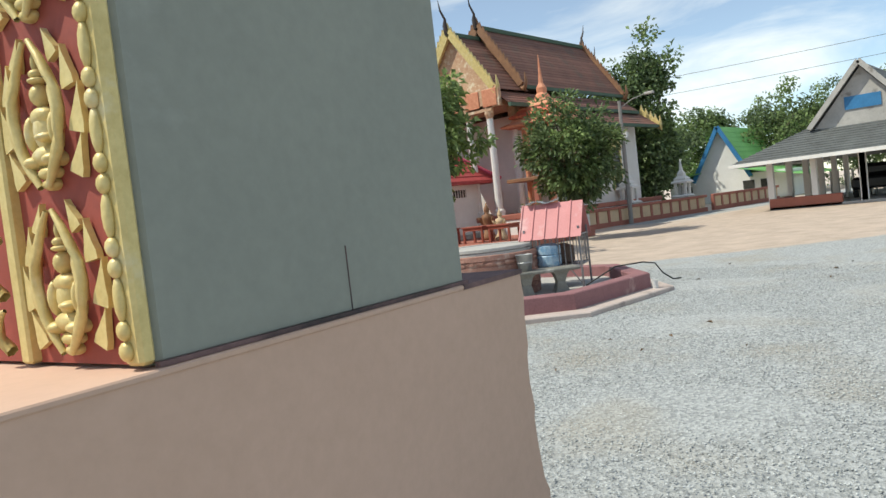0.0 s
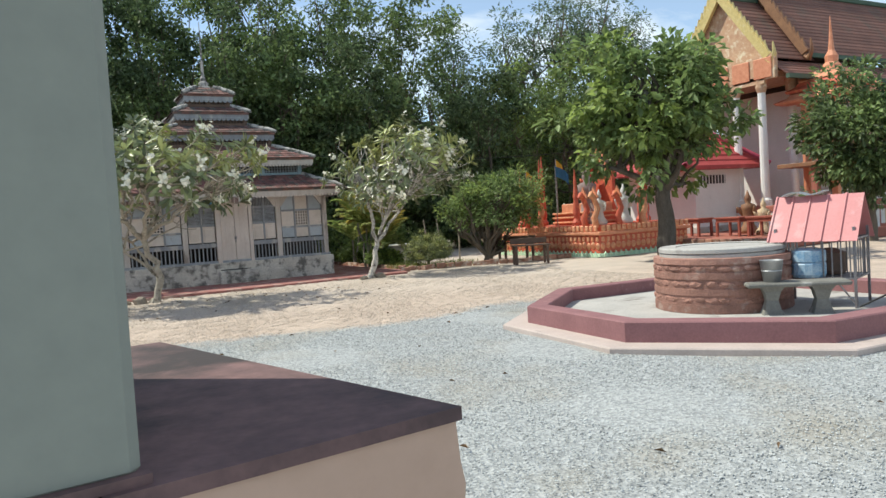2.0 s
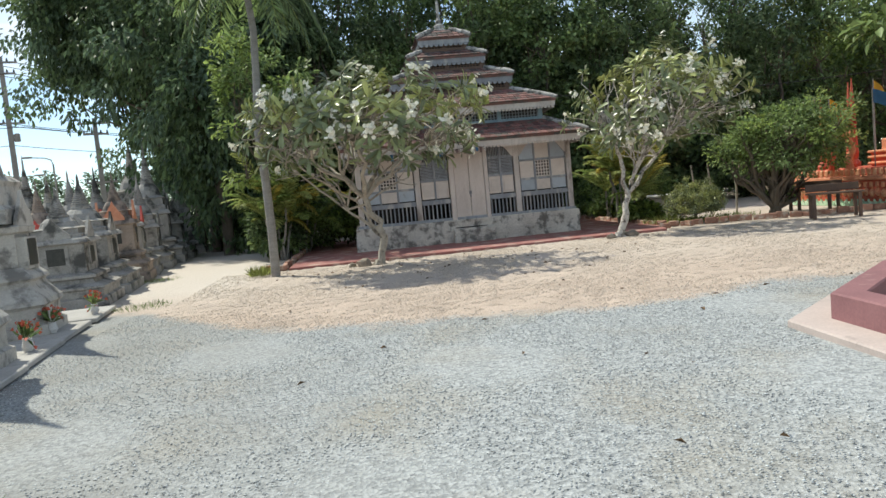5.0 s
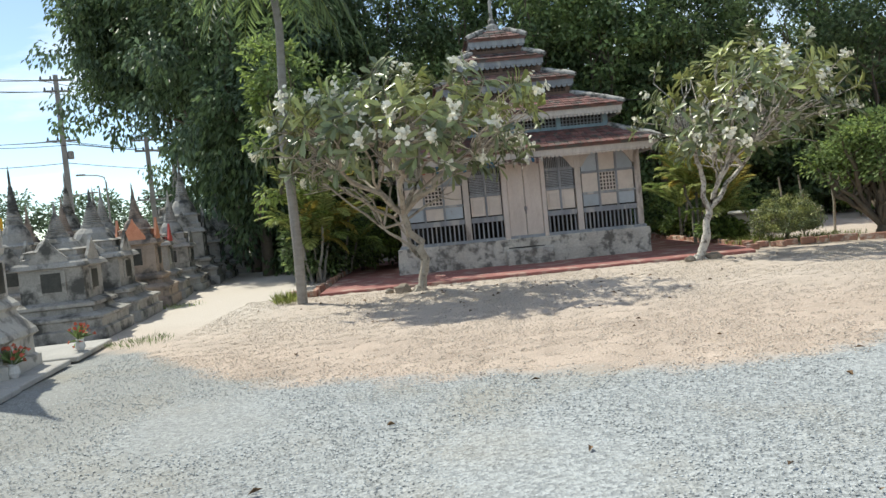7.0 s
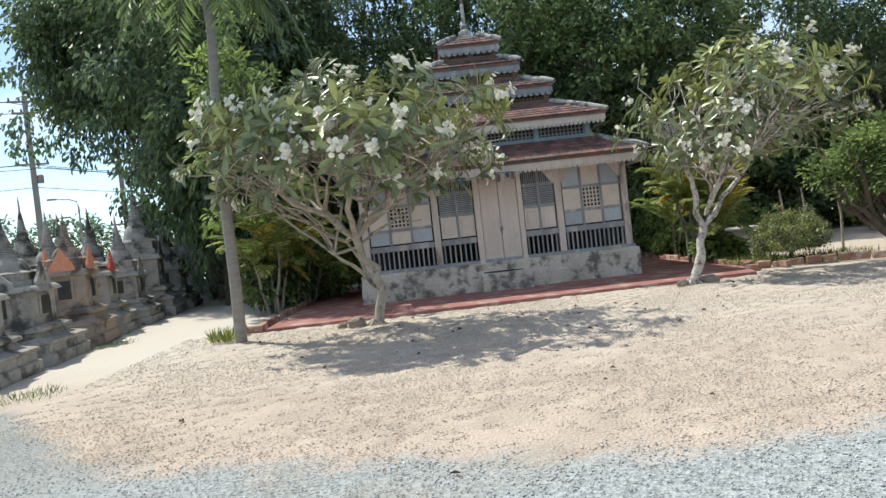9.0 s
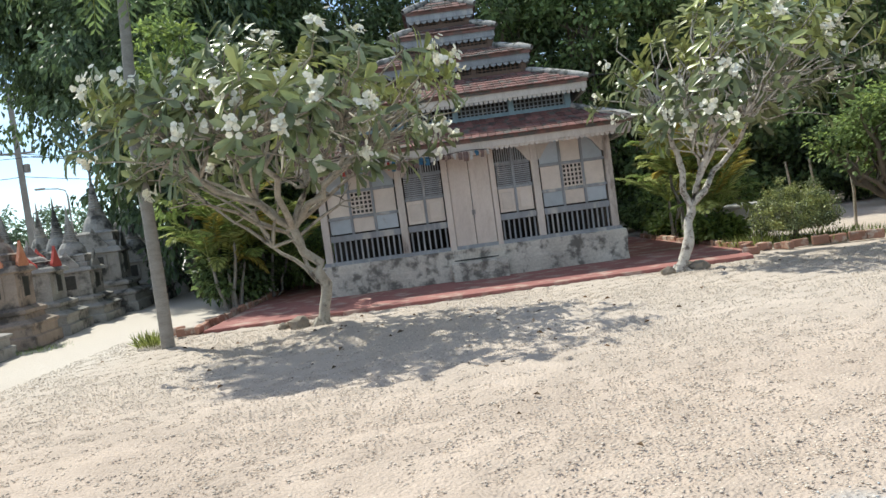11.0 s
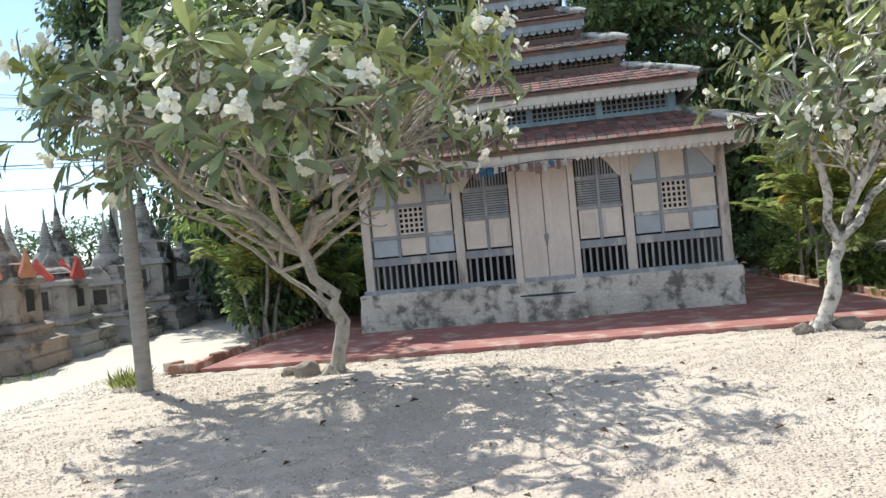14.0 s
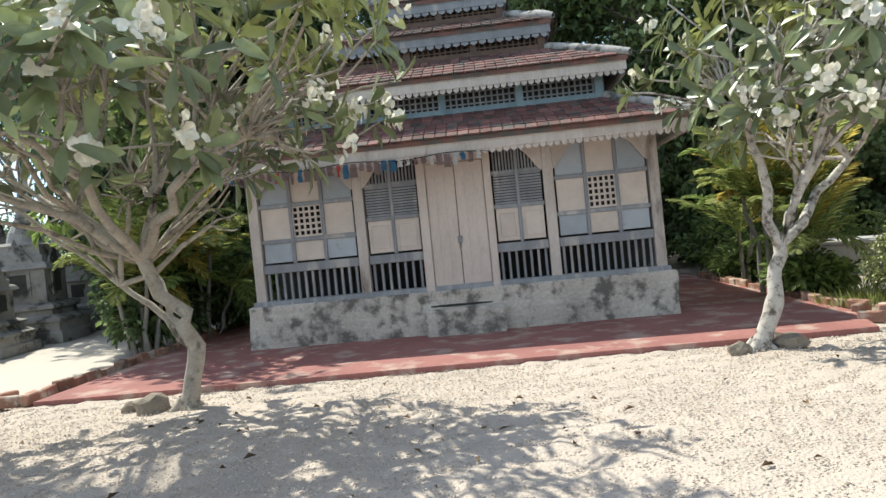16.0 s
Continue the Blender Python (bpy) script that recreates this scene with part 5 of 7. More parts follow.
# ---- wooded slope behind ----
def forest():
    rng = random.Random(12)
    k = 0
    rows = [(9.2, -6.5, 11, 2.3, 5.0, 4.7), (12.5, -9, 24, 2.9, 6.6, 6.0), (17, -6, 34, 3.6, 8.2, 7.0)]
    for y0, xa, xb, gap, cz, rz in rows:
        x = xa
        while x < xb:
            y = y0 + rng.uniform(-0.8, 0.8) - max(0, x - 12) * 0.25
            mats = rng.choice([["leaf_dark", "leaf_mid"], ["leaf_dark", "leaf_teal"], ["leaf_mid", "leaf_dark", "leaf_mid"], ["leaf_dark"], ["leaf_mid", "leaf_bright"]])
            h = rng.uniform(0.85, 1.12)
            top = 0.75 if x > 14.5 and y0 > 11 else (1.25 if y0 > 11 else 1.0)
            broad_tree("forest_tree", (x, y, 0), 2.6, 0.16, (0, 0, cz * h * top), (gap * 0.78, gap * 0.65, rz * h * top), 100 + k, mats,
                       rng.choice(["tall dense tree of the dark wooded slope", "leafy tree on the slope behind the pavilion", "dark green tree in the thick wood"]),
                       46, 125, 0.82, rng.uniform(0.2, 0.3), rng.uniform(0.1, 0.15), "wood behind the pavilion", limbs=7, hollow=0.6, billow=True)
            x += gap * rng.uniform(0.85, 1.15)
            k += 1
    for x, y, h in ((22, 16, 14.5), (25, 15, 15.5), (28.5, 16, 16.5), (33, 18, 16), (19, 19, 14)):
        broad_tree("tall_tree", (x, y, 0), h * 0.72, 0.2, (0, 0, h * 0.82), (2.2, 2.2, h * 0.2), int(x * 3), ["leaf_teal"], "tall thin-crowned tree with a bare trunk", 46, 46, 0.7, 0.3, 0.1, "tall bare trees", hollow=0.3, limbs=12)
    for x, y, r, h in ((40, -1.7, 2.0, 11.5), (34, 4, 4.5, 10), (40, 2.5, 4.5, 9.5), (46, 3, 4, 8.5), (51, 5, 4, 7.5), (66, -4, 5, 9), (72, -10, 5, 9.5), (62, 3, 4, 8.5), (80, -2, 6, 10)):
        broad_tree("distant_tree", (x, y, 0), 3.0, 0.25, (0, 0, h * 0.58), (r, r, h * 0.45), int(x * 5), ["leaf_mid", "leaf_dark"], "broad dark green tree beyond the temple wall", 80, 110, 1.15, 0.36, 0.2, "trees beyond the wall", limbs=6, billow=True)
    # weeping trees on the cemetery side
    for i, (x, y, dx, dy, cz, rx, rz, n) in enumerate(((-8.4, 8.5, 0, 0, 7.6, 3.6, 4.6, 190), (-8.8, 12.0, -3.0, 1.0, 9.3, 4.3, 4.0, 260), (-7.4, 5.8, 0, 0, 4.8, 1.7, 4.2, 130), (-9.2, 16, 0, 0, 6.0, 4.0, 5.6, 190),
                                                         (-9.4, 11.0, -3.2, 0.5, 10.2, 2.9, 3.2, 180), (-7.0, 9.8, 0.6, 0, 9.4, 3.0, 3.4, 170))):
        broad_tree("weeping_tree", (x, y, 0), 5.0, 0.17, (dx, dy, cz), (rx, rx, rz), 200 + i, ["leaf_teal", "leaf_dark", "leaf_dark"], "large dark tree with drooping fine foliage", n, 75, 0.75, 0.27, 0.12, "weeping trees", droop=1.3, limbs=6)
    for i, (x, y) in enumerate(((-30, 42), (-24, 46), (-36, 40), (-20, 50), (-42, 36))):
        broad_tree("distant_tree", (x, y, 0), 2.5, 0.25, (0, 0, 3.6), (3.5, 3.5, 2.6), 300 + i, ["leaf_teal"], "distant tree beyond the cemetery", 60, 36, 0.9, 0.5, 0.2, "trees beyond the cemetery", limbs=4)
    # thicket under the trees
    for i in range(13):
        x = -7.5 + i * 2.1
        broad_tree("thicket_bush", (x + rng.uniform(-0.4, 0.4), 10.6 + rng.uniform(-0.5, 0.5) - max(0, x - 12) * 0.25, 0), 0.8, 0.07, (0, 0, 1.7), (1.5, 1.1, 1.7), 500 + i, ["leaf_dark", "leaf_dark", "leaf_mid"],
                   "dark thicket bush under the wood", 60, 75, 0.5, 0.24, 0.14, "thicket under the wood", limbs=5, category="bush", billow=True)
    for i in range(9):
        x = -10 + i * 5.2
        broad_tree("forest_tree", (x, 22.5 + rng.uniform(-1, 1) - max(0, x - 12) * 0.25, 0), 3.5, 0.2, (0, 0, 6.0 if x < 10 else 5.0), (3.6, 2.6, 6.0 if x < 10 else 4.6), 540 + i, ["leaf_dark", "leaf_teal"],
                   "dark green tree in the thick wood", 60, 100, 1.4, 0.5, 0.3, "wood behind the pavilion", limbs=6, billow=True)
    # undergrowth
    for i, (x, y, r, h) in enumerate(((-4.1, 3.5, 1.1, 1.5), (6.0, 4.2, 0.6, 0.7), (6.4, 6.5, 1.2, 1.4), (8.5, 7.2, 1.4, 1.6), (-5.6, 6.2, 1.3, 1.8), (14, 6.5, 1.7, 2.2), (5.7, 0.9, 0.45, 0.5), (-5.15, 1.5, 0.75, 1.5), (-5.2, 2.9, 0.9, 1.8))):
        broad_tree("bush", (x, y, 0), 0.4, 0.05, (0, 0, h * 0.5), (r, r, h * 0.5), 330 + i, ["leaf_dark", "leaf_mid"] if i > 6 else ["leaf_mid", "leaf_bright"], "leafy undergrowth bush below the trees", 60, 46, 0.3, 0.16, 0.08, "undergrowth", limbs=5, category="bush")


forest()


# ---- palms ----
def frond_lines(rng, base, az, length, rise, droop, k=9):
    s = np.linspace(0, 1, k)
    r = length * (s - 0.12 * s * s)
    z = rise * s * 1.6 - droop * s ** 2.2
    return np.stack([base[0] + r * math.cos(az), base[1] + r * math.sin(az), base[2] + z], 1)


def palm(name, loc, stems, fronds, length, rise, droop, seed, label, mats, leaflet=0.34, lw=0.045, trunk_r=0.0, bark="palm_bark", spread=0.4, group=""):
    rng = np.random.default_rng(seed)
    t = thing(name, loc, label, "palm", group)
    lines = []
    for s in stems:
        top = np.array(s, float)
        foot = np.array([top[0] * spread, top[1] * spread, -0.02])
        if trunk_r:
            tubes("stem", [(bend(foot, top, rng, 7, 0.012), np.linspace(trunk_r * 1.2, trunk_r * 0.85, 7))], bark, t, 10)
        else:
            tubes("stem", [(bend(foot, top, rng, 5, 0.03), np.linspace(0.045, 0.03, 5))], bark, t, 6)
        for f in range(fronds):
            az = f * 6.283 / fronds + rng.uniform(-0.35, 0.35)
            ln = length * rng.uniform(0.75, 1.15)
            p = frond_lines(rng, top, az, ln, rise * rng.uniform(0.5, 1.3), droop * rng.uniform(0.7, 1.2))
            fr = tubes("frond", [(p, np.linspace(0.016, 0.005, len(p)))], "leaf_palm", t, 4)
            q = np.linspace(0.12, 1, 26)
            pts = np.stack([np.interp(q, np.linspace(0, 1, len(p)), p[:, i]) for i in range(3)], 1)
            d = unit(np.gradient(pts, axis=0))
            side = unit(np.cross(d, [0, 0, 1.0]))
            up = np.cross(side, d)
            P = np.concatenate([pts, pts])
            W = np.concatenate([side, -side]) * 0.8 + np.concatenate([d, d]) * 0.7 + np.concatenate([up, up]) * 0.15 + rng.normal(size=(52, 3)) * 0.08
            W[:, 2] -= 0.28
            L = leaflet * np.concatenate([np.sin(q * 2.6 + 0.3)] * 2) * rng.uniform(0.85, 1.1, 52)
            leaf_mesh("leaf_blade", P, W, np.concatenate([up, up]), np.maximum(L, 0.08), lw, mats[rng.integers(len(mats))], fr, 0.15)
    return t


palm("betel_palm", (-4.63, -3.97, 0), [(0.03, 0.02, 6.45)], 17, 1.9, 0.75, 2.3, 41, "slender grey-trunked palm at the edge of the sand", ["leaf_mid", "leaf_dark"], 0.62, 0.05, 0.085, spread=0.0)
AR = ["leaf_palm", "leaf_palm", "leaf_yellow", "leaf_bright"]
palm("areca_palm", (-5.05, 0.9, 0), [(0, 0, 0.9), (0.3, -0.3, 1.5), (-0.3, 0.25, 2.0), (0.2, 0.4, 1.3), (0.35, 0.1, 1.0), (-0.3, -0.3, 1.2)], 9, 1.05, 1.0, 0.95, 42, "clump of yellow-green areca palm beside the apron", AR, group="areca palms")
palm("areca_palm", (-4.6, 2.2, 0), [(0, 0, 1.2), (0.4, -0.3, 1.7), (-0.35, 0.2, 2.2), (0.5, 0.3, 0.9), (-0.6, -0.4, 1.4)], 9, 1.6, 0.8, 0.9, 43, "clump of tall yellow-green areca palm by the wall", AR, group="areca palms")
palm("areca_palm", (5.25, 1.2, 0), [(0, 0, 1.5), (0.35, -0.35, 0.9), (0.3, 0.3, 1.9), (0.6, 0.0, 1.5), (-0.2, 0.3, 1.8), (0.5, -0.4, 0.7)], 10, 1.15, 1.0, 0.85, 44, "clump of golden areca palm beside the pavilion", AR, group="areca palms")
palm("areca_palm", (5.6, 3.6, 0), [(0, 0, 1.0), (0.3, 0.1, 1.5)], 9, 1.4, 1.0, 0.9, 45, "areca palm in the bed behind the pavilion", AR, group="areca palms")


def grass_tuft(loc, r, h, n, seed, label, m="leaf_mid"):
    rng = np.random.default_rng(seed)
    a = rng.random(n) * 6.283
    rr = r * rng.random(n) ** 0.7
    p = np.stack([rr * np.cos(a) + loc[0], rr * np.sin(a) + loc[1], np.zeros(n)], 1)
    w = np.stack([np.cos(a) * 0.4, np.sin(a) * 0.4, np.ones(n)], 1) + rng.normal(size=(n, 3)) * 0.25
    ob = leaf_mesh("grass", p, w, rng.normal(size=(n, 3)), h * rng.uniform(0.4, 1.05, n), 0.006, m, None, 0.2)
    tagged(ob, label, "grass", kind="stuff")


grass_tuft((-5.0, -3.7), 0.22, 0.3, 230, 51, "tuft of grey-green grass at the foot of the palm", "leaf_palm")
grass_tuft((-6.5, -7.3), 0.5, 0.12, 200, 52, "thin weeds beside the tomb slabs", "leaf_mid")
grass_tuft((-4.85, -16.2), 0.35, 0.12, 160, 53, "weeds at the foot of the small shrine", "leaf_mid")
grass_tuft((7.2, -0.9), 1.1, 0.22, 700, 54, "low flowering plants in the bed", "leaf_bright")
grass_tuft((5.9, -0.6), 0.7, 0.3, 420, 57, "low yellow-green bedding plants beside the bricks", "leaf_palm")
grass_tuft((6.2, 1.2), 0.8, 0.3, 500, 55, "low bedding plants beside the bricks", "leaf_bright")
grass_tuft((-7.6, -2.2), 0.5, 0.1, 200, 56, "sparse weeds along the tombs", "leaf_bright")


def rock(loc, r, seed, label):
    rng = random.Random(seed)
    bm = bmesh.new()
    bmesh.ops.create_icosphere(bm, subdivisions=2, radius=1)
    for v in bm.verts:
        v.co *= 1 + 0.35 * noise.noise(v.co * 1.6 + Vector((seed, 0, 0)))
        v.co = Vector((v.co.x * r, v.co.y * r * 0.7, max(v.co.z, -0.5) * r * 0.62))
    ob = part("stone", bm, "rock")
    ob.matrix_basis = pose(*loc, 0, 0, rng.uniform(0, 180))
    return tagged(ob, label, "stone", "loose stones")


for i, (x, y, r) in enumerate(((3.35, -3.1, 0.13), (3.92, -2.95, 0.17), (-2.68, -3.6, 0.2), (-2.95, -3.5, 0.1), (3.85, -2.65, 0.14))):
    rock((x, y, r * 0.22), r, i + 1, "brown stone at the foot of the tree")
for i, (x, y) in enumerate(((5.6, -1.6), (5.4, -1.3), (5.9, -1.9), (5.2, -2.0), (-4.75, -2.9), (-5.0, -2.6))):
    b = new("brick", BRICK_MESH)
    b.matrix_basis = pose(x, y, 0.01, 0, 0, i * 47)
    tagged(b, "loose broken brick lying on the sand", "brick", "loose bricks")


# ---- cemetery: rows of small stupas ----
def prism_roof(bm, x0, x1, y0, y1, z0, h):
    v = [bm.verts.new(p) for p in ((x0, y0, z0), (x1, y0, z0), (x1, y1, z0), (x0, y1, z0), ((x0 + x1) / 2, y0, z0 + h), ((x0 + x1) / 2, y1, z0 + h))]
    for f in ((0, 1, 4), (2, 3, 5), (1, 2, 5, 4), (3, 0, 4, 5), (3, 2, 1, 0)):
        bm.faces.new([v[i] for i in f])


def chedi(loc, w, body_h, total_h, m, label, rz=0.0, seed=0, sides=4, niche=True, roof=None, group="cemetery stupas"):
    """A stepped base, a body with niches and gables, a bell and a ringed spire."""
    rng = random.Random(seed)
    t = thing("stupa", loc, label, "stupa", group, rz=rz)
    sq = sides == 4
    b = bmesh.new()
    if sq:
        lathe(b, [(w, 0), (w, 0.14 * body_h), (w * 0.93, 0.16 * body_h), (w * 0.93, 0.26 * body_h), (w * 0.98, 0.28 * body_h), (w * 0.98, 0.31 * body_h), (w * 0.74, 0.36 * body_h), (w * 0.7, 0.42 * body_h),
                  (w * 0.78, 0.44 * body_h), (w * 0.78, 0.48 * body_h), (w * 0.62, 0.52 * body_h)], 4, square=True)
    else:
        lathe(b, [(w, 0), (w, 0.1 * body_h), (w * 0.93, 0.12 * body_h), (w * 0.93, 0.26 * body_h), (w * 1.0, 0.29 * body_h), (w * 0.98, 0.33 * body_h), (w * 0.8, 0.46 * body_h), (w * 0.78, 0.5 * body_h),
                  (w * 0.84, 0.53 * body_h), (w * 0.82, 0.56 * body_h), (w * 0.68, 0.64 * body_h)], sides, turn=math.pi / sides)
    part("base", b, m, t)
    b = bmesh.new()
    bw = 0.58 if sq else 0.63
    lathe(b, [(w * bw, (0.5 if sq else 0.64) * body_h), (w * bw, 0.95 * body_h), (w * 0.7 if sq else w * 0.72, 0.97 * body_h), (w * 0.66 if sq else w * 0.74, 1.02 * body_h), (w * 0.6, 1.05 * body_h)], sides, turn=math.pi / sides, square=sq)
    part("body", b, m, t)
    s = w * 0.55
    if niche:
        for i in range(4):
            turn = Matrix.Rotation(i * math.pi / 2, 4, "Z")
            b = bmesh.new()
            box(b, -w * 0.26, w * 0.26, -w * (bw + 0.03), -w * 0.5, 0.62 * body_h, 0.92 * body_h, m=turn)
            n = part("niche_frame", b, m, t)
            b = bmesh.new()
            box(b, -w * 0.18, w * 0.18, -w * (bw + 0.04), -w * 0.6, 0.65 * body_h, 0.9 * body_h, m=turn)
            part("niche", b, "dark_niche", n, "dark niche plaque")
            b = bmesh.new()
            gable_leaf(b, w * 0.36, 0.34 * body_h, 0.05, turn @ Matrix.Translation((0, -w * 0.6, 1.02 * body_h)))
            part("gable", b, roof or m, t)
    h = total_h - body_h * 1.05
    z = body_h * 1.05
    b = bmesh.new()
    lathe(b, [(s, z), (s, z + 0.06 * h), (s * 0.86, z + 0.08 * h), (s * 0.86, z + 0.16 * h), (s * 0.92, z + 0.18 * h), (s * 0.72, z + 0.21 * h)], 4, square=True)
    part("shoulder", b, m, t)
    b = bmesh.new()
    lathe(b, [(s * 0.78, z + 0.2 * h), (s * 0.74, z + 0.24 * h), (s * 0.66, z + 0.31 * h), (s * 0.52, z + 0.37 * h), (s * 0.4, z + 0.4 * h), (s * 0.42, z + 0.41 * h), (s * 0.42, z + 0.44 * h), (s * 0.3, z + 0.45 * h)], 14)
    part("bell", b, m, t, smooth=False)
    prof = []
    k = 10
    for i in range(k):
        r = s * (0.36 - 0.27 * i / k)
        z0 = z + (0.45 + 0.34 * i / k) * h
        prof += [(r, z0), (r * 1.05, z0 + 0.014 * h), (r * 0.8, z0 + 0.03 * h)]
    prof += [(s * 0.07, z + 0.8 * h), (s * 0.05, z + 0.93 * h), (s * 0.01, z + h)]
    b = bmesh.new()
    lathe(b, prof, 10)
    part("spire", b, m, t)
    return t


chedi((-7.5, -12.0, 0.06), 1.05, 1.6, 5.0, "white_chedi", "white six-sided stupa with mirror inlay and dark niche plaques", 8, 1, 6)
chedi((-7.95, -9.3, 0.06), 1.0, 1.5, 4.9, "white_chedi", "weathered whitish stupa with a tall ringed spire", 8, 2, 6)
chedi((-7.4, -14.3, 0.0), 0.85, 1.5, 2.6, "ochre_chedi", "yellow-ochre painted stepped tomb base", 8, 3)
chedi((-8.35, -5.6, 0), 0.85, 1.25, 2.3, "grey_chedi", "small grey stupa on a broad dark base", 8, 4)
for i, (x, y, w, bh, th, m, lab, roof) in enumerate((
        (-8.7, -3.5, 0.95, 1.3, 2.65, "grey_chedi", "grey ringed stupa on a broad blackened base", None),
        (-8.75, -1.2, 0.7, 1.5, 2.75, "tan_chedi", "brown tomb with a narrow tarnished spire", "orange_light"),
        (-9.2, 0.6, 0.85, 1.4, 2.1, "grey_chedi", "grey tomb with red painted gables", "cloth_red"),
        (-9.3, 2.6, 0.8, 1.3, 2.9, "grey_chedi", "mossy grey stupa beside the sandy track", None),
        (-9.6, 4.7, 0.95, 1.7, 4.0, "grey_chedi", "tall blackened grey stupa with a clock-like plaque", None),
        (-9.7, 7.0, 0.85, 1.3, 2.8, "grey_chedi", "stained grey stupa below the weeping trees", None),
        (-9.9, 9.4, 0.9, 1.4, 3.2, "grey_chedi", "stained grey stupa below the weeping trees", None),
        (-11.0, -6.8, 0.9, 1.4, 3.9, "white_chedi", "whitish stupa in the second row", None),
        (-11.2, -4.0, 0.8, 1.3, 3.2, "grey_chedi", "grey stupa in the second row", None),
        (-11.4, -1.4, 0.8, 1.2, 3.5, "grey_chedi", "grey stupa in the second row", None),
        (-11.6, 1.2, 0.8, 1.3, 2.9, "tan_chedi", "tan tomb in the second row", "cloth_red"),
        (-11.8, 4.0, 0.9, 1.4, 3.3, "grey_chedi", "grey stupa in the second row", None),
        (-12.2, 7.4, 0.9, 1.4, 3.6, "grey_chedi", "grey stupa in the second row", None),
        (-13.1, 14.7, 1.4, 2.2, 5.3, "grey_chedi", "large dark stupa with a slim spire", None),
        (-13.8, -2.6, 0.8, 1.3, 3.1, "grey_chedi", "grey stupa in the third row", None),
        (-14.2, 1.0, 0.8, 1.3, 3.9, "grey_chedi", "grey stupa in the third row", None),
        (-14.6, 5.0, 0.8, 1.3, 3.0, "tan_chedi", "tan tomb in the third row", "orange_light"),
        (-15.5, 9.5, 1.0, 1.6, 4.4, "grey_chedi", "grey stupa in the third row", None),
        (-17.5, 3.5, 0.9, 1.4, 3.6, "white_chedi", "pale stupa far in the cemetery", None),
        (-18.5, 8.5, 1.0, 1.6, 4.6, "grey_chedi", "grey stupa far in the cemetery", None),
        (-17, 15, 1.0, 1.6, 4.2, "grey_chedi", "grey stupa far in the cemetery", None),
        (-21, 14, 1.1, 1.6, 4.8, "white_chedi", "pale stupa far in the cemetery", None))):
    chedi((x, y, 0), w, bh, th, m, lab, 8 + (i * 7) % 5, 10 + i, 4, True, roof)
for i, (x0, y0, x1, y1) in enumerate(((-6.55, -13.3, -6.15, -11.9), (-6.75, -11.7, -6.4, -10.3), (-6.95, -10.1, -6.65, -8.6), (-7.2, -8.4, -6.85, -7.0))):
    s = bbox(-1.15, 0.0, 0, 1.55, 0, 0.07, 0.012)
    ob = part("tomb_slab", s, "concrete")
    ob.matrix_basis = pose(x1, y0, 0, 0, 0, 8)
    tagged(ob, "cracked cement slab in front of the stupas", "slab", "tomb slabs")


def small_shrine():
    t = thing("tomb_shrine", (-5.55, -16.3, 0), "low stained white tomb with upturned leaf-shaped gables", "tomb", rz=6)
    part("base", bbox(-0.6, 0.55, -0.5, 0.5, 0, 0.12, 0.02), "white_chedi", t)
    part("body", bbox(-0.5, 0.47, -0.42, 0.42, 0.12, 0.42, 0.015), "white_chedi", t)
    part("cornice", bbox(-0.56, 0.53, -0.48, 0.48, 0.42, 0.48, 0.015), "white_chedi", t)
    for y in (-0.44, 0.44):
        b = bmesh.new()
        gable_leaf(b, 0.4, 0.36, 0.05, Matrix.Translation((0, y, 0.48)))
        part("gable", b, "white_chedi", t)
    for x in (-0.5, 0.49):
        b = bmesh.new()
        gable_leaf(b, 0.3, 0.34, 0.05, Matrix.Translation((x, 0, 0.48)) @ Matrix.Rotation(math.pi / 2, 4, "Z"))
        part("gable", b, "white_chedi", t)
    for x in (-0.5, 0.5):
        for y in (-0.45, 0.45):
            b = bmesh.new()
            gable_leaf(b, 0.1, 0.3, 0.04, Matrix.Translation((x, y, 0.48)) @ Matrix.Rotation(math.pi / 4, 4, "Z"))
            part("corner_leaf", b, "tan_chedi", t)
    part("panel", bbox(0.47, 0.475, -0.3, 0.3, 0.16, 0.38), "mortar", t)
    s = thing("tomb_pillar", (-5.2, -17.35, 0), "white tomb pillar on a dark red painted slab", "tomb", rz=6)
    part("slab", bbox(-0.9, 0.55, -0.36, 0.36, 0, 0.11, 0.02), "kerb_paint", s)
    part("block", bbox(-0.9, 0.16, -0.32, 0.3, 0.11, 0.36, 0.03), "white_chedi", s)
    part("pillar", bbox(-0.95, 0.12, -0.3, 0.28, 0.36, 2.6, 0.03), "white_chedi", s)


small_shrine()


def flower_pot(loc, seed):
    rng = np.random.default_rng(seed)
    t = thing("flower_vase", loc, "small vase of orange offering flowers on a tomb slab", "vase", "offering vases")
    part("vase", lathe(bmesh.new(), [(0.04, 0), (0.07, 0.06), (0.05, 0.14), (0.06, 0.16)], 12), "cloth_white", t)
    p = np.tile([[0, 0, 0.16]], (26, 1)) + rng.normal(size=(26, 3)) * 0.015
    w = rng.normal(size=(26, 3)) * 0.6 + [0, 0, 1]
    leaf_mesh("foliage", p, w, rng.normal(size=(26, 3)), 0.22, 0.03, "leaf_mid", t)
    q = p + unit(w) * 0.2
    leaf_mesh("bloom", q, rng.normal(size=(26, 3)), rng.normal(size=(26, 3)), 0.06, 0.06, "orange", t)


for i, (x, y) in enumerate(((-6.45, -12.9), (-6.75, -10.9), (-7.0, -9.6), (-7.05, -7.9))):
    flower_pot((x, y, 0.07), i)


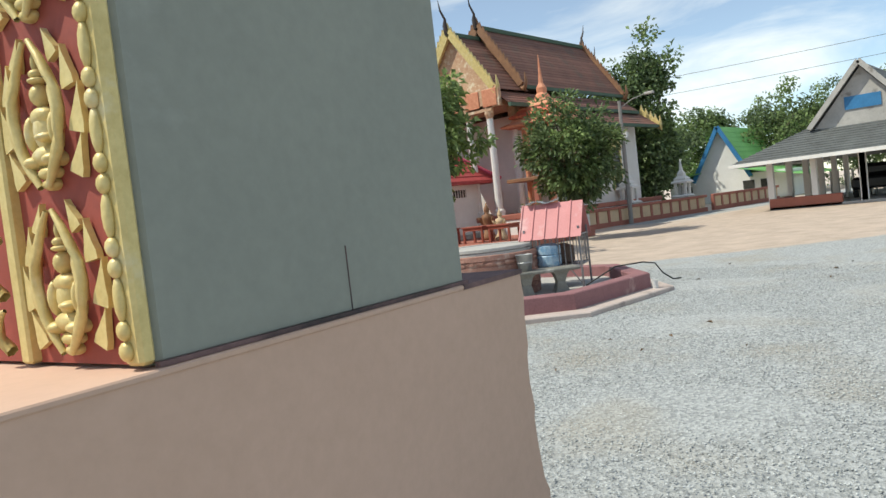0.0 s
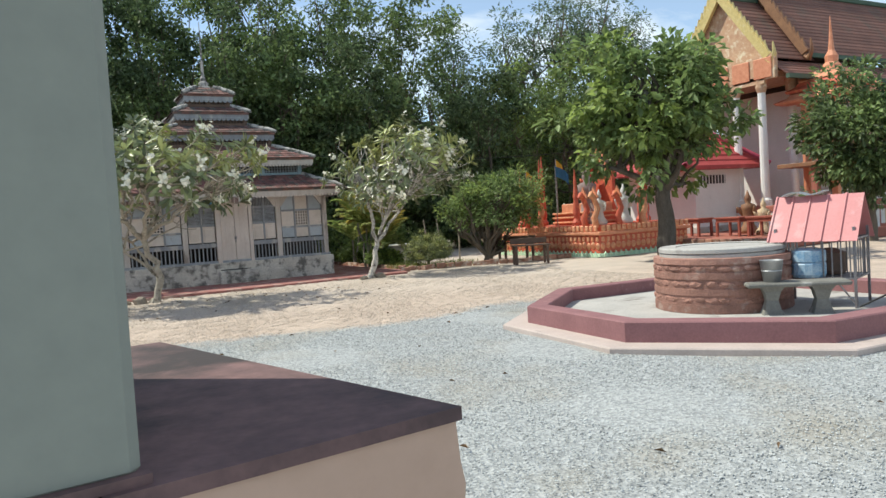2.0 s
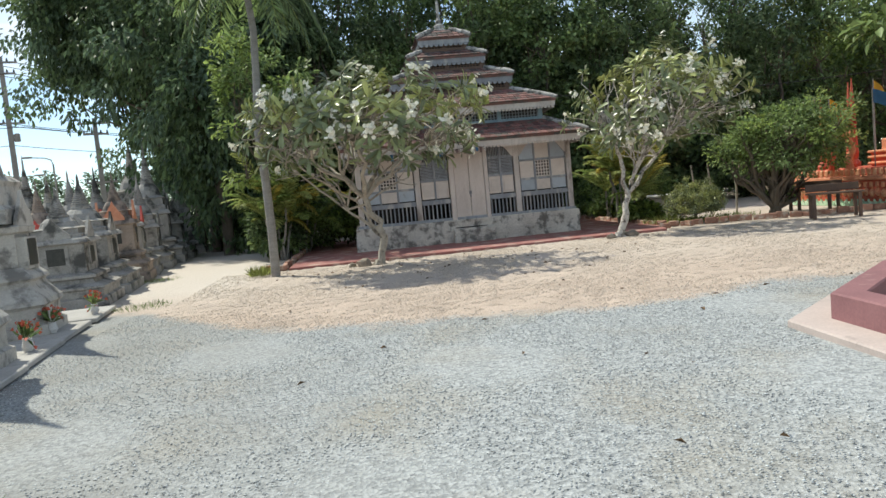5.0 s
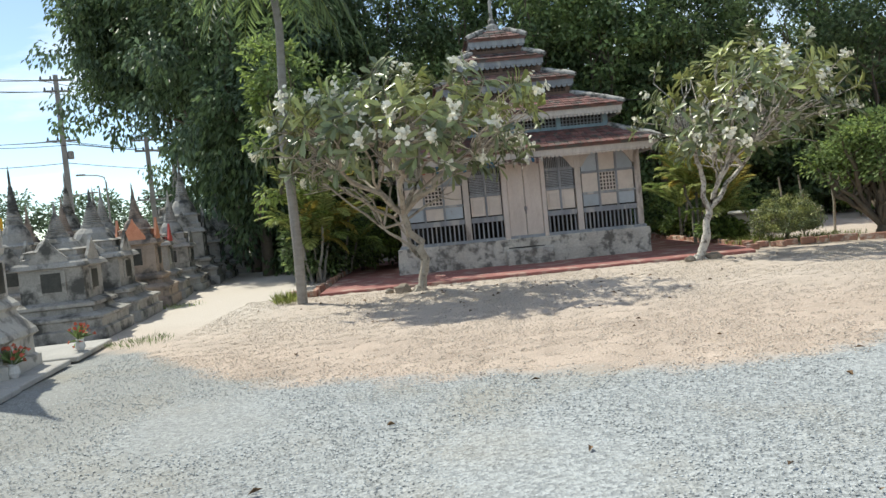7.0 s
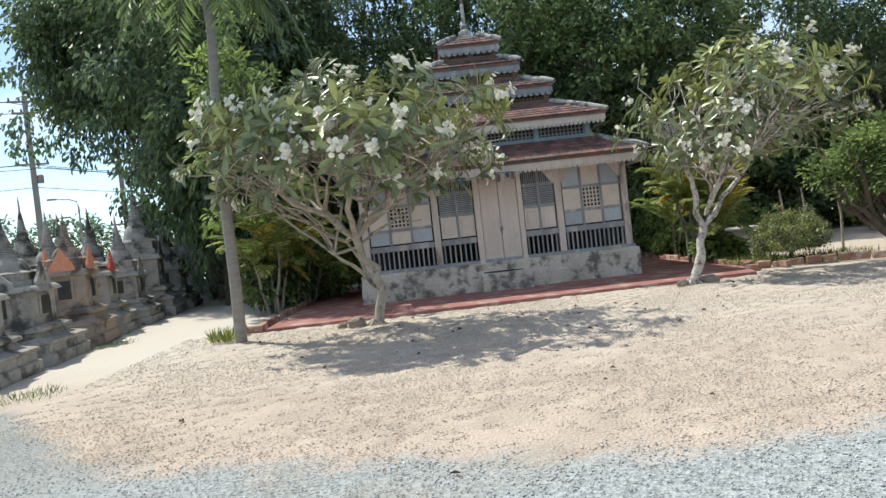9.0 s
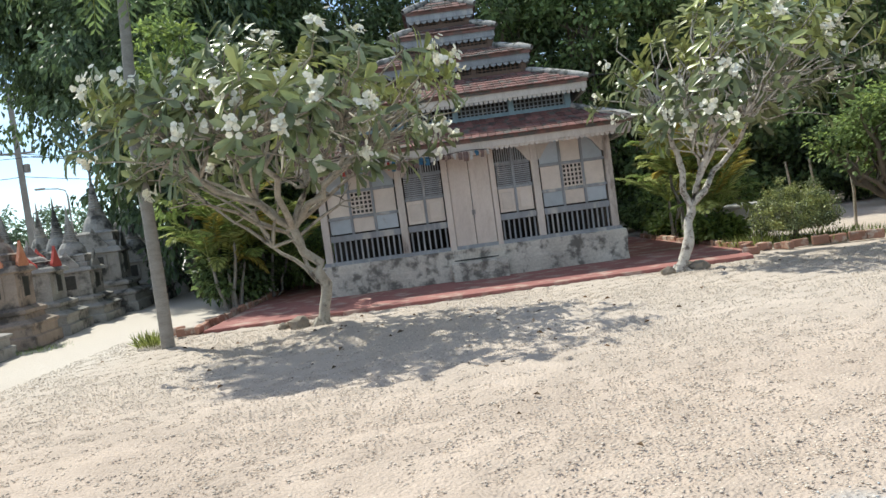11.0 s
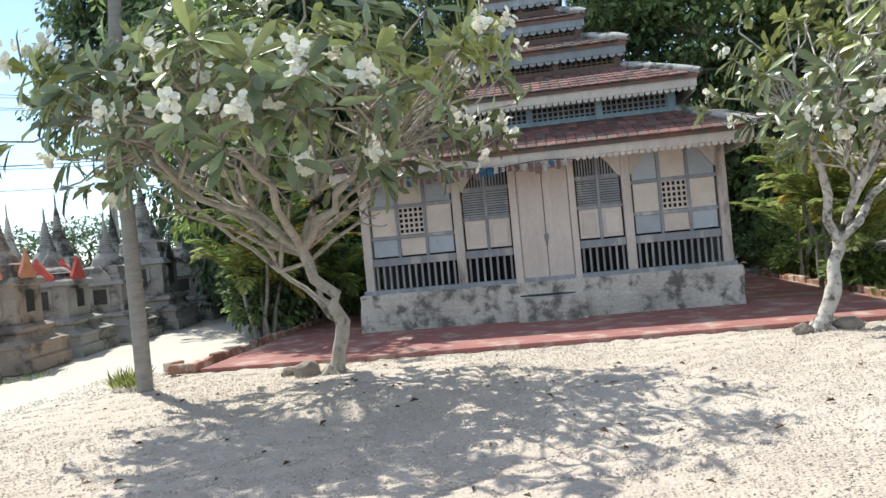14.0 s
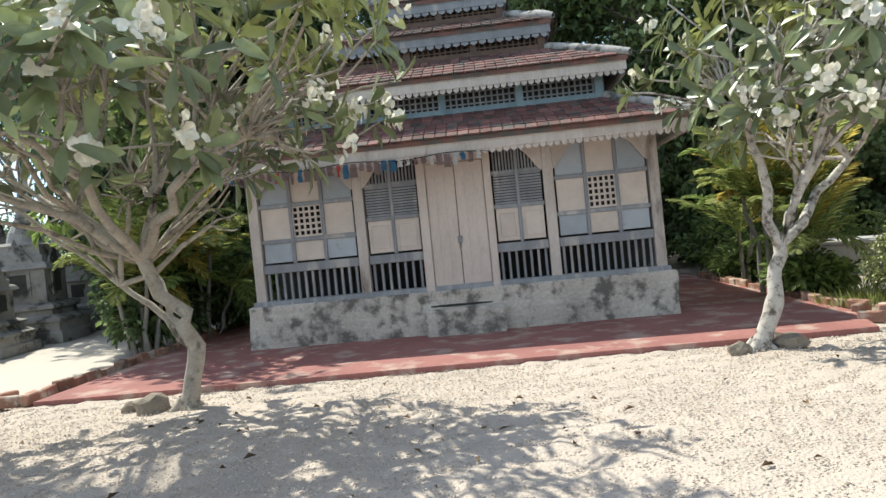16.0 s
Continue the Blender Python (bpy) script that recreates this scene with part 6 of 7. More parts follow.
def flag(loc, h, m, seed, label):
    rng = random.Random(seed)
    t = thing("flag", loc, label, "flag", "small flags")
    tubes("staff", [([(0, 0, 0), (0, 0, h)], [0.018, 0.012])], "pole_concrete", t, 6)
    b = bmesh.new()
    a = rng.uniform(-0.5, 0.5)
    g = [[b.verts.new((0.02 + i * 0.13 * math.cos(a), i * 0.13 * math.sin(a) + 0.05 * math.sin(i * 1.4), h - 0.03 - j * 0.13 - i * i * 0.02)) for i in range(5)] for j in range(4)]
    for r0, r1 in zip(g, g[1:]):
        for i in range(4):
            b.faces.new((r0[i], r0[i + 1], r1[i + 1], r1[i]))
    bmesh.ops.solidify(b, geom=b.faces[:], thickness=0.006)
    part("cloth", b, m, t)


for i, (x, y, h, m) in enumerate(((-14.8, 3.0, 2.9, "cloth_yellow"), (-13.6, 0.2, 2.8, "cloth_white"), (-15.4, 2.0, 3.2, "cloth_yellow"), (-17, 6, 3.0, "cloth_white"))):
    flag((x, y, 0), h, m, i, "limp %s flag on a thin staff" % ("yellow" if "yellow" in m else "white"))


# ---- utility poles and wires ----
def utility_pole(loc, h, label, arms=((0.3, 1.6), (0.9, 1.3), (3.6, 1.6)), rz=20):
    t = thing("utility_pole", loc, label, "pole", "utility poles", rz=rz)
    part("shaft", lathe(bmesh.new(), [(0.16, -0.1), (0.11, h)], 4, square=True), "pole_concrete", t)
    for d, w in arms:
        part("crossarm", bbox(-w / 2, w / 2, -0.16, -0.06, h - d - 0.05, h - d + 0.05), "pole_concrete", t)
        for x in (-w * 0.45, -w * 0.15, w * 0.2, w * 0.45):
            part("insulator", lathe(bmesh.new(), [(0.05, 0), (0.06, 0.05), (0.04, 0.08), (0.05, 0.12), (0.02, 0.18)], 8, (x, -0.11, h - d + 0.05)), "dark_niche", t)
    part("transformer", lathe(bmesh.new(), [(0.14, 0), (0.16, 0.05), (0.16, 0.4), (0.1, 0.45)], 10, (0.3, 0, h - 4.6)), "pole_concrete", t)
    return t


utility_pole((-21.4, 22, 0), 11.0, "tall grey utility pole with crossarms beyond the cemetery")
utility_pole((-17.1, 22.5, 0), 7.4, "shorter grey utility pole among the trees")
utility_pole((-30, 12, 0), 11.0, "tall grey utility pole at the roadside")


def street_lamp(loc, h, rz):
    t = thing("street_lamp", loc, "thin grey street lamp with a curved arm beyond the cemetery", "lamp", "street lamps", rz=rz)
    part("pole", lathe(bmesh.new(), [(0.07, -0.1), (0.045, h - 0.4)], 8), "pole_concrete", t)
    tubes("arm", [([(0, 0, h - 0.42), (0.08, 0, h - 0.12), (0.4, 0, h), (1.1, 0, h + 0.06)], [0.045, 0.04, 0.035, 0.03])], "pole_concrete", t, 6)
    part("lamp_head", bbox(1.0, 1.5, -0.09, 0.09, h + 0.02, h + 0.12, 0.03), "pole_concrete", t)


street_lamp((-20.0, 23.5, 0), 5.5, 200)
street_lamp((-22.6, 24.5, 0), 4.6, 20)


def sag(a, b, d, k=14):
    s = np.linspace(0, 1, k)[:, None]
    p = np.array(a) * (1 - s) + np.array(b) * s
    p[:, 2] -= d * (4 * s * (1 - s))[:, 0]
    return p


def wire(a, b, d, r=0.018, label="thin black overhead wire"):
    o = tubes("wire", [(sag(a, b, d), [r] * 14)], "wire", None, 4)
    tagged(o, label, "wire", "overhead wires")


for i, (z, o) in enumerate(((10.7, -0.7), (10.7, 0.7), (10.1, -0.5), (10.1, 0.5), (7.4, -0.7), (7.4, 0.0), (7.2, 0.7), (6.2, 0.1))):
    wire((-21.4 + o, 22 + o * 0.4, z), (-30 + o, 12, z), 0.35)
    wire((-21.4 + o, 22 + o * 0.4, z), (-8 + o, 40, z), 0.5)
    wire((-30 + o, 12, z), (-44 + o, -6, z), 0.5)
wire((3.1, 0.1, 3.9), (14.07, -0.98, 3.9), 0.25, 0.01, "thin pale cable from the pavilion roof")
for z in (9.6, 8.4):
    wire((44, 1, z), (60, -45, z + 2.4), 0.4, 0.014)


# ---- orange shrine ----
def statue(loc, h, m, label, seed=0, rz=0):
    """A plain seated or standing figure as one mesh."""
    bm = bmesh.new()
    lathe(bm, [(0.2 * h, 0), (0.22 * h, 0.08 * h), (0.13 * h, 0.2 * h), (0.1 * h, 0.35 * h), (0.14 * h, 0.55 * h), (0.16 * h, 0.66 * h), (0.05 * h, 0.71 * h), (0.075 * h, 0.77 * h), (0.075 * h, 0.83 * h), (0.04 * h, 0.9 * h), (0.01 * h, h)], 12)
    for s in (-1, 1):
        bmesh.ops.create_uvsphere(bm, u_segments=8, v_segments=6, radius=1, matrix=Matrix.LocRotScale((s * 0.17 * h, -0.04 * h, 0.5 * h), Euler((0.5, s * 0.35, 0)), (0.045 * h, 0.045 * h, 0.16 * h)))
    ob = part("statue", bm, m, None, "", True)
    ob.matrix_basis = pose(*loc, 0, 0, rz)
    return tagged(ob, label, "statue")


def orange_shrine():
    x0, x1, y0, y1 = 11.4, 15.4, -3.95, 2.0
    t = thing("shrine", ((x0 + x1) / 2, (y0 + y1) / 2, 0), "bright orange temple shrine on a tiered relief plinth", "shrine")
    hx, hy = (x1 - x0) / 2, (y1 - y0) / 2
    part("foot", bbox(-hx - 0.1, hx + 0.1, -hy - 0.1, hy + 0.1, 0, 0.12, 0.02), "mint", t, "pale green lotus foot")
    part("plinth", bbox(-hx, hx, -hy, hy, 0.12, 0.72, 0.02), "orange", t)
    part("cornice", bbox(-hx - 0.09, hx + 0.09, -hy - 0.09, hy + 0.09, 0.72, 0.84, 0.03), "orange_light", t)
    part("upper_plinth", bbox(-hx + 0.25, hx - 0.25, -hy + 0.25, hy - 0.25, 0.84, 1.06, 0.02), "orange", t)
    pet = part("petal", bbox(-0.09, 0.09, -0.03, 0.03, 0, 0.2, 0.03), "orange_gold", t)
    lob = bmesh.new()
    bmesh.ops.create_uvsphere(lob, u_segments=10, v_segments=6, radius=1, matrix=Matrix.Diagonal((0.1, 0.06, 0.12, 1)))
    bmesh.ops.create_uvsphere(lob, u_segments=8, v_segments=6, radius=1, matrix=Matrix.LocRotScale((0, -0.04, 0.02), None, (0.045, 0.05, 0.06)))
    lobe = part("relief", lob, "orange_gold", t, smooth=True)
    foot = bmesh.new()
    gable_leaf(foot, 0.11, 0.2, 0.05, Matrix.Identity(4))
    leaf = part("lotus_leaf", foot, "mint", t)
    first = [pet, lobe, leaf]
    def put(ob, m):
        nonlocal first
        if ob in first:
            first.remove(ob)
            ob.matrix_basis = m
        else:
            shared(ob.name.split(".")[0], ob, t, m)
    for sx, n, turn in ((0, 18, 0), (1, 26, -90)):
        L = 2 * (hx if sx == 0 else hy)
        for i in range(n):
            s = -L / 2 + (i + 0.5) * L / n
            def at(off, z, s=s, sx=sx, turn=turn):
                return pose(s, -hy - off, z) if sx == 0 else pose(-hx - off, s, z, 0, 0, turn)
            put(pet, at(0.07, 0.85))
            put(leaf, at(0.12, 0.0))
            put(lobe, at(0.0, 0.36 + 0.03 * (i % 2)))
            put(pet, at(0.02, 0.52) @ Matrix.Diagonal((0.7, 1, 0.75, 1)))
    # throne and spires
    part("throne", bbox(-0.9, 0.9, -0.9, 0.9, 1.06, 1.5, 0.03), "orange", t)
    for z in (1.12, 1.3, 1.46):
        part("throne_moulding", bbox(-0.96, 0.96, -0.96, 0.96, z, z + 0.07, 0.02), "orange_gold", t)
    part("throne_step", bbox(-0.7, 0.7, -0.7, 0.7, 1.5, 1.85, 0.03), "orange_light", t)
    part("back_panel", bbox(0.6, 0.75, -0.8, 0.8, 1.06, 3.0, 0.05), "orange", t)
    b = bmesh.new()
    gable_leaf(b, 0.85, 1.0, 0.12, Matrix.Translation((0.675, 0, 3.0)) @ Matrix.Rotation(math.pi / 2, 4, "Z"))
    part("pediment", b, "orange_light", t)
    for x, y, h in ((-1.5, 2.2, 2.2), (-1.0, 1.6, 2.6), (-1.5, -1.2, 2.0), (0.4, -2.4, 2.4), (-0.3, 2.4, 2.8), (1.4, 1.6, 2.6), (1.4, -1.6, 2.6)):
        part("spire", lathe(bmesh.new(), [(0.16, 1.06), (0.18, 1.16), (0.1, 1.3), (0.13, 1.5), (0.08, 1.06 + h * 0.45), (0.1, 1.06 + h * 0.5), (0.05, 1.06 + h * 0.7), (0.06, 1.06 + h * 0.75), (0.01, 1.06 + h)], 10, (x, y, 0)), "orange", t)
    lines = []
    for k, (x, y) in enumerate(((-1.75, -2.0), (-1.75, -2.55), (-0.9, -2.75), (0.2, -2.75), (1.2, -2.75), (-1.75, 0.6), (-1.75, 1.4))):
        p = [(x, y, 1.0), (x - 0.12, y - 0.05, 1.3), (x + 0.08, y, 1.6), (x - 0.05, y, 1.95), (x - 0.22, y - 0.05, 2.1), (x - 0.34, y - 0.06, 2.0)]
        tubes("serpent", [(p, [0.12, 0.11, 0.1, 0.09, 0.11, 0.03])], "orange_gold" if k % 2 else "orange", t, 8)
        b = bmesh.new()
        gable_leaf(b, 0.2, 0.42, 0.06, Matrix.Translation((x - 0.05, y, 1.95)) @ Matrix.Rotation(math.pi / 2, 4, "Z"))
        part("crest", b, "orange_light", t)
    statue((12.9, -1.6, 1.06), 2.2, "cloth_grey", "plain standing statue on the orange shrine", rz=-90)
    statue((12.0, -3.3, 1.06), 1.2, "cloth_white", "pale seated statue beside the orange serpents", rz=-60)
    statue((13.0, -3.4, 1.06), 1.35, "cloth_white", "pale standing statue on the orange shrine", rz=-40)
    statue((13.6, -0.9, 1.85), 1.5, "orange", "orange statue on the shrine throne", rz=-90)
    for i, (x, y, m, h) in enumerate(((12.2, -2.6, "cloth_red", 2.6), (12.0, 0.7, "cloth_red", 2.4), (12.6, -0.2, "cloth_yellow", 3.0), (12.3, 1.4, "cloth_yellow", 2.7), (14.2, -3.3, "cloth_blue", 2.8), (12.1, -0.8, "cloth_blue", 2.7), (13.5, -3.6, "cloth_red", 2.2))):
        flag((x, y, 1.06), h - 1.06 + 0.6, m, 20 + i, "small coloured flag standing on the shrine")


orange_shrine()


def wood_bench(loc, rz, label, L=1.5, h=0.48):
    t = thing("bench", loc, label, "bench", "yard benches", rz=rz)
    for i in range(3):
        part("board", bbox(-L / 2, L / 2, -0.22 + i * 0.15, -0.08 + i * 0.15, h - 0.04, h, 0.008), "table_wood", t)
    for x in (-L / 2 + 0.1, L / 2 - 0.1):
        for y in (-0.18, 0.18):
            part("leg", bbox(x - 0.035, x + 0.035, y - 0.035, y + 0.035, 0, h - 0.04), "table_wood", t)
        part("rail", bbox(x - 0.025, x + 0.025, -0.18, 0.18, h - 0.14, h - 0.05), "table_wood", t)
    part("back", bbox(-L / 2, L / 2, 0.2, 0.235, h + 0.02, h + 0.2, 0.008), "table_wood", t)


wood_bench((8.75, -3.75, 0), -20, "dark weathered wooden bench in front of the shrine", 1.2, 0.62)
wood_bench((9.9, -1.2, 0), -70, "dark wooden bench near the shrub tree", 1.4, 0.62)
for x, y in ((8.2, 1.4), (8.6, 0.6), (8.0, 2.1)):
    o = tubes("young_tree", [([(0, 0, 0), (0.03, 0, 0.8), (-0.04, 0.02, 1.6)], [0.035, 0.03, 0.02])], "frangi_bark", None, 7)
    o.matrix_basis = pose(x, y, 0)
    tagged(o, "thin pale sapling stem beside the bush", "sapling", "saplings")
tk = thing("trough", (7.7, 3.6, 0), "grey cement trough behind the flower bed", "trough", rz=-50)
part("wall", bbox(-0.75, 0.75, -0.42, 0.42, 0, 0.6, 0.03), "concrete", tk)
part("rim", bbox(-0.82, 0.82, -0.5, 0.5, 0.6, 0.69, 0.03), "concrete", tk)


# ---- terrace, small red-roofed house ----
def terrace_house():
    t = thing("terrace", (18.5, -1.5, 0), "low red brick terrace in front of the temple", "terrace")
    part("floor", bbox(-3.3, 3.0, -6.0, 5.0, 0, 0.34, 0.02), "fence_red", t)
    for i in range(34):
        for r in range(3):
            o = new("brick", BRICK_MESH)
            o.parent = t
            o.matrix_basis = pose(-3.34, -5.8 + i * 0.31 + (r % 2) * 0.15, 0.0 + r * 0.115, 0, 0, 90) @ Matrix.Diagonal((1, 1, 0.8, 1))
    h = thing("house", (19.9, 0.4, 0.34), "small white house with a steep red tiled roof", "house")
    part("wall", bbox(-1.35, 1.3, -1.9, 1.9, 0, 2.75), "white_wall", h)
    part("plinth", bbox(-1.42, 1.37, -1.97, 1.97, 0, 0.25, 0.02), "concrete", h)
    # dark sheet paints the shade in the vent opening
    g = part("vent", bbox(-1.0, 0.4, -1.93, -1.9, 2.0, 2.35), "dark_inside", h)
    for i in range(8):
        part("grille_bar", bbox(-0.95 + i * 0.18, -0.91 + i * 0.18, -1.95, -1.93, 2.0, 2.35), "white_wall", g)
    n = 9
    for k in range(n):
        s0, s1 = k / n, (k + 1.12) / n
        b = bmesh.new()
        lathe(b, [(2.45 - 2.3 * s0, 2.58 + 2.1 * s0), (2.45 - 2.3 * s0, 2.73 + 2.1 * s0), (2.45 - 2.3 * s1, 2.68 + 2.1 * s1)], 4, square=True)
        part("tile_course", b, "red_roof", h)
    for a in range(4):
        q = math.pi / 4 + a * math.pi / 2
        tubes("hip", [([(2.5 * 1.414 * math.cos(q), 2.5 * 1.414 * math.sin(q), 2.75), (0.12 * math.cos(q), 0.12 * math.sin(q), 4.9)], [0.1, 0.09])], "verge_pink", h, 6)
    for i, (x, y) in enumerate(((16.6, -3.2), (16.7, -4.9), (16.6, -6.3))):
        d = thing("red_table", (x, y, 0.34), "low red painted offering table", "table", "offering tables")
        part("top", bbox(-0.4, 0.4, -0.55, 0.55, 0.62, 0.68, 0.01), "table_red", d)
        part("apron", bbox(-0.36, 0.36, -0.5, 0.5, 0.5, 0.62), "table_red", d)
        for sx in (-1, 1):
            for sy in (-1, 1):
                part("leg", bbox(sx * 0.33 - 0.04, sx * 0.33 + 0.04, sy * 0.47 - 0.04, sy * 0.47 + 0.04, 0, 0.5), "table_red", d)
    statue((18.3, -4.2, 0.34), 1.6, "brown_gold", "small gilded seated figure by the red tables", rz=-80)
    statue((17.6, -5.4, 0.34), 1.3, "fence_cream", "pale carved stone beside the tables", rz=-80)


terrace_house()


# ---- ordination hall ----
def courses(parent, x0, x1, ya, za, yb, zb, n, m, name="tile_course", label=""):
    """A slope of overlapping tile courses between two edges parallel to x."""
    last = None
    for k in range(n):
        b = bmesh.new()
        s0, s1 = k / n, (k + 1.15) / n
        p0, p1 = Vector((0, ya + (yb - ya) * s0, za + (zb - za) * s0 + 0.0)), Vector((0, ya + (yb - ya) * s1, za + (zb - za) * s1 + 0.035))
        q = 1
        for i in range(q):
            a, c = x0 + (x1 - x0) * i / q, x0 + (x1 - x0) * (i + 1) / q
            v = [b.verts.new((xx, p.y, p.z + dz)) for dz in (0, 0.05) for xx, p in ((a, p0), (c, p0), (c, p1), (a, p1))]
            for f in ((0, 1, 2, 3), (7, 6, 5, 4), (0, 4, 5, 1), (1, 5, 6, 2), (2, 6, 7, 3), (3, 7, 4, 0)):
                b.faces.new([v[j] for j in f])
        bmesh.ops.recalc_face_normals(b, faces=b.faces)
        last = part(name, b, m, parent, label)
    return last


def chofa(parent, base, s, m="finial_dark", d=-1):
    x, y, z = base
    p = [(x, y, z - 0.1), (x + d * 0.1 * s, y, z + 0.35 * s), (x + d * 0.05 * s, y, z + 0.7 * s), (x + d * 0.35 * s, y, z + 1.1 * s), (x + d * 0.45 * s, y, z + 1.6 * s)]
    tubes("ridge_finial", [(p, [0.13 * s, 0.13 * s, 0.07 * s, 0.05 * s, 0.012])], m, parent, 6)


def barge(parent, x, yr, zr, ye, ze, m, teeth_n=13):
    """A gable board with flame teeth along one slope."""
    b = bmesh.new()
    d = Vector((0, ye - yr, ze - zr))
    L = d.length
    a = math.atan2(ze - zr, ye - yr)
    mt = Matrix.Translation((x, yr, zr)) @ Matrix.Rotation(a, 4, "X")
    box(b, -0.09, 0.09, 0, L, -0.22, 0.1, m=mt)
    part("barge_board", b, m, parent)
    b = bmesh.new()
    up = 1 if ye < yr else 1
    for i in range(teeth_n):
        s = (i + 0.5) / teeth_n
        c = Vector((x, yr + (ye - yr) * s, zr + (ze - zr) * s + 0.08))
        gable_leaf(b, 0.15, 0.55, 0.1, Matrix.Translation(c) @ Matrix.Rotation(math.pi / 2, 4, "Z"))
    part("flame_teeth", b, m, parent)
    tubes("hook", [([(x, ye, ze - 0.1), (x, ye + (ye - yr) * 0.06, ze - 0.25), (x, ye + (ye - yr) * 0.14, ze + 0.1), (x, ye + (ye - yr) * 0.12, ze + 0.6)], [0.14, 0.15, 0.1, 0.03])], m, parent, 6)


def ordination_hall():
    t = thing("ordination_hall", (21.5, -0.3, 0), "white temple hall with steep red tiled roofs and gilded gables", "temple")
    t.matrix_basis = pose(21.5, -0.75, 0) @ Matrix.Diagonal((0.94, 1, 0.95, 1))
    sy = -2.7
    part("platform", bbox(-0.6, 14.6, -3.6, 3.6, 0, 1.35, 0.04), "white_wall", t)
    part("platform_band", bbox(-0.65, 14.65, -3.65, 3.65, 1.1, 1.36, 0.03), "fence_red", t)
    part("wall", bbox(3.0, 13.8, sy, -sy, 1.36, 6.6), "white_wall", t)
    for x in (5.2, 8.0, 10.8):
        w = part("window", bbox(x - 0.45, x + 0.45, sy - 0.06, sy, 2.2, 4.4), "dark_niche", t, "dark tall window")
        part("window_frame", bbox(x - 0.6, x - 0.45, sy - 0.12, sy, 2.0, 4.6, 0.02), "gold", w)
        part("window_frame", bbox(x + 0.45, x + 0.6, sy - 0.12, sy, 2.0, 4.6, 0.02), "gold", w)
        b = bmesh.new()
        gable_leaf(b, 0.75, 0.9, 0.12, Matrix.Translation((x, sy - 0.06, 4.55)))
        part("window_gable", b, "gold", w)
    for x, y in ((-0.2, -1.9), (-0.2, 0.65), (-0.2, -0.65), (-0.2, 1.9), (1.5, -2.1)):
        part("column", lathe(bmesh.new(), [(0.26, 1.36), (0.26, 1.6), (0.18, 1.7), (0.155, 6.4), (0.22, 6.65), (0.22, 6.86)], 12, (x, y, 0)), "white_wall", t)
        part("capital", lathe(bmesh.new(), [(0.165, 6.2), (0.23, 6.4), (0.23, 6.6), (0.27, 6.84)], 12, (x, y, 0)), "carved_cream", t)
    part("front_beam", bbox(-0.4, 3.0, -2.3, 2.3, 6.85, 7.1), "carved_cream", t)
    part("front_frieze", bbox(-0.42, -0.3, -2.2, 2.2, 6.55, 6.85), "carved_cream", t)
    for i in range(5):
        part("frieze_panel", bbox(-0.47, -0.42, sy + 0.1 + i * 1.05, sy + 0.95 + i * 1.05, 6.75, 7.6, 0.02), "orange_light", t)
    part("frieze", bbox(-0.42, -0.2, sy, -sy, 6.7, 7.7), "carved_cream", t)
    # gables and roofs
    for x, zr, ze, half in ((-0.1, 10.9, 7.6, 2.35), (2.4, 11.5, 7.9, 2.35)):
        b = bmesh.new()
        v = [b.verts.new((x + dx, y, z)) for dx in (0, 0.15) for y, z in ((-half + 0.1, ze), (half - 0.1, ze), (0, zr - 0.2))]
        for f in ((0, 1, 2), (5, 4, 3), (0, 3, 4, 1), (1, 4, 5, 2), (2, 5, 3, 0)):
            b.faces.new([v[i] for i in f])
        part("gable_wall", b, "carved_cream" if x < 1 else "brown_gold", t)
        m = "gold" if x < 1 else "brown_gold"
        barge(t, x - 0.25, 0, zr, -half, ze, m)
        barge(t, x - 0.25, 0, zr, half, ze, m)
        chofa(t, (x - 0.25, 0, zr), 1.0)
    for s in (-1, 1):
        courses(t, -0.2, 2.7, 0, 10.8, s * 2.35, 7.6, 16, "temple_tile")
        courses(t, 2.3, 13.2, 0, 11.4, s * 2.35, 7.9, 18, "temple_tile")
        courses(t, -0.2, 13.6, s * 2.2, 7.5, s * 3.1, 6.75, 5, "temple_tile")
        courses(t, 2.0, 14.2, s * 2.9, 6.6, s * 4.0, 5.75, 5, "temple_tile")
        for x0, x1, y, z in ((2.3, 13.2, 2.36, 7.86), (-0.2, 13.6, 3.12, 6.72), (2.0, 14.2, 4.02, 5.72)):
            part("eave_band", bbox(x0, x1, s * y - 0.08, s * y + 0.08, z - 0.12, z + 0.06), "green_tile", t)
        barge(t, 13.3, 0, 11.4, s * 2.35, 7.9, "brown_gold")
        barge(t, 14.3, s * 2.9, 6.7, s * 4.0, 5.75, "gold", 4)
    part("ridge", bbox(2.3, 13.2, -0.14, 0.14, 11.36, 11.6, 0.03), "green_tile", t)
    part("ridge", bbox(-0.2, 2.3, -0.12, 0.12, 10.75, 10.98, 0.03), "green_tile", t)
    chofa(t, (13.3, 0, 11.4), 1.0, "finial_dark", 1)
    chofa(t, (14.6, 0, 10.3), 0.9, "finial_dark", 1)
    # spired porch at the side
    p = thing("spired_porch", (23.6, -4.2, 0), "orange balcony porch with a small stepped spire", "porch")
    p.matrix_basis = pose(23.6, -4.2, 0) @ Matrix.Diagonal((1, 1, 0.94, 1))
    for x in (-0.9, 0.9):
        for y in (-0.6, 0.6):
            part("post", bbox(x - 0.13, x + 0.13, y - 0.13, y + 0.13, 0, 5.7, 0.02), "orange_light", p)
    part("balcony", bbox(-2.4, 1.3, -0.9, 0.9, 2.9, 3.08, 0.02), "brown_gold", p)
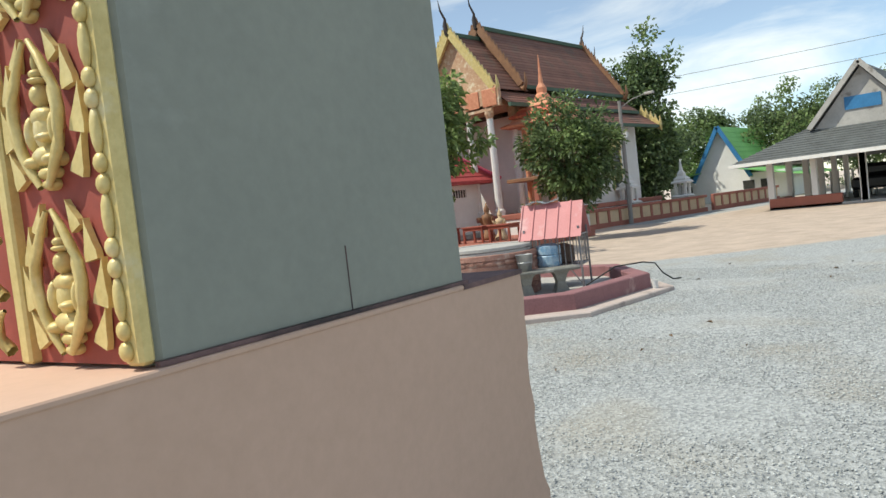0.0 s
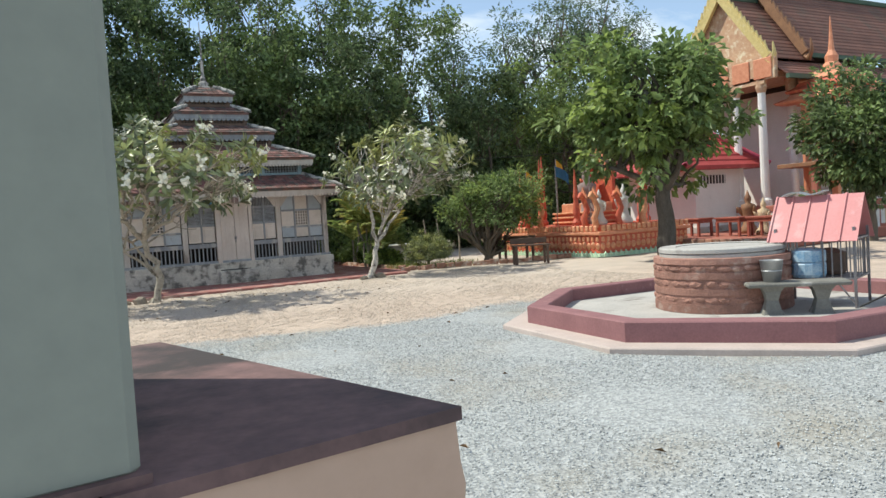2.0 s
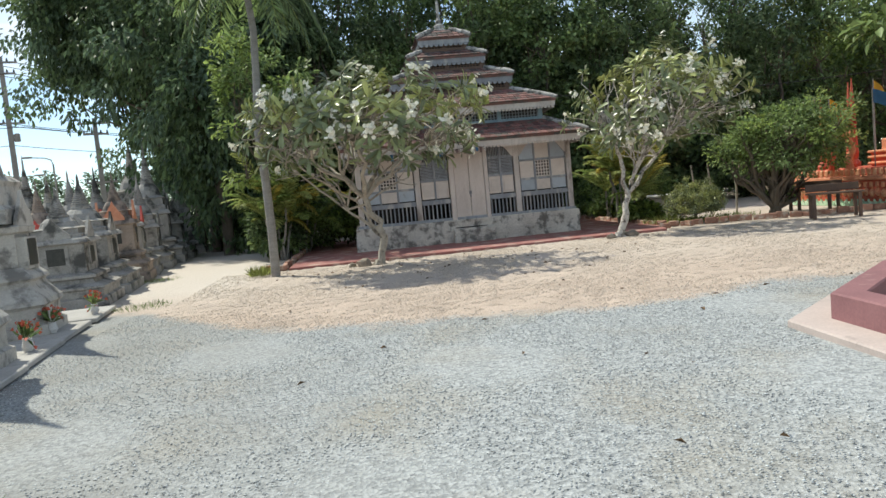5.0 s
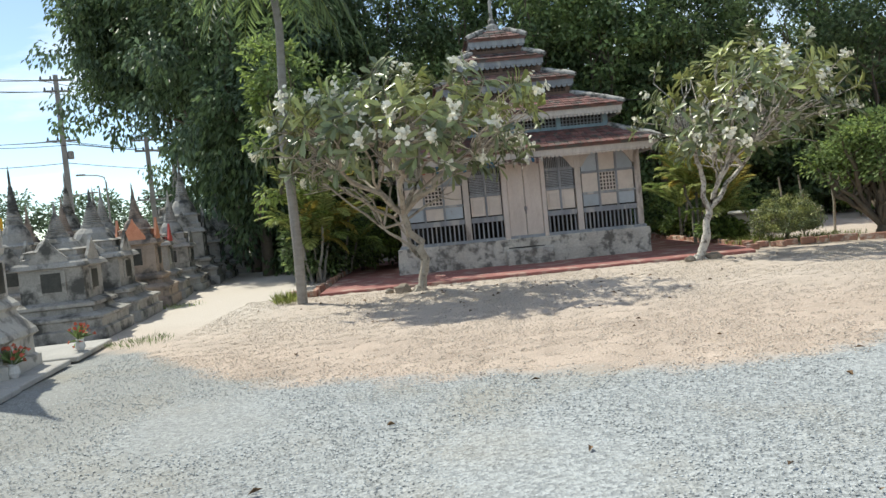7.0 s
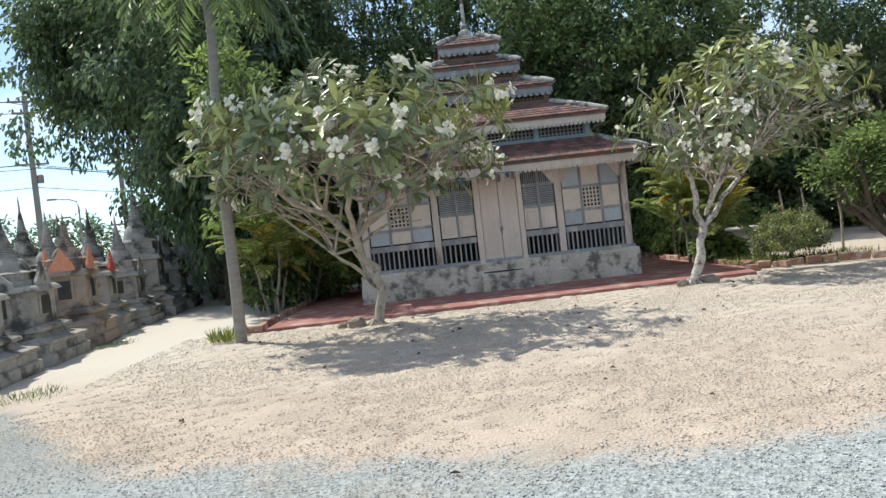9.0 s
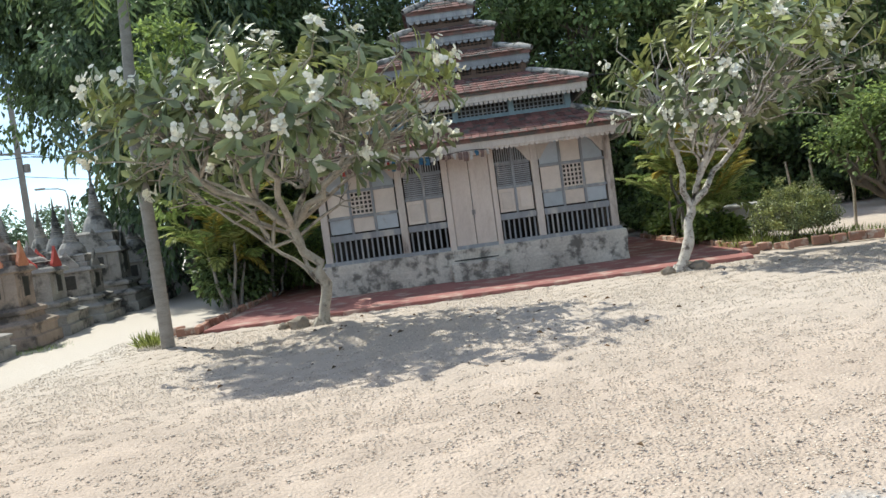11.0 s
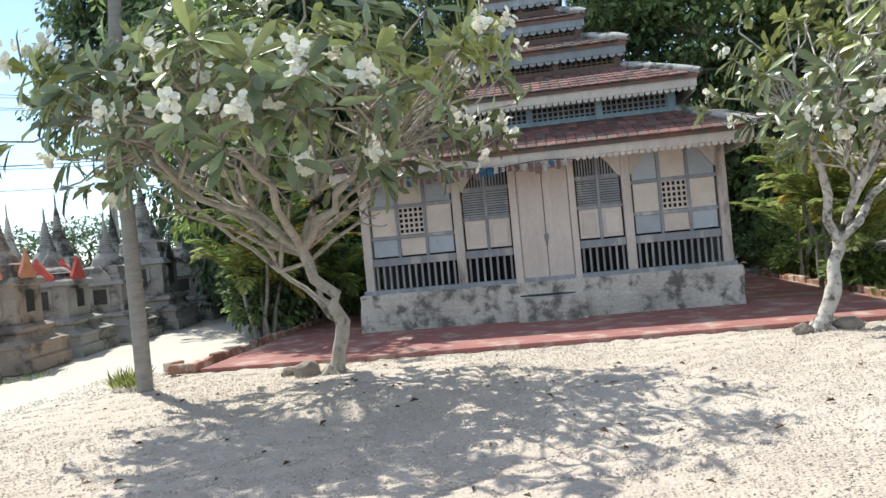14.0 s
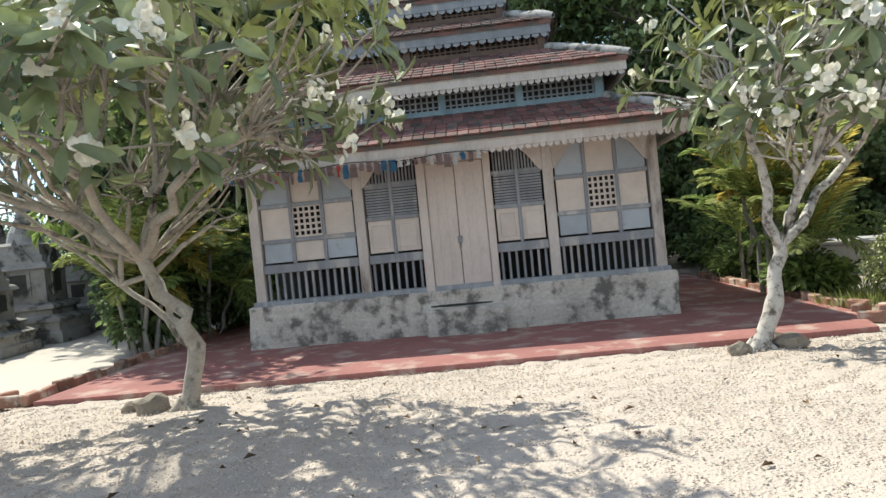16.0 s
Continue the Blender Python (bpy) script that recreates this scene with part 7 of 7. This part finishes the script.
    part("post", bbox(-2.25, -2.0, -0.7, -0.45, 0, 2.9, 0.02), "fence_red", p)
    for i in range(13):
        part("baluster", lathe(bmesh.new(), [(0.05, 3.1), (0.07, 3.25), (0.04, 3.4), (0.07, 3.6), (0.05, 3.75)], 8, (-2.3 + i * 0.29, -0.85, 0)), "orange_light", p)
    part("handrail", bbox(-2.4, 1.3, -0.92, -0.78, 3.75, 3.88, 0.02), "brown_gold", p)
    for k, (w, z) in enumerate(((1.5, 5.7), (1.2, 6.15), (0.85, 6.55))):
        part("cornice", lathe(bmesh.new(), [(w, z), (w * 1.05, z + 0.1), (w * 0.8, z + 0.28), (w * 0.75, z + 0.42)], 4, square=True), "orange_light" if k % 2 == 0 else "orange", p)
    part("spire", lathe(bmesh.new(), [(0.42, 6.95), (0.36, 7.2), (0.24, 7.35), (0.26, 7.6), (0.12, 7.85), (0.08, 8.3), (0.015, 9.3)], 8), "orange_light", p)


ordination_hall()


# ---- boundary wall with little spires ----
def boundary_wall():
    t = thing("boundary_wall", (26.2, -4.25, 0), "low red and cream boundary wall round the temple", "wall", rz=-7.6)
    n, w = 22, 1.0
    for i in range(n):
        if i in (12,):
            continue
        x = i * w
        pl = part("panel", bbox(x + 0.1, x + w - 0.1, -0.05, 0.05, 0.22, 0.86), "fence_cream", t)
        part("pilaster", bbox(x - 0.1, x + 0.1, -0.1, 0.1, 0.0, 0.98, 0.015), "fence_red", t)
    for x0, x1 in ((-0.1, 12.1), (13.0, 22.1)):
        part("footing", bbox(x0, x1, -0.09, 0.09, -0.05, 0.24), "fence_red", t)
        part("coping", bbox(x0, x1, -0.13, 0.13, 0.86, 1.02, 0.02), "fence_red", t)
    for i, (x, y) in enumerate(((31.6, -4.4), (37.4, -5.1))):
        c = thing("boundary_spire", (x, y + 0.3, 0), "white boundary-stone shrine with a pointed spire", "spire", "boundary spires")
        part("pedestal", lathe(bmesh.new(), [(0.55, 0), (0.5, 1.0), (0.55, 1.1), (0.42, 1.2)], 4, square=True), "white_wall", c)
        for sx in (-1, 1):
            for sy in (-1, 1):
                part("post", bbox(sx * 0.3 - 0.07, sx * 0.3 + 0.07, sy * 0.3 - 0.07, sy * 0.3 + 0.07, 1.2, 1.9), "white_wall", c)
        part("stone", bbox(-0.2, 0.2, -0.06, 0.06, 1.2, 1.8, 0.03), "concrete", c)
        part("roof", lathe(bmesh.new(), [(0.5, 1.9), (0.52, 2.0), (0.36, 2.1), (0.38, 2.2), (0.2, 2.35), (0.2, 2.5), (0.09, 2.7), (0.02, 3.4)], 4, square=True), "white_wall", c)
    p = thing("lamp_pole", (29.6, -5.1, 0), "grey concrete pole with a street lamp at the wall", "pole")
    part("shaft", lathe(bmesh.new(), [(0.13, -0.05), (0.09, 6.6)], 8), "pole_concrete", p)
    tubes("arm", [([(0, 0, 6.2), (0.3, -0.6, 6.6), (0.6, -1.3, 6.8)], [0.03, 0.03, 0.03])], "pole_concrete", p, 6)
    part("lamp", bbox(0.48, 0.72, -1.7, -1.2, 6.72, 6.86, 0.03), "concrete", p)
    part("junction_box", bbox(-0.12, 0.12, -0.3, -0.1, 4.6, 4.9, 0.02), "cloth_white", p)


boundary_wall()


# ---- open hall with a dark roof, green-roofed house beyond ----
def open_hall():
    t = thing("open_hall", (31, -11.8, 0), "open-sided hall with a dark tiled roof and white posts", "hall")
    W, D = -8.2, 16
    part("floor", bbox(0, D, W, 0, 0, 0.12), "concrete", t)
    part("base_wall", bbox(0, 0.25, -3.2, 0, 0, 0.55, 0.02), "fence_red", t)
    part("base_wall", bbox(0.25, 3, -0.25, 0, 0, 0.55, 0.02), "fence_red", t)
    for i in range(6):
        for y in (-0.12, W + 0.12, W / 2):
            if i == 0 or y != W / 2:
                part("post", bbox(0.02 + i * 3.1, 0.3 + i * 3.1, y - 0.14, y + 0.14, 0.12, 2.5), "white_wall", t)
    for k in range(3):
        part("post", bbox(0.02, 0.28, -2.2 - k * 2.05, -1.95 - k * 2.05, 0.12, 2.5), "white_wall", t)
    for y in range(14):
        part("fence_bar", bbox(6.0, 6.08, -0.4 - y * 0.35, -0.3 - y * 0.35, 0.12, 1.6), "white_wall", t)
    # skirt roof round, then the gabled roof
    e, u = 1.3, 2.2
    lo = [(-e, e, 2.35), (D + e, e, 2.35), (D + e, W - e, 2.35), (-e, W - e, 2.35)]
    hi = [(u - 0.6, -u + 0.6, 3.75), (D - u, -u + 0.6, 3.75), (D - u, W + u - 0.6, 3.75), (u - 0.6, W + u - 0.6, 3.75)]
    n = 12

    def mixp(a, c, k, dz=0):
        return tuple(a[q] + (c[q] - a[q]) * k + (dz if q == 2 else 0) for q in range(3))

    for i in range(4):
        j = (i + 1) % 4
        for k in range(n):
            s0, s1 = k / n, (k + 1.15) / n
            b = bmesh.new()
            v = [b.verts.new(p) for p in (mixp(lo[i], hi[i], s0), mixp(lo[j], hi[j], s0), mixp(lo[j], hi[j], s1), mixp(lo[i], hi[i], s1))]
            v2 = [b.verts.new(q.co + Vector((0, 0, 0.07 if a < 2 else 0.02))) for a, q in enumerate(v)]
            b.faces.new(v2)
            b.faces.new(v[::-1])
            b.faces.new((v[0], v[1], v2[1], v2[0]))
            bmesh.ops.recalc_face_normals(b, faces=b.faces)
            part("tile_course", b, "dark_tile", t)
    part("eave_board", bbox(-e - 0.05, -e + 0.03, W - e, e, 2.25, 2.42), "white_wall", t)
    part("eave_board", bbox(-e, D + e, e - 0.03, e + 0.05, 2.25, 2.42), "white_wall", t)
    yc = W / 2
    for s in (-1, 1):
        courses(t, 1.0, D - 2, yc, 6.45, yc + s * 2.3, 3.65, 12, "dark_tile")
        bb = bmesh.new()
        L = math.hypot(2.3, 2.8)
        m = Matrix.Translation((1.0, yc, 6.5)) @ Matrix.Rotation(math.atan2(-2.8, s * 2.3), 4, "X")
        box(bb, -0.08, 0.06, 0, L, -0.12, 0.1, m=m)
        part("barge_board", bb, "concrete", t)
    b = bmesh.new()
    v = [b.verts.new((1.3 + dx, y, z)) for dx in (0, 0.15) for y, z in ((yc - 2.15, 3.6), (yc + 2.15, 3.6), (yc, 6.25))]
    for f in ((0, 1, 2), (5, 4, 3), (0, 3, 4, 1), (1, 4, 5, 2), (2, 5, 3, 0)):
        b.faces.new([v[i] for i in f])
    part("gable_wall", b, "concrete", t)
    part("gable_window", bbox(1.25, 1.3, yc - 0.75, yc + 0.75, 4.35, 4.95), "blue_trim", t)
    c = thing("pickup", (36.5, -15.6, 0.12), "dark parked pickup under the hall roof", "car", rz=90)
    part("body", bbox(-0.9, 0.9, -2.3, 2.3, 0.4, 1.0, 0.12), "car_dark", c)
    part("cab", bbox(-0.8, 0.8, -0.6, 1.2, 1.0, 1.65, 0.2), "car_dark", c)
    for x in (-0.8, 0.8):
        for y in (-1.5, 1.5):
            b = lathe(bmesh.new(), [(0.36, -0.12), (0.36, 0.12)], 18)
            w = part("wheel", b, "dark_niche", c)
            w.matrix_basis = pose(x, y, 0.36, 0, 90, 0)


open_hall()


def green_house():
    t = thing("green_roofed_house", (55, -1.2, 0), "white house with a steep bright green roof", "house")
    part("wall", bbox(0, 10, -5, 5, 0, 2.2), "white_wall", t)
    for s in (-1, 1):
        courses(t, -0.4, 9, 0.3, 6.3, s * 2.4 + 0.3, 1.9, 10, "green_roof")
        bb = bmesh.new()
        m = Matrix.Translation((-0.45, 0.3, 6.3)) @ Matrix.Rotation(math.atan2(-4.4, s * 2.4), 4, "X")
        box(bb, -0.1, 0.1, 0, 5.0, -0.2, 0.12, m=m)
        part("barge_board", bb, "blue_trim", t)
        courses(t, -1.5, 10, s * 1.8 + 0.3, 2.6, s * 6.2, 1.6, 4, "green_roof")
    b = bmesh.new()
    v = [b.verts.new((dx, y, z)) for dx in (0, 0.15) for y, z in ((-2.0, 2.2), (2.6, 2.2), (0.3, 6.1))]
    for f in ((0, 1, 2), (5, 4, 3), (0, 3, 4, 1), (1, 4, 5, 2), (2, 5, 3, 0)):
        b.faces.new([v[i] for i in f])
    part("gable_wall", b, "white_wall", t)
    for y in (-3.6, -2.2, 3):
        part("window", bbox(-0.05, 0, y, y + 0.9, 0.9, 1.6), "dark_niche", t)


green_house()
